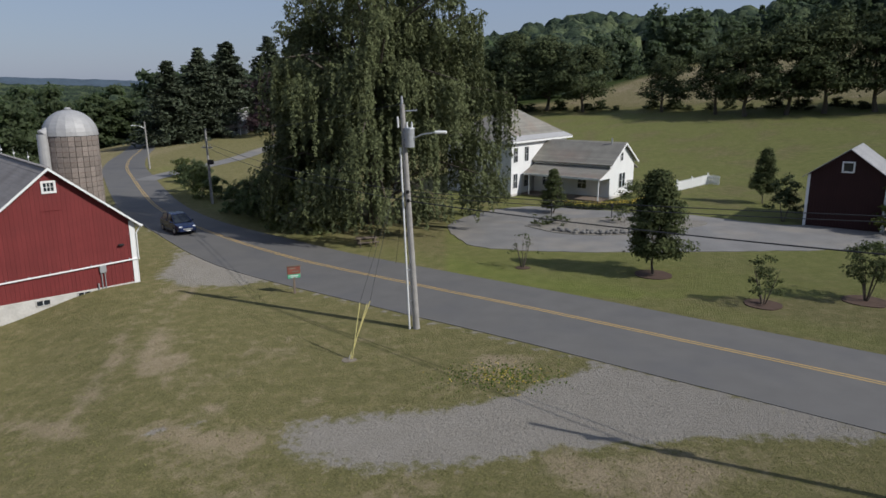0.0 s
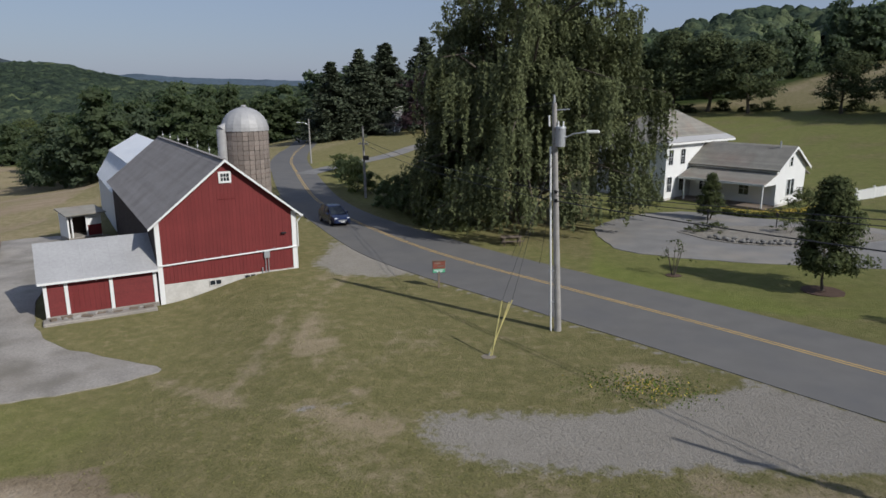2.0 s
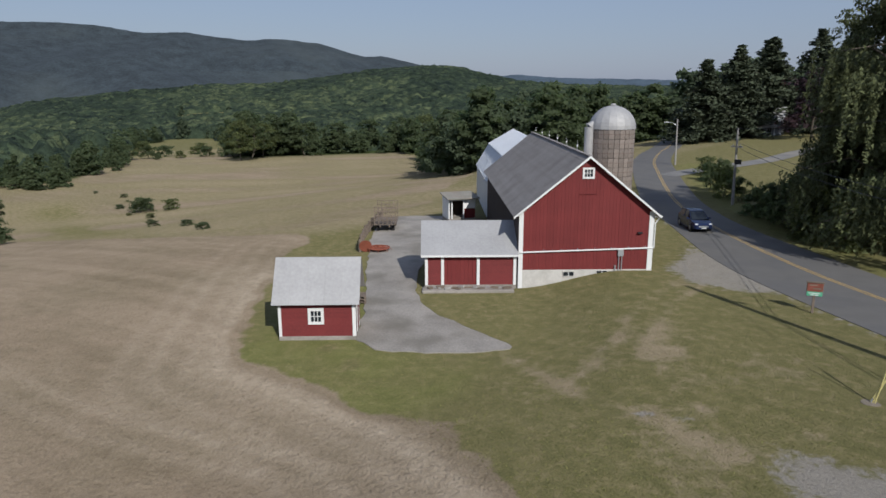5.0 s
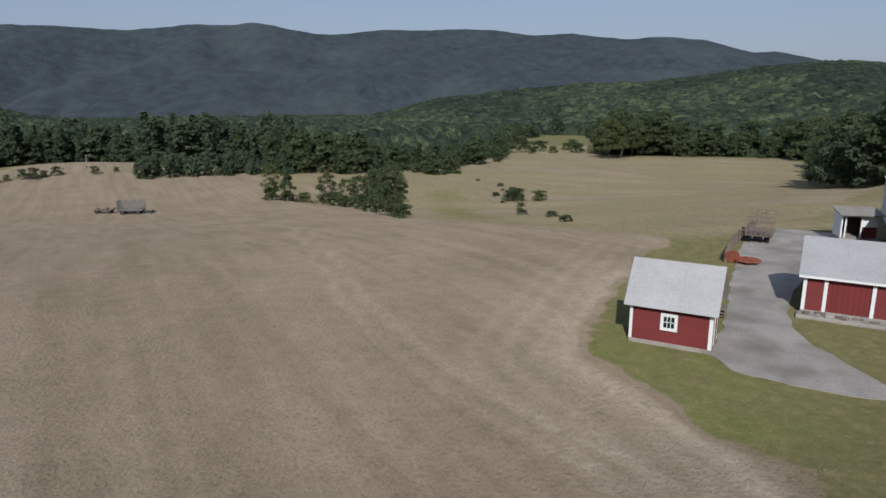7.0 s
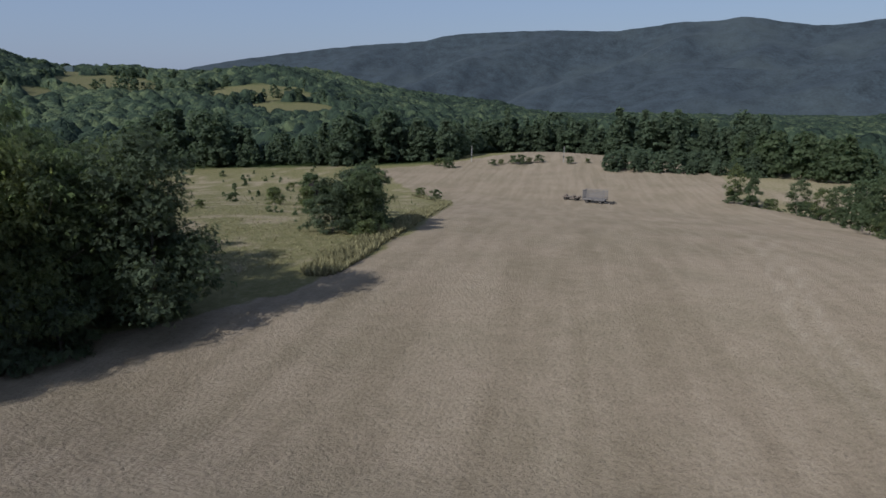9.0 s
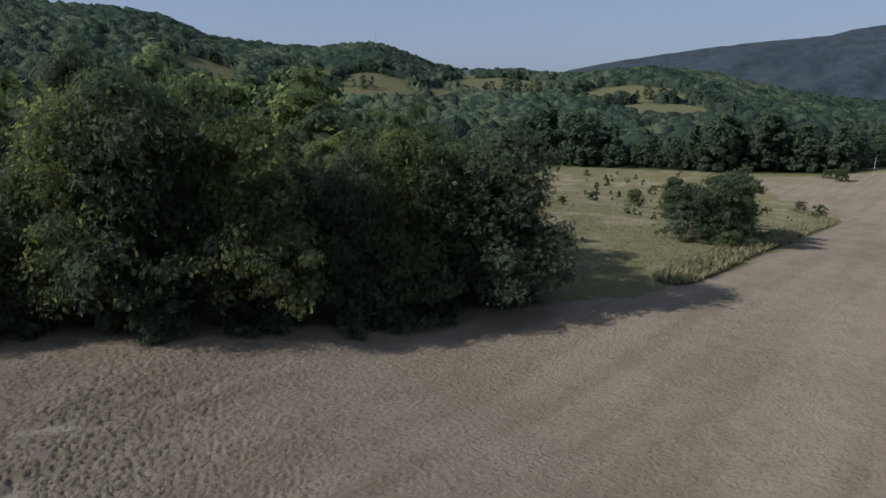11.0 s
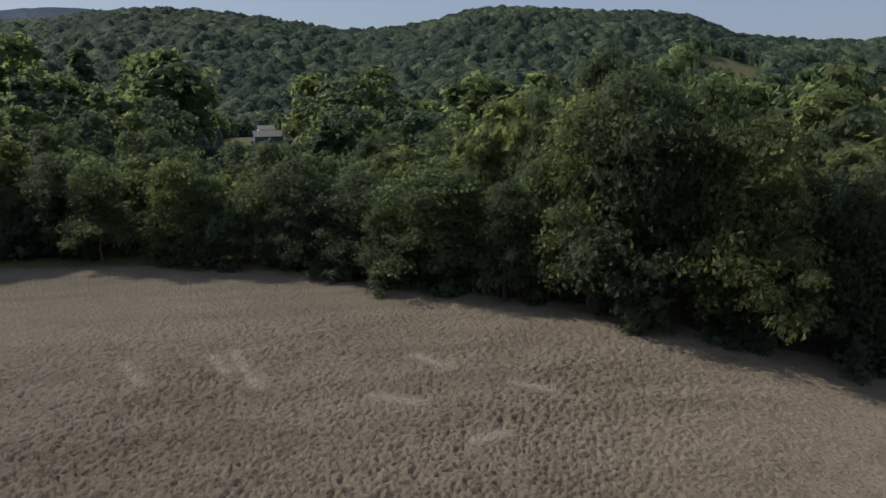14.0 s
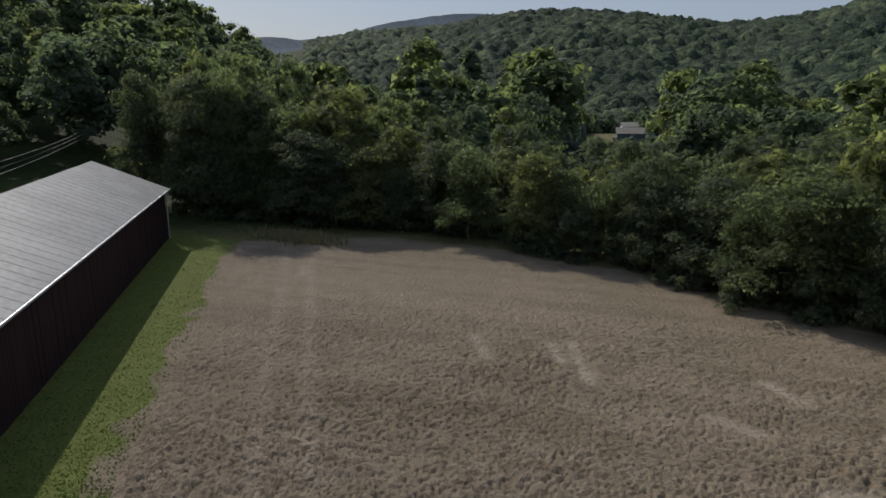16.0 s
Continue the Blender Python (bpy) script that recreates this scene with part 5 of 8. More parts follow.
def seam_roof(p_eave0, p_eave1, p_top0, p_top1, gap, thick=0.04, rise=0.028):
    """A sheet-metal slope with low standing seams."""
    e0, e1, t0, t1 = (Vector(p) for p in (p_eave0, p_eave1, p_top0, p_top1))
    nrm = (e1 - e0).cross(t0 - e0).normalized()
    if nrm.z < 0:
        nrm = -nrm
    bm = bmesh.new()
    v = [bm.verts.new(q) for q in (e0, e1, t1, t0, e0 - nrm * thick, e1 - nrm * thick, t1 - nrm * thick, t0 - nrm * thick)]
    for f in ((0, 1, 2, 3), (5, 4, 7, 6), (1, 0, 4, 5), (0, 3, 7, 4), (2, 1, 5, 6), (3, 2, 6, 7)):
        bm.faces.new([v[k] for k in f])
    n = max(2, round((e1 - e0).length / gap))
    d = (e1 - e0).normalized() * 0.018
    for i in range(n + 1):
        a, b = e0.lerp(e1, i / n), t0.lerp(t1, i / n)
        q = [bm.verts.new(p) for p in (a - d, a + d, b + d, b - d)]
        r = [bm.verts.new(p + nrm * rise) for p in (a - d * 0.5, a + d * 0.5, b + d * 0.5, b - d * 0.5)]
        bm.faces.new(r)
        for k in range(4):
            bm.faces.new((q[k], q[(k + 1) % 4], r[(k + 1) % 4], r[k]))
    return bm


def window(parent, m, w, h, cols=2, rows=2, casing=0.09, trim=M_WHITE, bars=M_WHITE, name="window"):
    """A sash with casing, panes and bars, its outer face towards -y of m."""
    bm = bmesh.new()
    for a in ((-w / 2 - casing, -w / 2, -casing, h + casing), (w / 2, w / 2 + casing, -casing, h + casing), (-w / 2, w / 2, -casing, 0), (-w / 2, w / 2, h, h + casing)):
        box(bm, a[0], a[1], -0.075, 0.03, a[2], a[3])
    win = part(name, oriented(bm, m), trim, parent)
    for i in range(cols):
        for j in range(rows):
            part("pane", oriented(bx(-w / 2 + w * i / cols, -w / 2 + w * (i + 1) / cols, -0.045, -0.03, h * j / rows, h * (j + 1) / rows), m), M_GLASS, win)
    bm = bmesh.new()
    for i in range(1, cols):
        x = -w / 2 + w * i / cols
        box(bm, x - 0.018, x + 0.018, -0.062, -0.046, 0, h)
    for j in range(1, rows):
        z = h * j / rows
        box(bm, -w / 2, w / 2, -0.060, -0.046, z - 0.018, z + 0.018)
    part("glazing_bar", oriented(bm, m), bars, win)
    return win


def at(x, y, z, turn=0.0):
    return pose(x, y, z, 0, 0, turn)


# ---- the red barn: front left corner at the origin, x along the front, y back, z = 0 at road level
def red_barn():
    ob = thing("barn", "large red boarded barn with white corner trim and slate roof", "barn", at(-27.25, 37.64, 0, 43.0))
    W, L, ze, zr, mid = 9.35, 26.5, 4.25, 8.05, 4.67
    top = lambda x: zr - abs(x - mid) * (zr - ze) / mid - 0.06
    flat = lambda x: ze - 0.1
    part("front_wall", board_wall(top, 0.0, W, 0.08, 0.24, 1), M_REDBOARD, ob)
    part("back_wall", oriented(board_wall(top, 0, W, -1.4, 0.24, 2), at(W, L, 0, 180)), M_REDBOARD, ob)
    part("side_wall", oriented(board_wall(flat, 0.17, L, -1.4, 0.24, 3), at(0, L, 0, -90)), M_DARKSPACE, ob, "dark brown side boards")
    part("side_wall", oriented(board_wall(flat, 0.17, L, 0.08, 0.24, 4), at(W, 0, 0, 90)), M_REDBOARD, ob)
    part("foundation", bx(0.02, W - 0.02, -0.035, 0.3, -2.4, 0.08, 0.02), M_FOUND, ob, "whitewashed concrete foundation")
    part("foundation", bx(W - 0.3, W + 0.02, 0.31, L, -0.8, 0.08, 0.02), M_FOUND, ob)
    for s, x0 in ((1, -0.42), (-1, W + 0.42)):
        z0 = ze - 0.42 * (zr - ze) / mid
        part("roof_slope", course_roof((x0, -0.38, z0), (x0, L + 0.3, z0), (mid, -0.38, zr), (mid, L + 0.3, zr), 0.27, 0.08, 5), M_SLATE, ob, "dark grey slate")
        part("rake_board", prism_bm([(x0, z0 - 0.14), (x0, z0 + 0.02), (mid, zr + 0.03), (mid, zr - 0.14)], -0.43, -0.385), M_WHITE, ob, "white rake board")
    part("ridge_cap", bx(mid - 0.14, mid + 0.14, -0.36, L + 0.3, zr + 0.0, zr + 0.045), M_SLATE, ob)
    for x in (0.0, W - 0.3):
        part("corner_trim", bx(x, x + 0.3, -0.06, -0.015, -1.3 if x == 0 else -0.05, ze - 0.05), M_WHITE, ob)
    part("corner_trim", bx(W + 0.015, W + 0.055, -0.05, 0.26, 0.0, ze - 0.1), M_WHITE, ob)
    # sloping drain pipe with hangers
    part("drain_pipe", rod((0.1, -0.11, 1.36), (W + 0.02, -0.11, 1.64), 0.055), M_WHITE, ob, "white plastic drain pipe")
    for i in range(8):
        x = 0.6 + i * 1.18
        part("hanger", bx(x - 0.02, x + 0.02, -0.13, -0.01, 1.36 + 0.03 * x + 0.05, 1.36 + 0.03 * x + 0.13), M_STEEL, ob)
    part("gutter_spout", rod((W + 0.42, -0.2, ze - 0.38), (W + 0.1, -0.1, ze - 0.85), 0.045), M_WHITE, ob)
    part("downpipe", rod((W + 0.1, -0.1, ze - 0.85), (W + 0.1, -0.1, 1.6), 0.045), M_WHITE, ob)
    part("gutter", rod((W + 0.42, -0.35, ze - 0.36), (W + 0.42, L, ze - 0.40), 0.07), M_WHITE, ob)
    window(ob, at(mid, 0, 6.62), 0.56, 0.50, 3, 2, 0.13)
    for x, z in ((3.55, -0.36), (5.9, -0.30)):
        window(ob, at(x, -0.03, z), 0.72, 0.30, 2, 1, 0.04, M_FOUND, M_WHITE, "cellar_window")
    part("loft_rail", bx(mid - 0.55, mid + 0.62, -0.06, -0.01, 5.42, 5.47), M_REDBOARD, ob)
    part("meter_box", bx(6.95, 7.35, -0.17, -0.02, 1.05, 1.52, 0.02), M_STEEL, ob)
    for x in (7.05, 7.25):
        part("conduit", rod((x, -0.08, -0.6), (x, -0.08, 1.1), 0.035), M_STEEL, ob)
    part("conduit", rod((6.8, -0.1, -0.7), (6.8, -0.1, 0.4), 0.05), M_STEEL, ob)
    part("yard_lamp", bx(8.25, 8.6, -0.22, -0.02, 2.66, 2.76, 0.02), M_BLACK, ob)
    for i in range(6):
        y = 4 + i * 4.0
        part("lightning_rod", rod((mid, y, zr), (mid, y, zr + 0.75), 0.022, 0.01, 6), M_STEEL, ob)
        part("glass_ball", rod((mid, y, zr + 0.3), (mid, y, zr + 0.42), 0.06, 0.06, 8), M_WHITE, ob)
    return ob


red_barn()


def garage_wing():
    ob = thing("garage", "low red garage wing with a pale metal roof", "garage", at(-27.25, 37.64, 0, 43.0))
    W, ze, zr, L = 6.3, 1.25, 3.05, 6.4
    flat = lambda x: ze
    x0 = -W - 0.15
    part("front_wall", oriented(board_wall(flat, 0, 1.05, -1.35, 0.14, 1, False), at(x0, 0.02, 0)), M_REDBOARD, ob)
    part("garage_door", oriented(board_wall(flat, 1.2, 3.55, -1.3, 0.3, 2), at(x0, 0.06, 0)), M_REDBOARD, ob, "plain red sliding door")
    part("garage_door", oriented(board_wall(flat, 3.78, 6.15, -1.2, 0.17, 3, False), at(x0, 0.04, 0)), M_REDBOARD, ob, "red clapboarded door")
    for a in (-0.08, 1.05, 3.55, 6.12):
        part("trim_post", bx(x0 + a, x0 + a + 0.2, -0.06, 0.04, -1.4 if a < 3 else -1.2, ze), M_WHITE, ob)
    top = lambda x: zr - abs(x - L / 2) * (zr - ze) / (L / 2) - 0.05
    part("end_wall", oriented(board_wall(top, 0, L, -1.4, 0.2, 4), at(x0, L, 0, -90)), M_REDBOARD, ob)
    part("back_wall", oriented(board_wall(flat, 0, W, -1.4, 0.2, 5), at(-0.1, L, 0, 180)), M_REDBOARD, ob)
    part("foundation", bx(x0 - 0.06, -0.1, -0.10, 0.25, -2.2, -0.98, 0.03), M_CONCRETE, ob, "stained concrete sill")
    part("foundation", bx(x0 - 0.06, x0 + 0.2, 0.26, L, -2.0, -1.3, 0.03), M_CONCRETE, ob)
    for ye, yt in ((-0.32, L / 2), (L + 0.3, L / 2)):
        part("roof_slope", seam_roof((x0 - 0.35, ye, ze - 0.02), (-0.02, ye, ze - 0.02), (x0 - 0.35, yt, zr), (-0.02, yt, zr), 0.9, 0.04, 0.006), M_METAL, ob, "pale painted metal sheet")
    part("fascia", bx(x0 - 0.35, -0.02, -0.36, -0.325, ze - 0.14, ze - 0.0), M_WHITE, ob)
    part("apron", bx(x0 - 0.30, -0.35, -1.15, -0.11, -2.3, -1.06, 0.06), M_CONCRETE, ob, "broken stained concrete apron")
    rng = np.random.default_rng(9)
    for i in range(13):                            # loose boards and rubble along the sill
        x, w, d = x0 + 0.2 + 0.45 * i + rng.uniform(-0.1, 0.1), rng.uniform(0.12, 0.35), rng.uniform(0.05, 0.14)
        bm = bx(-w, w, -d, d, 0, rng.uniform(0.05, 0.2), 0.02)
        part("rubble", oriented(bm, pose(x, -0.34 - rng.uniform(0, 0.45), -1.07, 0, 0, rng.uniform(-35, 35))), M_POLE if i % 2 else M_WOOD, ob, "weathered grey scrap")
    return ob


garage_wing()


def small_shed():
    ob = thing("shed", "small red clapboard shed with a pale metal roof", "shed", at(-31.15, 20.45, -1.15, 43.5))
    W, D, ze, zr = 4.2, 2.9, 2.45, 4.30
    flat = lambda x: ze
    top = lambda x: zr - abs(x - D / 2) * (zr - ze) / (D / 2) - 0.06
    part("front_wall", board_wall(flat, 0, W, 0.12, 0.13, 1, False), M_REDBOARD, ob)
    part("back_wall", oriented(board_wall(flat, 0, W, 0.12, 0.13, 2, False), at(W, D, 0, 180)), M_REDBOARD, ob)
    for m, s in ((at(W, 0, 0, 90), 3), (at(0, D, 0, -90), 4)):
        part("end_wall", oriented(board_wall(top, 0.17, D - 0.17, 0.12, 0.22, s), m), M_REDBOARD, ob)
    part("foundation", bx(-0.05, W + 0.05, -0.08, D + 0.05, -0.6, 0.12, 0.02), M_CONCRETE, ob)
    for ye in (-0.4, D + 0.4):
        z0 = ze - 0.4 * (zr - ze) / (D / 2)
        part("roof_slope", seam_roof((-0.3, ye, z0 + 0.12), (W + 0.3, ye, z0 + 0.12), (-0.3, D / 2, zr + 0.03), (W + 0.3, D / 2, zr + 0.03), 0.9, 0.04, 0.006), M_METAL, ob, "pale painted metal sheet")
    for x in (-0.03, W - 0.13):
        part("corner_trim", bx(x, x + 0.16, -0.06, -0.02, 0.1, ze - 0.05), M_WHITE, ob)
    part("corner_trim", bx(W + 0.02, W + 0.06, -0.05, 0.12, 0.1, ze - 0.05), M_WHITE, ob)
    for y in (0.75, 1.7):
        part("door_trim", bx(W + 0.03, W + 0.07, y, y + 0.12, 0.1, 2.1), M_WHITE, ob)
    part("door", bx(W + 0.03, W + 0.055, 0.87, 1.7, 0.12, 2.05), M_REDBOARD, ob)
    window(ob, at(2.05, 0, 0.98), 0.56, 0.62, 3, 2, 0.16)
    return ob


small_shed()


def silo():
    ob = thing("silo", "tall stave silo with a rounded galvanised metal dome", "silo", at(-37.2, 68.8, 0))
    R, zb, zt = 2.4, 8.25, 10.75
    part("core", rod((0, 0, -1), (0, 0, zb), R - 0.08, None, 40), M_STAVE, ob)
    bm = bmesh.new()
    n, k = 36, 10
    rings = []
    for i in range(k):
        a = math.pi / 2 * i / k
        rings.append([bm.verts.new(((R + 0.12) * math.cos(a) * math.cos(2 * math.pi * j / n) * (1 + 0.012 * (j % 2)), (R + 0.12) * math.cos(a) * math.sin(2 * math.pi * j / n) * (1 + 0.012 * (j % 2)), zb + (zt - zb) * math.sin(a))) for j in range(n)])
    tip = bm.verts.new((0, 0, zt + 0.1))
    for i in range(k - 1):
        for j in range(n):
            bm.faces.new((rings[i][j], rings[i][(j + 1) % n], rings[i + 1][(j + 1) % n], rings[i + 1][j]))
    for j in range(n):
        bm.faces.new((rings[-1][j], rings[-1][(j + 1) % n], tip))
    bm.faces.new(rings[0][::-1])
    part("dome", bm, M_TIN, ob, "galvanised metal dome")
    part("cap", rod((0, 0, zt + 0.05), (0, 0, zt + 0.22), 0.35, 0.2, 12), M_TIN, ob)
    # staves, laid course by course
    nst, rows, h = 26, 9, 1.02
    w = 2 * math.pi * R / nst
    st = finish(bx(-w / 2 + 0.02, w / 2 - 0.02, -0.05, 0.03, 0.02, h - 0.03, 0.015), "stave", M_STAVE)
    for r in range(rows):
        for j in range(nst):
            a = 360 * j / nst + 0.0
            s = part("stave", st, M_STAVE, ob)
            s.matrix_local = pose(R * math.sin(radians(a)), -R * math.cos(radians(a)), zb - (r + 1) * h, 0, 0, a)
    hoop = mat("rusty_hoop", (0.15, 0.10, 0.08), 0.8, 0.3, 3, 20)
    for r in range(rows):
        bm = bmesh.new()
        for q in range(40):
            a, b = 2 * math.pi * q / 40, 2 * math.pi * (q + 1) / 40
            cyl(bm, ((R + 0.07) * math.cos(a), (R + 0.07) * math.sin(a), zb - r * h - 0.5), ((R + 0.07) * math.cos(b), (R + 0.07) * math.sin(b), zb - r * h - 0.5), 0.02, 0.02, 5, False)
        part("hoop", bm, hoop, ob)
    cx, cy = (R + 0.35) * math.cos(radians(236)), (R + 0.35) * math.sin(radians(236))
    part("chute", rod((cx, cy, -0.5), (cx, cy, zb + 0.2), 0.5, None, 14), M_TIN, ob, "round metal unloading chute")
    part("chute_hood", rod((cx, cy, zb + 0.2), (cx * 0.8, cy * 0.8, zb + 0.75), 0.52, 0.2, 14), M_TIN, ob)
    return ob


silo()


def white_barn():
    ob = thing("white_barn", "white metal-clad gambrel barn behind the red barn", "barn", at(-44.7, 56.5, 0, 43.0) @ Matrix.Diagonal((0.95, 0.95, 0.93, 1)))
    M = mat("white_cladding", (0.60, 0.62, 0.65), 0.5, 0.08, 0.6, 8, 0.05, metal=0.1)
    W, L = 10.0, 20.0
    prof = [(0, -1.5), (0, 2.8), (1.7, 5.9), (5.0, 7.9), (8.3, 5.9), (10.0, 2.8), (10.0, -1.5)]
    part("front_wall", prism_bm(prof, 2.0, 2.2), M, ob)
    part("back_wall", prism_bm(prof, L, L + 0.2), M, ob)
    for x in (0.0, W - 0.2):
        part("side_wall", bx(x, x + 0.2, 2.2, L, -1.5, 2.8), M, ob)
    for a, b in ((1, 2), (2, 3), (4, 3), (5, 4)):
        (xa, za), (xb, zb) = prof[a], prof[b]
        part("roof_slope", seam_roof((xa - (0.12 if a < 3 else -0.12), 1.75, za + 0.05), (xa - (0.12 if a < 3 else -0.12), L + 0.4, za + 0.05), (xb, 1.75, zb + 0.05), (xb, L + 0.4, zb + 0.05), 0.8), M, ob)
    return ob


white_barn()


def milk_house():
    ob = thing("milk_house", "small red and white porch hut with an open doorway", "hut", at(-47.4, 53.0, -1.05, 58.0))
    part("wall", bx(0, 0.15, 0, 2.2, 0, 2.3), M_WHITE, ob)
    part("wall", bx(1.75, 3.0, 0, 0.14, 0, 2.3), M_REDBOARD, ob)
    part("wall", bx(2.85, 3.0, 0.15, 2.2, 0, 2.3), M_REDBOARD, ob)
    # the open doorway's inner dark is put into this back wall's colour
    part("wall", bx(0.15, 2.85, 2.05, 2.2, 0, 2.3), M_DARKSPACE, ob)
    for x in (0.0, 0.32, 1.62):
        part("post", bx(x, x + 0.13, -0.12, -0.01, 0.1, 2.3), M_WHITE, ob)
    part("lintel", bx(0, 3.0, -0.14, -0.01, 2.05, 2.32), M_WHITE, ob)
    part("band", bx(1.76, 3.0, -0.03, -0.005, 1.15, 2.04), M_WHITE, ob)
    part("floor", bx(0, 3.0, -0.1, 2.2, -0.2, 0.12), M_CONCRETE, ob)
    part("roof", oriented(bx(-0.3, 3.3, -0.5, 2.6, 2.33, 2.42), pose(0, 0, 0, 6)), M_SHINGLE, ob)
    part("step", bx(-0.2, 3.4, -0.9, -0.35, -0.35, 0.05), M_WOOD, ob)
    return ob


milk_house()


def white_house():
    ob = thing("house", "white clapboard farmhouse with grey roofs and a porch wing", "house", at(8.3, 80.8, 0, 52.0))
    flat = lambda z: (lambda x: z)
    roofm = M_SHINGLE
    # main block
    W, D, ze = 13.6, 9.5, 6.7
    for nm, m, ln, s in (("front_wall", at(0, 0, 0), W, 1), ("side_wall", at(0, D, 0, -90), D, 2), ("back_wall", at(W, D, 0, 180), W, 3), ("side_wall", at(W, 0, 0, 90), D, 4)):
        part(nm, oriented(board_wall(flat(ze), 0.0 if s in (1, 3) else 0.17, ln if s in (1, 3) else ln - 0.17, 0.3, 0.16, s, False), m), M_WHITE, ob)
    part("foundation", bx(-0.03, W + 0.03, -0.03, D + 0.03, -0.8, 0.3), M_FOUND, ob)
    o, zr = 0.6, 10.1
    r0, r1 = (D / 2, D / 2, zr), (W - D / 2, D / 2, zr)
    A, B, Cc, Dd = (-o, -o, ze - 0.05), (W + o, -o, ze - 0.05), (W + o, D + o, ze - 0.05), (-o, D + o, ze - 0.05)
    part("roof_slope", course_roof(A, B, r0, r1, 0.35, 0.1, 1), roofm, ob, "pale grey patched shingles")
    part("roof_slope", course_roof(Dd, Cc, r0, r1, 0.35, 0.1, 2), roofm, ob)
    part("roof_slope", course_roof(A, Dd, r0, r0, 0.35, 0.1, 3), roofm, ob)
    part("roof_slope", course_roof(B, Cc, r1, r1, 0.35, 0.1, 4), roofm, ob)
    part("eave_metal", course_roof((-o - 0.03, -o - 0.03, ze - 0.02), (W + o, -o - 0.03, ze - 0.02), (-o + 0.75, -o + 0.78, ze + 0.50), (W + o - 0.8, -o + 0.78, ze + 0.50), 1.1, 0.01, 5), M_METAL, ob, "pale metal ice band")
    part("fascia", bx(-o, W + o, -o - 0.03, -o + 0.0, ze - 0.3, ze - 0.06), M_WHITE, ob)
    part("soffit", bx(-o, W + o, -o + 0.01, -0.04, ze - 0.3, ze - 0.25), M_WHITE, ob)
    part("fascia", bx(-o - 0.03, -o, -o, D + o, ze - 0.3, ze - 0.06), M_WHITE, ob)
    for x in (0.9, 3.4):
        for z in (1.0, 4.1):
            window(ob, at(x, 0, z), 0.9, 1.7, 2, 2, 0.08, M_WHITE, M_WHITE)
    for y in (2.5, 6.5):
        for z in (1.0, 4.1):
            window(ob, at(0, y, z, -90), 0.9, 1.7, 2, 2, 0.08, M_WHITE, M_WHITE)
    # wing reaching out towards the road
    u0, u1, out, we, wr = 5.1, 12.0, 10.3, 4.35, 6.5
    um = (u0 + u1) / 2
    top = lambda x: wr - abs(x - um) * (wr - we) / (um - u0) - 0.08
    gable = oriented(board_wall(top, u0, u1, 0.3, 6.9, 11, True, 0.0), at(0, -out, 0))
    part("gable_wall", gable, M_WHITE, ob)
    part("side_wall", oriented(board_wall(flat(we), 0.17, out - 0.05, 0.3, 0.16, 12, False), at(u0, -0.03, 0, -90)), M_WHITE, ob)
    part("side_wall", oriented(board_wall(flat(we), 0.17, out - 0.05, 0.3, 0.16, 13, False), at(u1, -out, 0, 90)), M_WHITE, ob)
    part("foundation", bx(u0 - 0.03, u1 + 0.03, -out - 0.03, -0.05, -0.8, 0.3), M_FOUND, ob)
    for xe in (u0 - 0.45, u1 + 0.45):
        z0 = we - 0.45 * (wr - we) / (um - u0)
        part("roof_slope", course_roof((xe, -out - 0.4, z0), (xe, 0.6, z0), (um, -out - 0.4, wr), (um, 0.6, wr), 0.3, 0.1, 14), roofm, ob)
        part("rake_board", prism_bm([(xe, z0 - 0.28), (xe, z0 - 0.02), (um, wr - 0.02), (um, wr - 0.28)], -out - 0.45, -out - 0.405), M_WHITE, ob)
    window(ob, at(um - 0.4, -out, 4.35), 0.6, 0.95, 1, 2, 0.1, M_WHITE, M_WHITE)
    window(ob, at(um - 0.55, -out, 1.15), 0.75, 1.7, 1, 2, 0.08, M_WHITE, M_WHITE)
    window(ob, at(um + 0.35, -out, 1.15), 0.75, 1.7, 1, 2, 0.08, M_WHITE, M_WHITE)
    # porch along the wing's shaded side
    pe, pt = 2.75, 3.75
    part("porch_roof", course_roof((u0 - 2.9, -out - 0.1, pe), (u0 - 2.9, -0.35, pe), (u0 - 0.02, -out - 0.1, pt), (u0 - 0.02, -0.35, pt), 0.4, 0.1, 15), roofm, ob)
    part("porch_fascia", bx(u0 - 2.95, u0 - 2.91, -out - 0.1, -0.35, pe - 0.22, pe + 0.0), M_WHITE, ob)
    part("porch_end", prism_bm([(u0 - 2.9, pe - 0.2), (u0 - 2.9, pe - 0.02), (u0 - 0.02, pt - 0.02), (u0 - 0.02, pe - 0.2)], -out - 0.08, -out + 0.02), M_WHITE, ob)
    part("porch_floor", bx(u0 - 2.8, u0 - 0.05, -out, -0.05, -0.4, 0.22), M_WOOD, ob)
    for y in (-out + 0.05, -out / 2, -1.2):
        part("porch_post", bx(u0 - 2.85, u0 - 2.72, y, y + 0.13, 0.2, pe - 0.1), M_WHITE, ob)
    window(ob, at(u0, -6.8, 1.1, -90), 1.1, 1.3, 2, 2, 0.08, M_WHITE, M_WHITE)
    window(ob, at(u0, -1.9, 1.1, -90), 0.9, 1.5, 2, 2, 0.08, M_WHITE, M_WHITE)
    part("door", bx(u0 - 0.07, u0 - 0.02, -4.2, -3.2, 0.25, 2.3), M_WHITE, ob)
    # low bay on the far side
    part("bay_wall", bx(u1 + 0.02, u1 + 2.4, -9.2, -4.6, -0.5, 3.0), M_WHITE, ob)
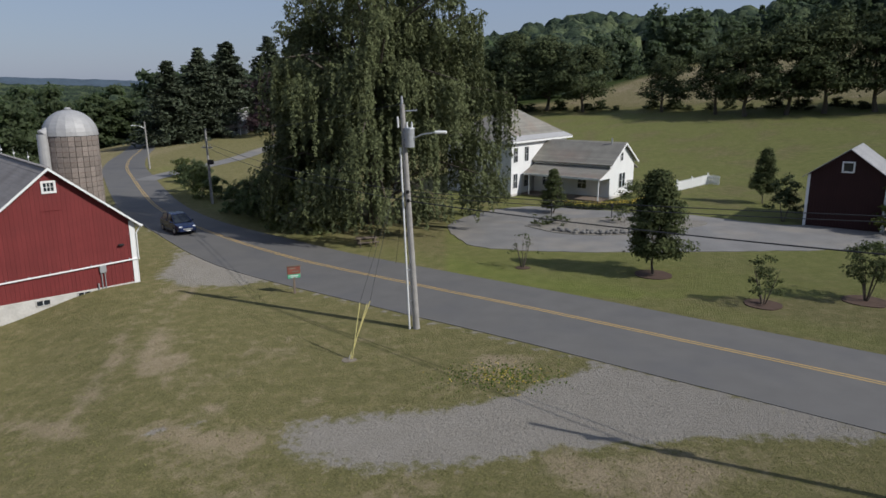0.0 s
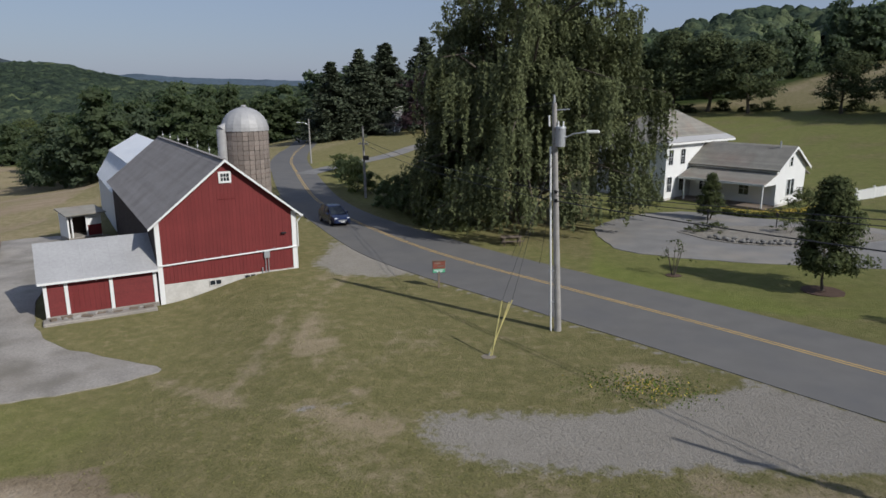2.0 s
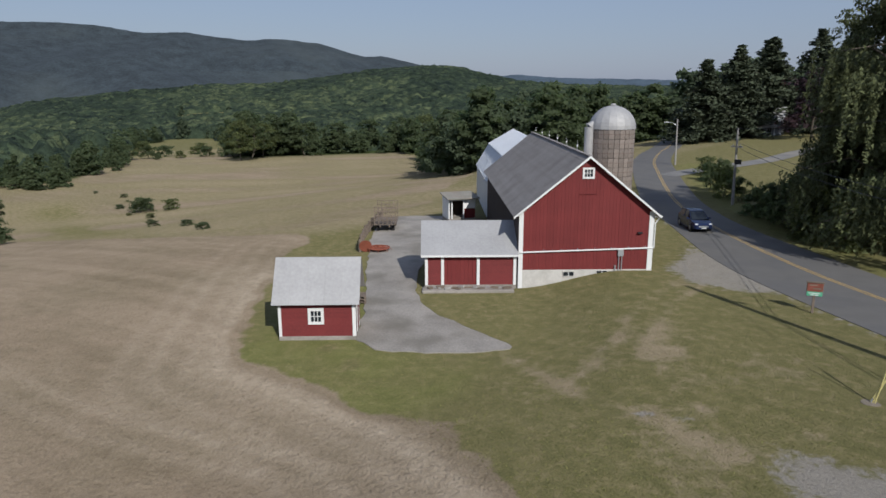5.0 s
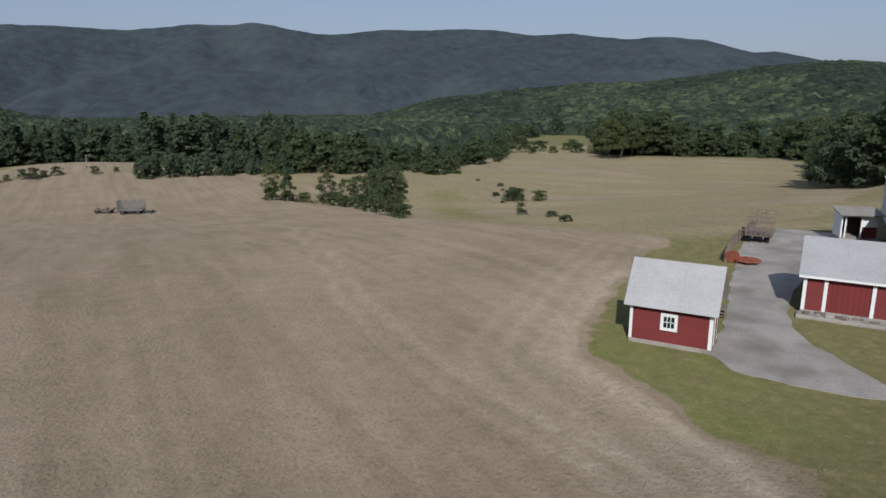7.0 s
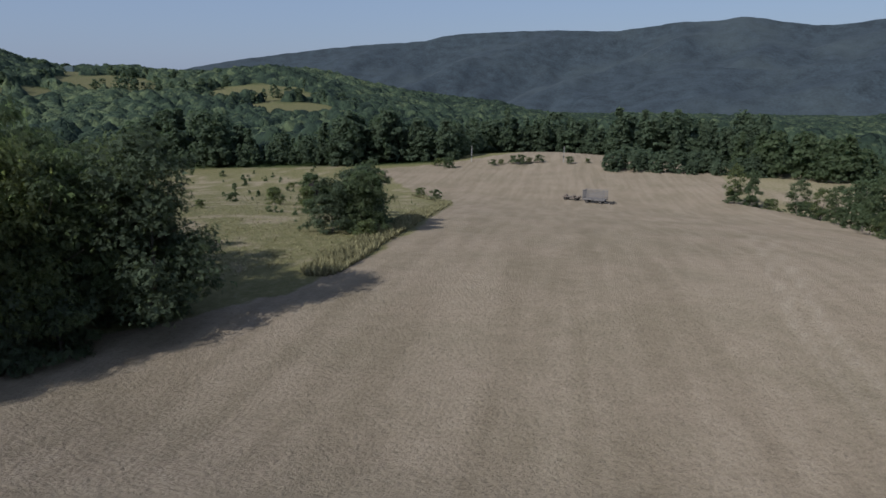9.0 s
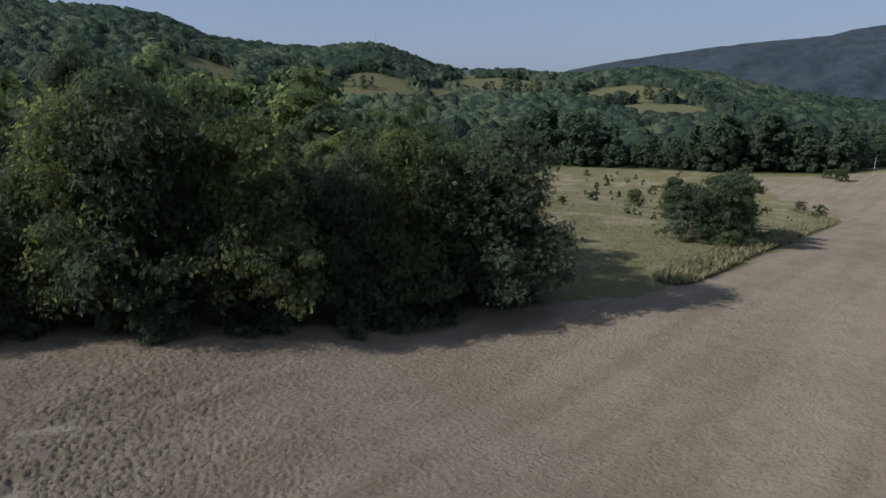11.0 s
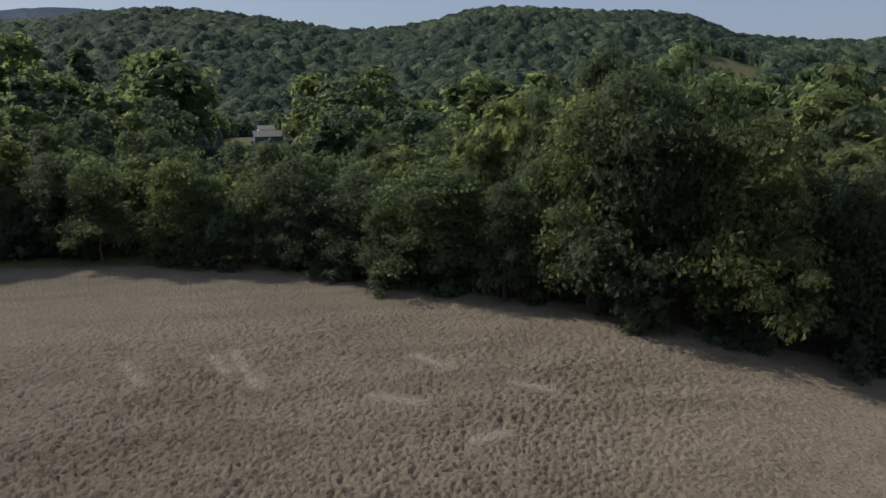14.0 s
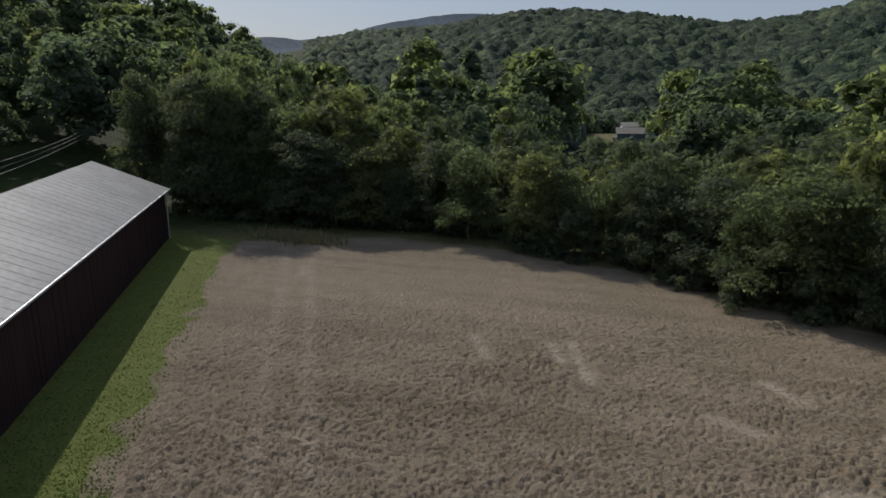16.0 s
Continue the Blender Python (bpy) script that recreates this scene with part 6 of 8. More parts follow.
    part("bay_roof", course_roof((u1 + 2.9, -9.7, 2.95), (u1 + 2.9, -4.2, 2.95), (u1 + 0.05, -9.7, 4.2), (u1 + 0.05, -4.2, 4.2), 0.4, 0.08, 16), roofm, ob)
    window(ob, at(u1 + 1.2, -9.2, 1.2), 0.6, 1.3, 1, 2, 0.08, M_WHITE, M_WHITE)
    part("chimney_pipe", rod((um - 0.4, -9.0, wr - 0.4), (um - 0.4, -9.0, wr + 0.45), 0.09), M_STEEL, ob)
    return ob


white_house()


def tall_barn():
    ob = thing("tall_barn", "dark red tall barn with white corners and metal roof", "barn", at(34.3, 63.2, 0, -37.0))
    # one even, very dark red for all four walls
    M_DARKRED = mat("tall_barn_dark_red", (0.034, 0.013, 0.012), 0.8, 0.25, 0.8, 8, 0.2)
    W, L, ze, zr = 6.5, 8.5, 4.9, 7.3
    mid = W / 2
    top = lambda x: zr - abs(x - mid) * (zr - ze) / mid - 0.06
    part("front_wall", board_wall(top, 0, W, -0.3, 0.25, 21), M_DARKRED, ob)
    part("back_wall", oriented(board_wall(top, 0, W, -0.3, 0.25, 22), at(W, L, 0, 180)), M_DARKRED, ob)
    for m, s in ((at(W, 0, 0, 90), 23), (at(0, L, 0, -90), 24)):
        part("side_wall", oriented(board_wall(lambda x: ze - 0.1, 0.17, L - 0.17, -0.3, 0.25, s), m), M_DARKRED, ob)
    for xe in (-0.4, W + 0.4):
        z0 = ze - 0.4 * (zr - ze) / mid
        part("roof_slope", seam_roof((xe, -0.35, z0), (xe, L + 0.3, z0), (mid, -0.35, zr + 0.02), (mid, L + 0.3, zr + 0.02), 0.8), M_METAL, ob, "pale metal sheet")
    for x in (0.0, W - 0.24):
        part("corner_trim", bx(x, x + 0.24, -0.05, -0.015, -0.3, ze - 0.05), M_WHITE, ob)
    part("corner_trim", bx(W + 0.015, W + 0.05, 0, 0.24, -0.3, ze - 0.1), M_WHITE, ob)
    window(ob, at(mid - 0.05, 0, 5.3), 0.75, 0.75, 1, 1, 0.14)
    return ob


tall_barn()


def long_building():
    ob = thing("machine_shed", "long dark red machine shed with grey metal roof", "farm building", at(46.9, -36.0, 0, 132.5))
    W, L, ze, zr = 10.6, 40.0, 4.25, 6.5
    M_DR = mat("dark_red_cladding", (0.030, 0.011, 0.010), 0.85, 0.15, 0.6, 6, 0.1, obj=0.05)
    M_RF = mat("brushed_roof_metal", (0.19, 0.19, 0.187), 0.58, 0.3, 0.35, 4, 0.05, metal=0.25, obj=0.06)
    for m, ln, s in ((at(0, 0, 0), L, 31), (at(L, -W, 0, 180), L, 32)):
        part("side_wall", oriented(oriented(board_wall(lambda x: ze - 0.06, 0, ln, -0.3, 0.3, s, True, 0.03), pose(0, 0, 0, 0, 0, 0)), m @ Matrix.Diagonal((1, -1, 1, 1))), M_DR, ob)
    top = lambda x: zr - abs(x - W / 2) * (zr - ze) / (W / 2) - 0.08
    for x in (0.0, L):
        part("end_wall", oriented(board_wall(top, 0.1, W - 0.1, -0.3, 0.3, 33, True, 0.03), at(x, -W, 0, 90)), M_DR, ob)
    for ye in (0.35, -W - 0.35):
        z0 = ze - 0.35 * (zr - ze) / (W / 2)
        part("roof_slope", seam_roof((-0.35, ye, z0), (L + 0.3, ye, z0), (-0.35, -W / 2, zr), (L + 0.3, -W / 2, zr), 0.95, 0.04, 0.010), M_RF, ob, "grey metal sheet")
    part("gutter", rod((-0.45, 0.4, ze - 0.2), (L, 0.4, ze - 0.2), 0.06), M_STEEL, ob)
    part("downpipe", rod((-0.12, 0.1, -0.1), (-0.12, 0.1, ze - 0.15), 0.05), M_STEEL, ob, "grey corner downpipe")
    return ob


long_building()


def far_house():
    ob = thing("far_house", "small grey house under dark trees up the lane", "house", at(-57, 168, hz(-53, 166) - 0.2, 10))
    part("wall", bx(0, 9, 0, 7, -1, 4.0), mat("grey_siding", (0.22, 0.23, 0.24), 0.8, 0.1), ob)
    for ye in (-0.5, 7.5):
        part("roof_slope", course_roof((-0.4, ye, 3.8), (9.4, ye, 3.8), (-0.4, 3.5, 7.0), (9.4, 3.5, 7.0), 0.6), mat("pale_roof", (0.40, 0.40, 0.40), 0.7, 0.1), ob)
    part("porch", bx(1.5, 8, -2.5, -0.05, -1, 0.5), M_WOOD, ob)
    part("porch_roof", course_roof((1.3, -2.9, 2.4), (8.2, -2.9, 2.4), (1.3, -0.02, 3.4), (8.2, -0.02, 3.4), 0.6), M_SHINGLE, ob)
    for x in (1.6, 4.6, 7.7):
        part("post", bx(x, x + 0.2, -2.6, -2.4, 0.5, 2.4), M_WHITE, ob)
    for x in (3, 6.5):
        window(ob, at(x, 0, 1.2), 0.9, 1.4)
    return ob


far_house()


# ---------------------------------------------------------------- roadside
def bent(points, r, seg=7):
    """A rod through several points, in one piece."""
    bm = bmesh.new()
    p = [Vector(q) for q in points]
    rings = []
    for i, q in enumerate(p):
        turn = (p[min(i + 1, len(p) - 1)] - p[max(i - 1, 0)]).to_track_quat("Z", "Y")
        rings.append([bm.verts.new(q + turn @ Vector((r * math.cos(2 * math.pi * k / seg), r * math.sin(2 * math.pi * k / seg), 0))) for k in range(seg)])
    for a, b in zip(rings[:-1], rings[1:]):
        for k in range(seg):
            bm.faces.new((a[k], a[(k + 1) % seg], b[(k + 1) % seg], b[k]))
    bm.faces.new(rings[0][::-1]); bm.faces.new(rings[-1])
    return bm


def cable(name, p, q, sag, r, label, parent=None):
    p, q = Vector(p), Vector(q)
    n = 24
    pts = [p.lerp(q, i / n) - Vector((0, 0, 4 * sag * (i / n) * (1 - i / n))) for i in range(n + 1)]
    return tagged(new(name, finish(bent(pts, r, 5), name, M_WIRE)), label, "cable")


def utility_pole():
    ob = thing("utility_pole", "grey wooden utility pole with transformer and street lamp", "utility pole", at(-1.36, 34.65, 0))
    top = Vector((-0.62, 0.05, 11.85))
    part("shaft", rod((0, 0, -0.4), top, 0.19, 0.12, 16), M_POLE, ob)
    f = lambda z: top * (z / 11.85)
    t = f(10.2) + Vector((0.28, -0.12, 0))
    bm = bmesh.new()
    cyl(bm, t - Vector((0, 0, 0.48)), t + Vector((0, 0, 0.42)), 0.25, 0.25, 18)
    cyl(bm, t + Vector((0, 0, 0.42)), t + Vector((0, 0, 0.50)), 0.28, 0.26, 18)
    tr = part("transformer", bm, M_STEEL, ob, "grey transformer can")
    for dx in (-0.12, 0.12):
        part("bushing", rod(t + Vector((dx, 0, 0.48)), t + Vector((dx, 0, 0.78)), 0.05, 0.03, 8), M_WHITE, tr)
    part("bracket", bx(t.x - 0.3, t.x - 0.05, t.y - 0.05, t.y + 0.1, t.z - 0.3, t.z + 0.3), M_STEEL, ob)
    part("cutout", rod(f(10.9) + Vector((-0.25, -0.05, -0.2)), f(10.9) + Vector((-0.28, -0.05, 0.35)), 0.05), M_WHITE, ob)
    part("pin_insulator", rod(f(11.8), f(11.8) + Vector((-0.02, 0, 0.45)), 0.07, 0.05, 8), M_STEEL, ob)
    part("side_arm", rod(f(11.5), f(11.5) + Vector((0.75, -0.05, 0.04)), 0.035), M_STEEL, ob)
    arm = [f(9.75), f(9.75) + Vector((0.35, -0.2, 0.35)), f(9.75) + Vector((0.9, -0.35, 0.62)), f(9.75) + Vector((1.6, -0.45, 0.72))]
    part("lamp_arm", bent(arm, 0.035), M_STEEL, ob)
    bm = bmesh.new()
    box(bm, arm[-1].x - 0.1, arm[-1].x + 0.55, arm[-1].y - 0.13, arm[-1].y + 0.13, arm[-1].z - 0.07, arm[-1].z + 0.09, 0.05)
    part("lamp_head", bm, M_WHITE, ob, "pale street-lamp head")
    part("conduit", rod((-0.38, -0.1, -0.1), f(9.7) + Vector((-0.22, -0.1, 0)), 0.05, 0.05, 8), M_WHITE, ob, "white plastic riser pipe")
    for z in (1.6, 3.3):
        part("standoff", bx(f(z).x - 0.42, f(z).x - 0.05, -0.12, -0.04, z - 0.03, z + 0.03), M_STEEL, ob)
    for z in (7.45, 7.0):
        part("cable_clamp", bx(f(z).x - 0.08, f(z).x + 0.08, -0.25, -0.12, z - 0.08, z + 0.08), M_BLACK, ob)
    return ob


utility_pole()
cable("wire", (-1.72, 34.5, 7.46), (18.2, 16.9, 9.1), 0.12, 0.018, "thin overhead cable along the road")
cable("wire", (-1.72, 34.5, 7.24), (18.2, 16.9, 8.95), 0.15, 0.018, "thin overhead cable along the road")
cable("wire", (-1.72, 34.5, 6.98), (18.2, 16.9, 7.75), 0.2, 0.028, "thick black overhead cable along the road")
cable("wire", (-1.72, 34.5, 7.46), (-26.4, 76.2, 7.0), 0.5, 0.02, "overhead cable to the next pole")
cable("wire", (-1.72, 34.5, 7.0), (-26.4, 76.2, 6.5), 0.6, 0.02, "overhead cable to the next pole")
cable("wire", (-1.9, 34.6, 11.9), (-26.4, 76.2, 8.4), 0.5, 0.012, "thin overhead line to the next pole")
cable("guy_wire", (-2.0, 34.7, 10.0), (-5.6, 50.0, 0.1), 0.05, 0.012, "steel guy wire to the far verge")
cable("guy_wire", (-1.8, 34.7, 8.6), (-3.4, 48.5, 0.1), 0.05, 0.012, "steel guy wire to the far verge")


def side_pole(x, y, h, name, label, lamp=False):
    ob = thing(name, label, "utility pole", at(x, y, hz(x, y)))
    part("shaft", rod((0, 0, -0.4), (-0.15, 0, h), 0.16, 0.1, 12), M_POLE, ob)
    if lamp:
        part("lamp_arm", bent([Vector((-0.12, 0, h - 1.1)), Vector((-0.8, -0.3, h - 0.6)), Vector((-1.5, -0.5, h - 0.55))], 0.04), M_STEEL, ob)
        part("lamp_head", bx(-2.1, -1.4, -0.65, -0.4, h - 0.62, h - 0.48, 0.04), M_WHITE, ob)
    else:
        part("side_arm", bx(-0.75, 0.5, -0.06, 0.06, h - 2.1, h - 1.96), M_POLE, ob)
        for dx in (-0.5, 0.25):
            part("insulator", rod((dx, 0, h - 1.96), (dx, 0, h - 1.75), 0.04, 0.03, 6), M_STEEL, ob)
        part("junction_box", bx(-0.15, 0.5, -0.2, 0.1, h - 3.9, h - 3.4), M_BLACK, ob)
    return ob


side_pole(-26.1, 76.3, 8.4, "utility_pole", "dark wooden utility pole among roadside bushes")
side_pole(-46.5, 108.1, 7.4, "street_lamp", "pale pole with a street lamp by the bend", True)
side_pole(28, -8.3, 9.4, "utility_pole", "wooden utility pole beyond the machine shed")
for dz, k in ((0.0, 0.0), (-0.35, 0.3), (-0.75, 0.2)):
    cable("wire", (28 - k, -8.2, 8.3 + dz), (84, -54.1, 7.4 + dz), 0.6, 0.022, "overhead cable running into the trees")
side_pole(18.2, 16.9, 11.8, "utility_pole", "wooden utility pole at the gravel pull-off")
YELLOW_TUBE = mat("yellow_plastic", (0.56, 0.49, 0.20), 0.5, 0.1, 3, 30)
guard = thing("guy_guard", "yellow plastic guy-wire guards leaning from an anchor", "guy guard", at(-4.46, 30.35, 0))
for i, (dx, dy, dz) in enumerate(((1.0, 0.75, 2.66), (0.86, 0.7, 2.55), (0.55, 0.45, 2.68))):
    part("guard_tube", rod((0.08 * i, 0, 0.02), (dx, dy, dz), 0.026), YELLOW_TUBE, guard)
part("anchor", rod((-0.02, -0.05, -0.2), (0.06, 0.02, 0.2), 0.025), M_STEEL, guard)
for i, q in enumerate(((1.0, 0.75, 2.66), (0.55, 0.45, 2.68))):
    part("strand", rod(q, (2.65, 4.3, 10.4 - i), 0.009, 0.009, 5), M_WIRE, guard)
sheet("anchor_soil", ((-4.75, 30.1), (-4.55, 29.9), (-4.2, 30.0), (-4.1, 30.3), (-4.4, 30.5), (-4.7, 30.4)), 0.02, M_SOIL, "bare stony soil around the anchor", "soil", 0.15, 0.4, 0.1)


def farm_sign():
    ob = thing("roadside_sign", "small faded red and green farm sign on a post", "sign", at(-9.33, 41.2, 0, 24))
    RED, GREEN = mat("sign_red", (0.20, 0.065, 0.045), 0.7, 0.35, 5, 30), mat("sign_green", (0.10, 0.36, 0.22), 0.6, 0.15, 5, 30)
    part("post", bx(-0.06, 0.06, -0.06, 0.06, -0.3, 1.1), M_WOOD, ob)
    part("board", bx(-0.42, 0.42, -0.04, 0.04, 1.0, 1.78, 0.015), M_WOOD, ob)
    part("upper_panel", bx(-0.40, 0.40, -0.055, -0.042, 1.28, 1.76), RED, ob, "faded red painted panel")
    part("lower_panel", bx(-0.40, 0.40, -0.055, -0.042, 1.02, 1.27), GREEN, ob, "pale green painted panel")
    for x0, x1, z in ((-0.3, 0.1, 1.62), (-0.1, 0.32, 1.42)):
        part("bar", bx(x0, x1, -0.060, -0.056, z, z + 0.07), M_WOOD, ob)
    for x0, x1, z in ((-0.3, 0.28, 1.16), (-0.2, 0.2, 1.06)):
        part("bar", bx(x0, x1, -0.060, -0.056, z, z + 0.045), M_WHITE, ob)
    part("roof_strip", bx(-0.45, 0.45, -0.1, 0.1, 1.79, 1.83), M_WOOD, ob)
    return ob


farm_sign()


def loft(sections, material_caps=True):
    """A skin through cross-sections of equal length."""
    bm = bmesh.new()
    rows = [[bm.verts.new(p) for p in s] for s in sections]
    n = len(rows[0])
    for a, b in zip(rows[:-1], rows[1:]):
        for i in range(n):
            bm.faces.new((a[i], a[(i + 1) % n], b[(i + 1) % n], b[i]))
    bm.faces.new(rows[0][::-1]); bm.faces.new(rows[-1])
    return bm


def car():
    ob = thing("car", "dark blue compact family car on the shaded road", "car", at(-24.0, 60.6, 0.07, -48))
    BLUE = mat("car_paint", (0.010, 0.020, 0.065), 0.25, 0.05, 2, 20, 0, spec=0.6)
    RIM, LAMP = mat("alloy", (0.4, 0.4, 0.42), 0.35, 0.1, 4, 30, 0, 0.8), mat("lamp_glass", (0.75, 0.77, 0.8), 0.15, 0.05)
    # sections along x (front at +x): x, half width, sill, shoulder height
    st = ((-2.2, 0.72, 0.42, 0.95), (-2.1, 0.84, 0.32, 1.02), (-1.3, 0.91, 0.24, 1.04), (0, 0.92, 0.22, 1.02), (0.9, 0.91, 0.24, 1.00), (1.5, 0.88, 0.26, 0.92), (2.05, 0.80, 0.32, 0.80), (2.22, 0.66, 0.40, 0.66))
    part("body", loft([[(x, -w, z0), (x, -w * 1.0, (z0 + z1) / 2), (x, -w * 0.95, z1), (x, w * 0.95, z1), (x, w, (z0 + z1) / 2), (x, w, z0)] for x, w, z0, z1 in st]), BLUE, ob)
    cab = ((-2.05, 0.70, 0.62, 1.00, 1.10), (-1.75, 0.78, 0.58, 1.02, 1.58), (-0.6, 0.82, 0.62, 1.02, 1.68), (0.25, 0.82, 0.62, 1.01, 1.62), (1.15, 0.80, 0.70, 0.98, 1.03))
    part("cabin_glass", loft([[(x, -w, z0), (x, -wt, z1), (x, wt, z1), (x, w, z0)] for x, w, wt, z0, z1 in cab]), M_GLASS, ob)
    part("roof", loft([[(x, -wt - 0.02, z), (x, -wt, z + 0.04), (x, wt, z + 0.04), (x, wt + 0.02, z)] for x, wt, z in ((-1.78, 0.58, 1.55), (-0.6, 0.63, 1.65), (0.15, 0.62, 1.62), (0.3, 0.60, 1.57))]), BLUE, ob)
    for s in (-1, 1):
        for p, q in (((-1.95, 0.70, 1.05), (-1.72, 0.60, 1.58)), ((-0.55, 0.835, 1.02), (-0.55, 0.64, 1.66)), ((1.15, 0.80, 1.0), (0.25, 0.63, 1.6))):
            part("pillar", rod((p[0], s * p[1], p[2]), (q[0], s * q[1], q[2]), 0.035, None, 6), BLUE, ob)
        part("mirror", bx(0.75, 0.95, s * 0.98 - 0.1, s * 0.98 + 0.1, 1.0, 1.14, 0.03), BLUE, ob)
        part("headlight", bx(2.0, 2.16, s * 0.62 - 0.13, s * 0.62 + 0.13, 0.68, 0.79, 0.03), LAMP, ob)
        part("tail_light", bx(-2.2, -2.08, s * 0.68 - 0.09, s * 0.68 + 0.09, 0.8, 1.05, 0.02), mat("tail_red", (0.3, 0.02, 0.02), 0.3, 0.05), ob)
        for x in (-1.35, 1.35):
            y = s * 0.82
            tyre = part("wheel", rod((x, y - 0.11, 0.33), (x, y + 0.11, 0.33), 0.33, None, 20), M_BLACK, ob)
            part("rim", rod((x, y + s * 0.10, 0.33), (x, y + s * 0.125, 0.33), 0.21, 0.19, 14), RIM, tyre)
    part("grille", bx(2.17, 2.25, -0.42, 0.42, 0.46, 0.60, 0.02), M_STEEL, ob)
    part("bumper", bx(2.06, 2.24, -0.70, 0.70, 0.30, 0.42, 0.04), BLUE, ob)
    part("number_plate", bx(2.25, 2.262, -0.2, 0.2, 0.36, 0.46), M_WHITE, ob)
    return ob


car()


# ---------------------------------------------------------------- farm gear
def wheel_pair(ob, x, ys, r):
    for y in ys:
        w = part("wheel", rod((x, y - 0.1, r), (x, y + 0.1, r), r, None, 16), M_BLACK, ob)
        part("hub", rod((x, y - 0.11, r), (x, y + 0.11, r), r * 0.35, None, 10), M_WOOD, w)


def forage_wagon():
    ob = thing("forage_wagon", "grey slat-sided forage wagon in the hay field", "wagon", at(-158, -20, hz(-158, -20), 78))
    GREY = mat("grey_slats", (0.165, 0.150, 0.140), 0.8, 0.2, 1, 12, 0.1, obj=0.15)
    wheel_pair(ob, -1.6, (-0.95, 0.95), 0.45); wheel_pair(ob, 1.6, (-0.95, 0.95), 0.45)
    part("chassis", bx(-2.5, 2.5, -0.6, 0.6, 0.55, 0.8), M_BLACK, ob)
    part("bed", bx(-2.6, 2.6, -1.2, 1.2, 0.8, 0.92), GREY, ob)
    for y in (-1.2, 1.14):
        for i in range(6):
            part("slat", bx(-2.6, 2.6, y, y + 0.06, 0.98 + 0.32 * i, 1.16 + 0.32 * i), GREY, ob)
        for x in (-2.6, -1.3, 0, 1.3, 2.5):
            part("stake", bx(x, x + 0.1, y - 0.07 if y < 0 else y + 0.07, y if y < 0 else y + 0.13, 0.8, 2.95), GREY, ob)
    part("head_board", bx(-2.62, -2.56, -1.15, 1.15, 0.92, 2.9), GREY, ob)
    part("top_rail", bx(-2.6, 2.6, -1.24, -1.1, 2.95, 3.05), GREY, ob)
    part("top_rail", bx(-2.6, 2.6, 1.1, 1.24, 2.95, 3.05), GREY, ob)
    part("tongue", rod((2.5, 0, 0.6), (5.2, 0, 0.4), 0.07), M_BLACK, ob)
    wheel_pair(ob, 4.2, (-0.6, 0.6), 0.35)
    return ob


def hay_wagon(x, y, turn, label, racks=True, scale=1.0):
    ob = thing("hay_wagon", label, "wagon", at(x, y, hz(x, y) + 0.05, turn) @ Matrix.Scale(scale, 4))
    wheel_pair(ob, -1.4, (-0.8, 0.8), 0.38); wheel_pair(ob, 1.4, (-0.8, 0.8), 0.38)
    for yy in (-0.5, 0.4):
        part("beam", bx(-2.2, 2.2, yy, yy + 0.12, 0.5, 0.72), M_WOOD, ob)
    for i in range(10):
        part("plank", bx(-2.2 + 0.44 * i, -1.79 + 0.44 * i, -1.15, 1.15, 0.72, 0.79), M_WOOD, ob)
    if racks:
        for xx in (-2.2, 2.12):
            for i in range(6):
                part("rack_stake", bx(xx, xx + 0.07, -1.1 + 0.42 * i, -1.04 + 0.42 * i, 0.79, 2.55), M_WOOD, ob)
            for z in (1.2, 1.65, 2.1, 2.48):
                part("rack_rail", bx(xx - 0.03, xx, -1.12, 1.12, z, z + 0.07), M_WOOD, ob)
    else:
        for xx in (-1.9, 0.2, 1.7):
            part("load", bx(xx, xx + 0.7, -0.5, 0.5, 0.8, 1.25, 0.1), M_WOOD, ob)
    return ob


forage_wagon()
hay_wagon(-162, -26, 75, "low flat hay wagon standing in the field", False, 0.95)
hay_wagon(-50.6, 47.0, 133, "old timber hay rack wagon on the concrete yard", True, 1.0)
RUST = mat("rust_red", (0.24, 0.075, 0.045), 0.8, 0.25, 3, 20, 0.2)
disc = thing("hay_tedder", "rust-red round hay tedder lying in the yard", "farm machine", at(-43.0, 38.9, hz(-43, 38.9) + 0.06))
bm = bmesh.new()
for q in range(24):
    a, b = 2 * math.pi * q / 24, 2 * math.pi * (q + 1) / 24
    cyl(bm, (0.95 * math.cos(a), 0.95 * math.sin(a), 0.28), (0.95 * math.cos(b), 0.95 * math.sin(b), 0.28), 0.05, 0.05, 6)
part("rim", bm, RUST, disc)
for q in range(8):
    a = 2 * math.pi * q / 8
    part("spoke", rod((0, 0, 0.32), (0.95 * math.cos(a), 0.95 * math.sin(a), 0.28), 0.035), RUST, disc)
    part("tine", rod((0.95 * math.cos(a), 0.95 * math.sin(a), 0.28), (1.15 * math.cos(a), 1.15 * math.sin(a), 0.05), 0.02), RUST, disc)
part("hub", rod((0, 0, 0.0), (0, 0, 0.5), 0.14), RUST, disc)
part("plate", rod((0, 0, 0.24), (0, 0, 0.27), 0.8, None, 20), RUST, disc)
pallet = thing("pallet", "grey timber pallets stacked beside the shed", "pallet", at(-33.2, 27.9, hz(-33.2, 27.9) + 0.02, 48))
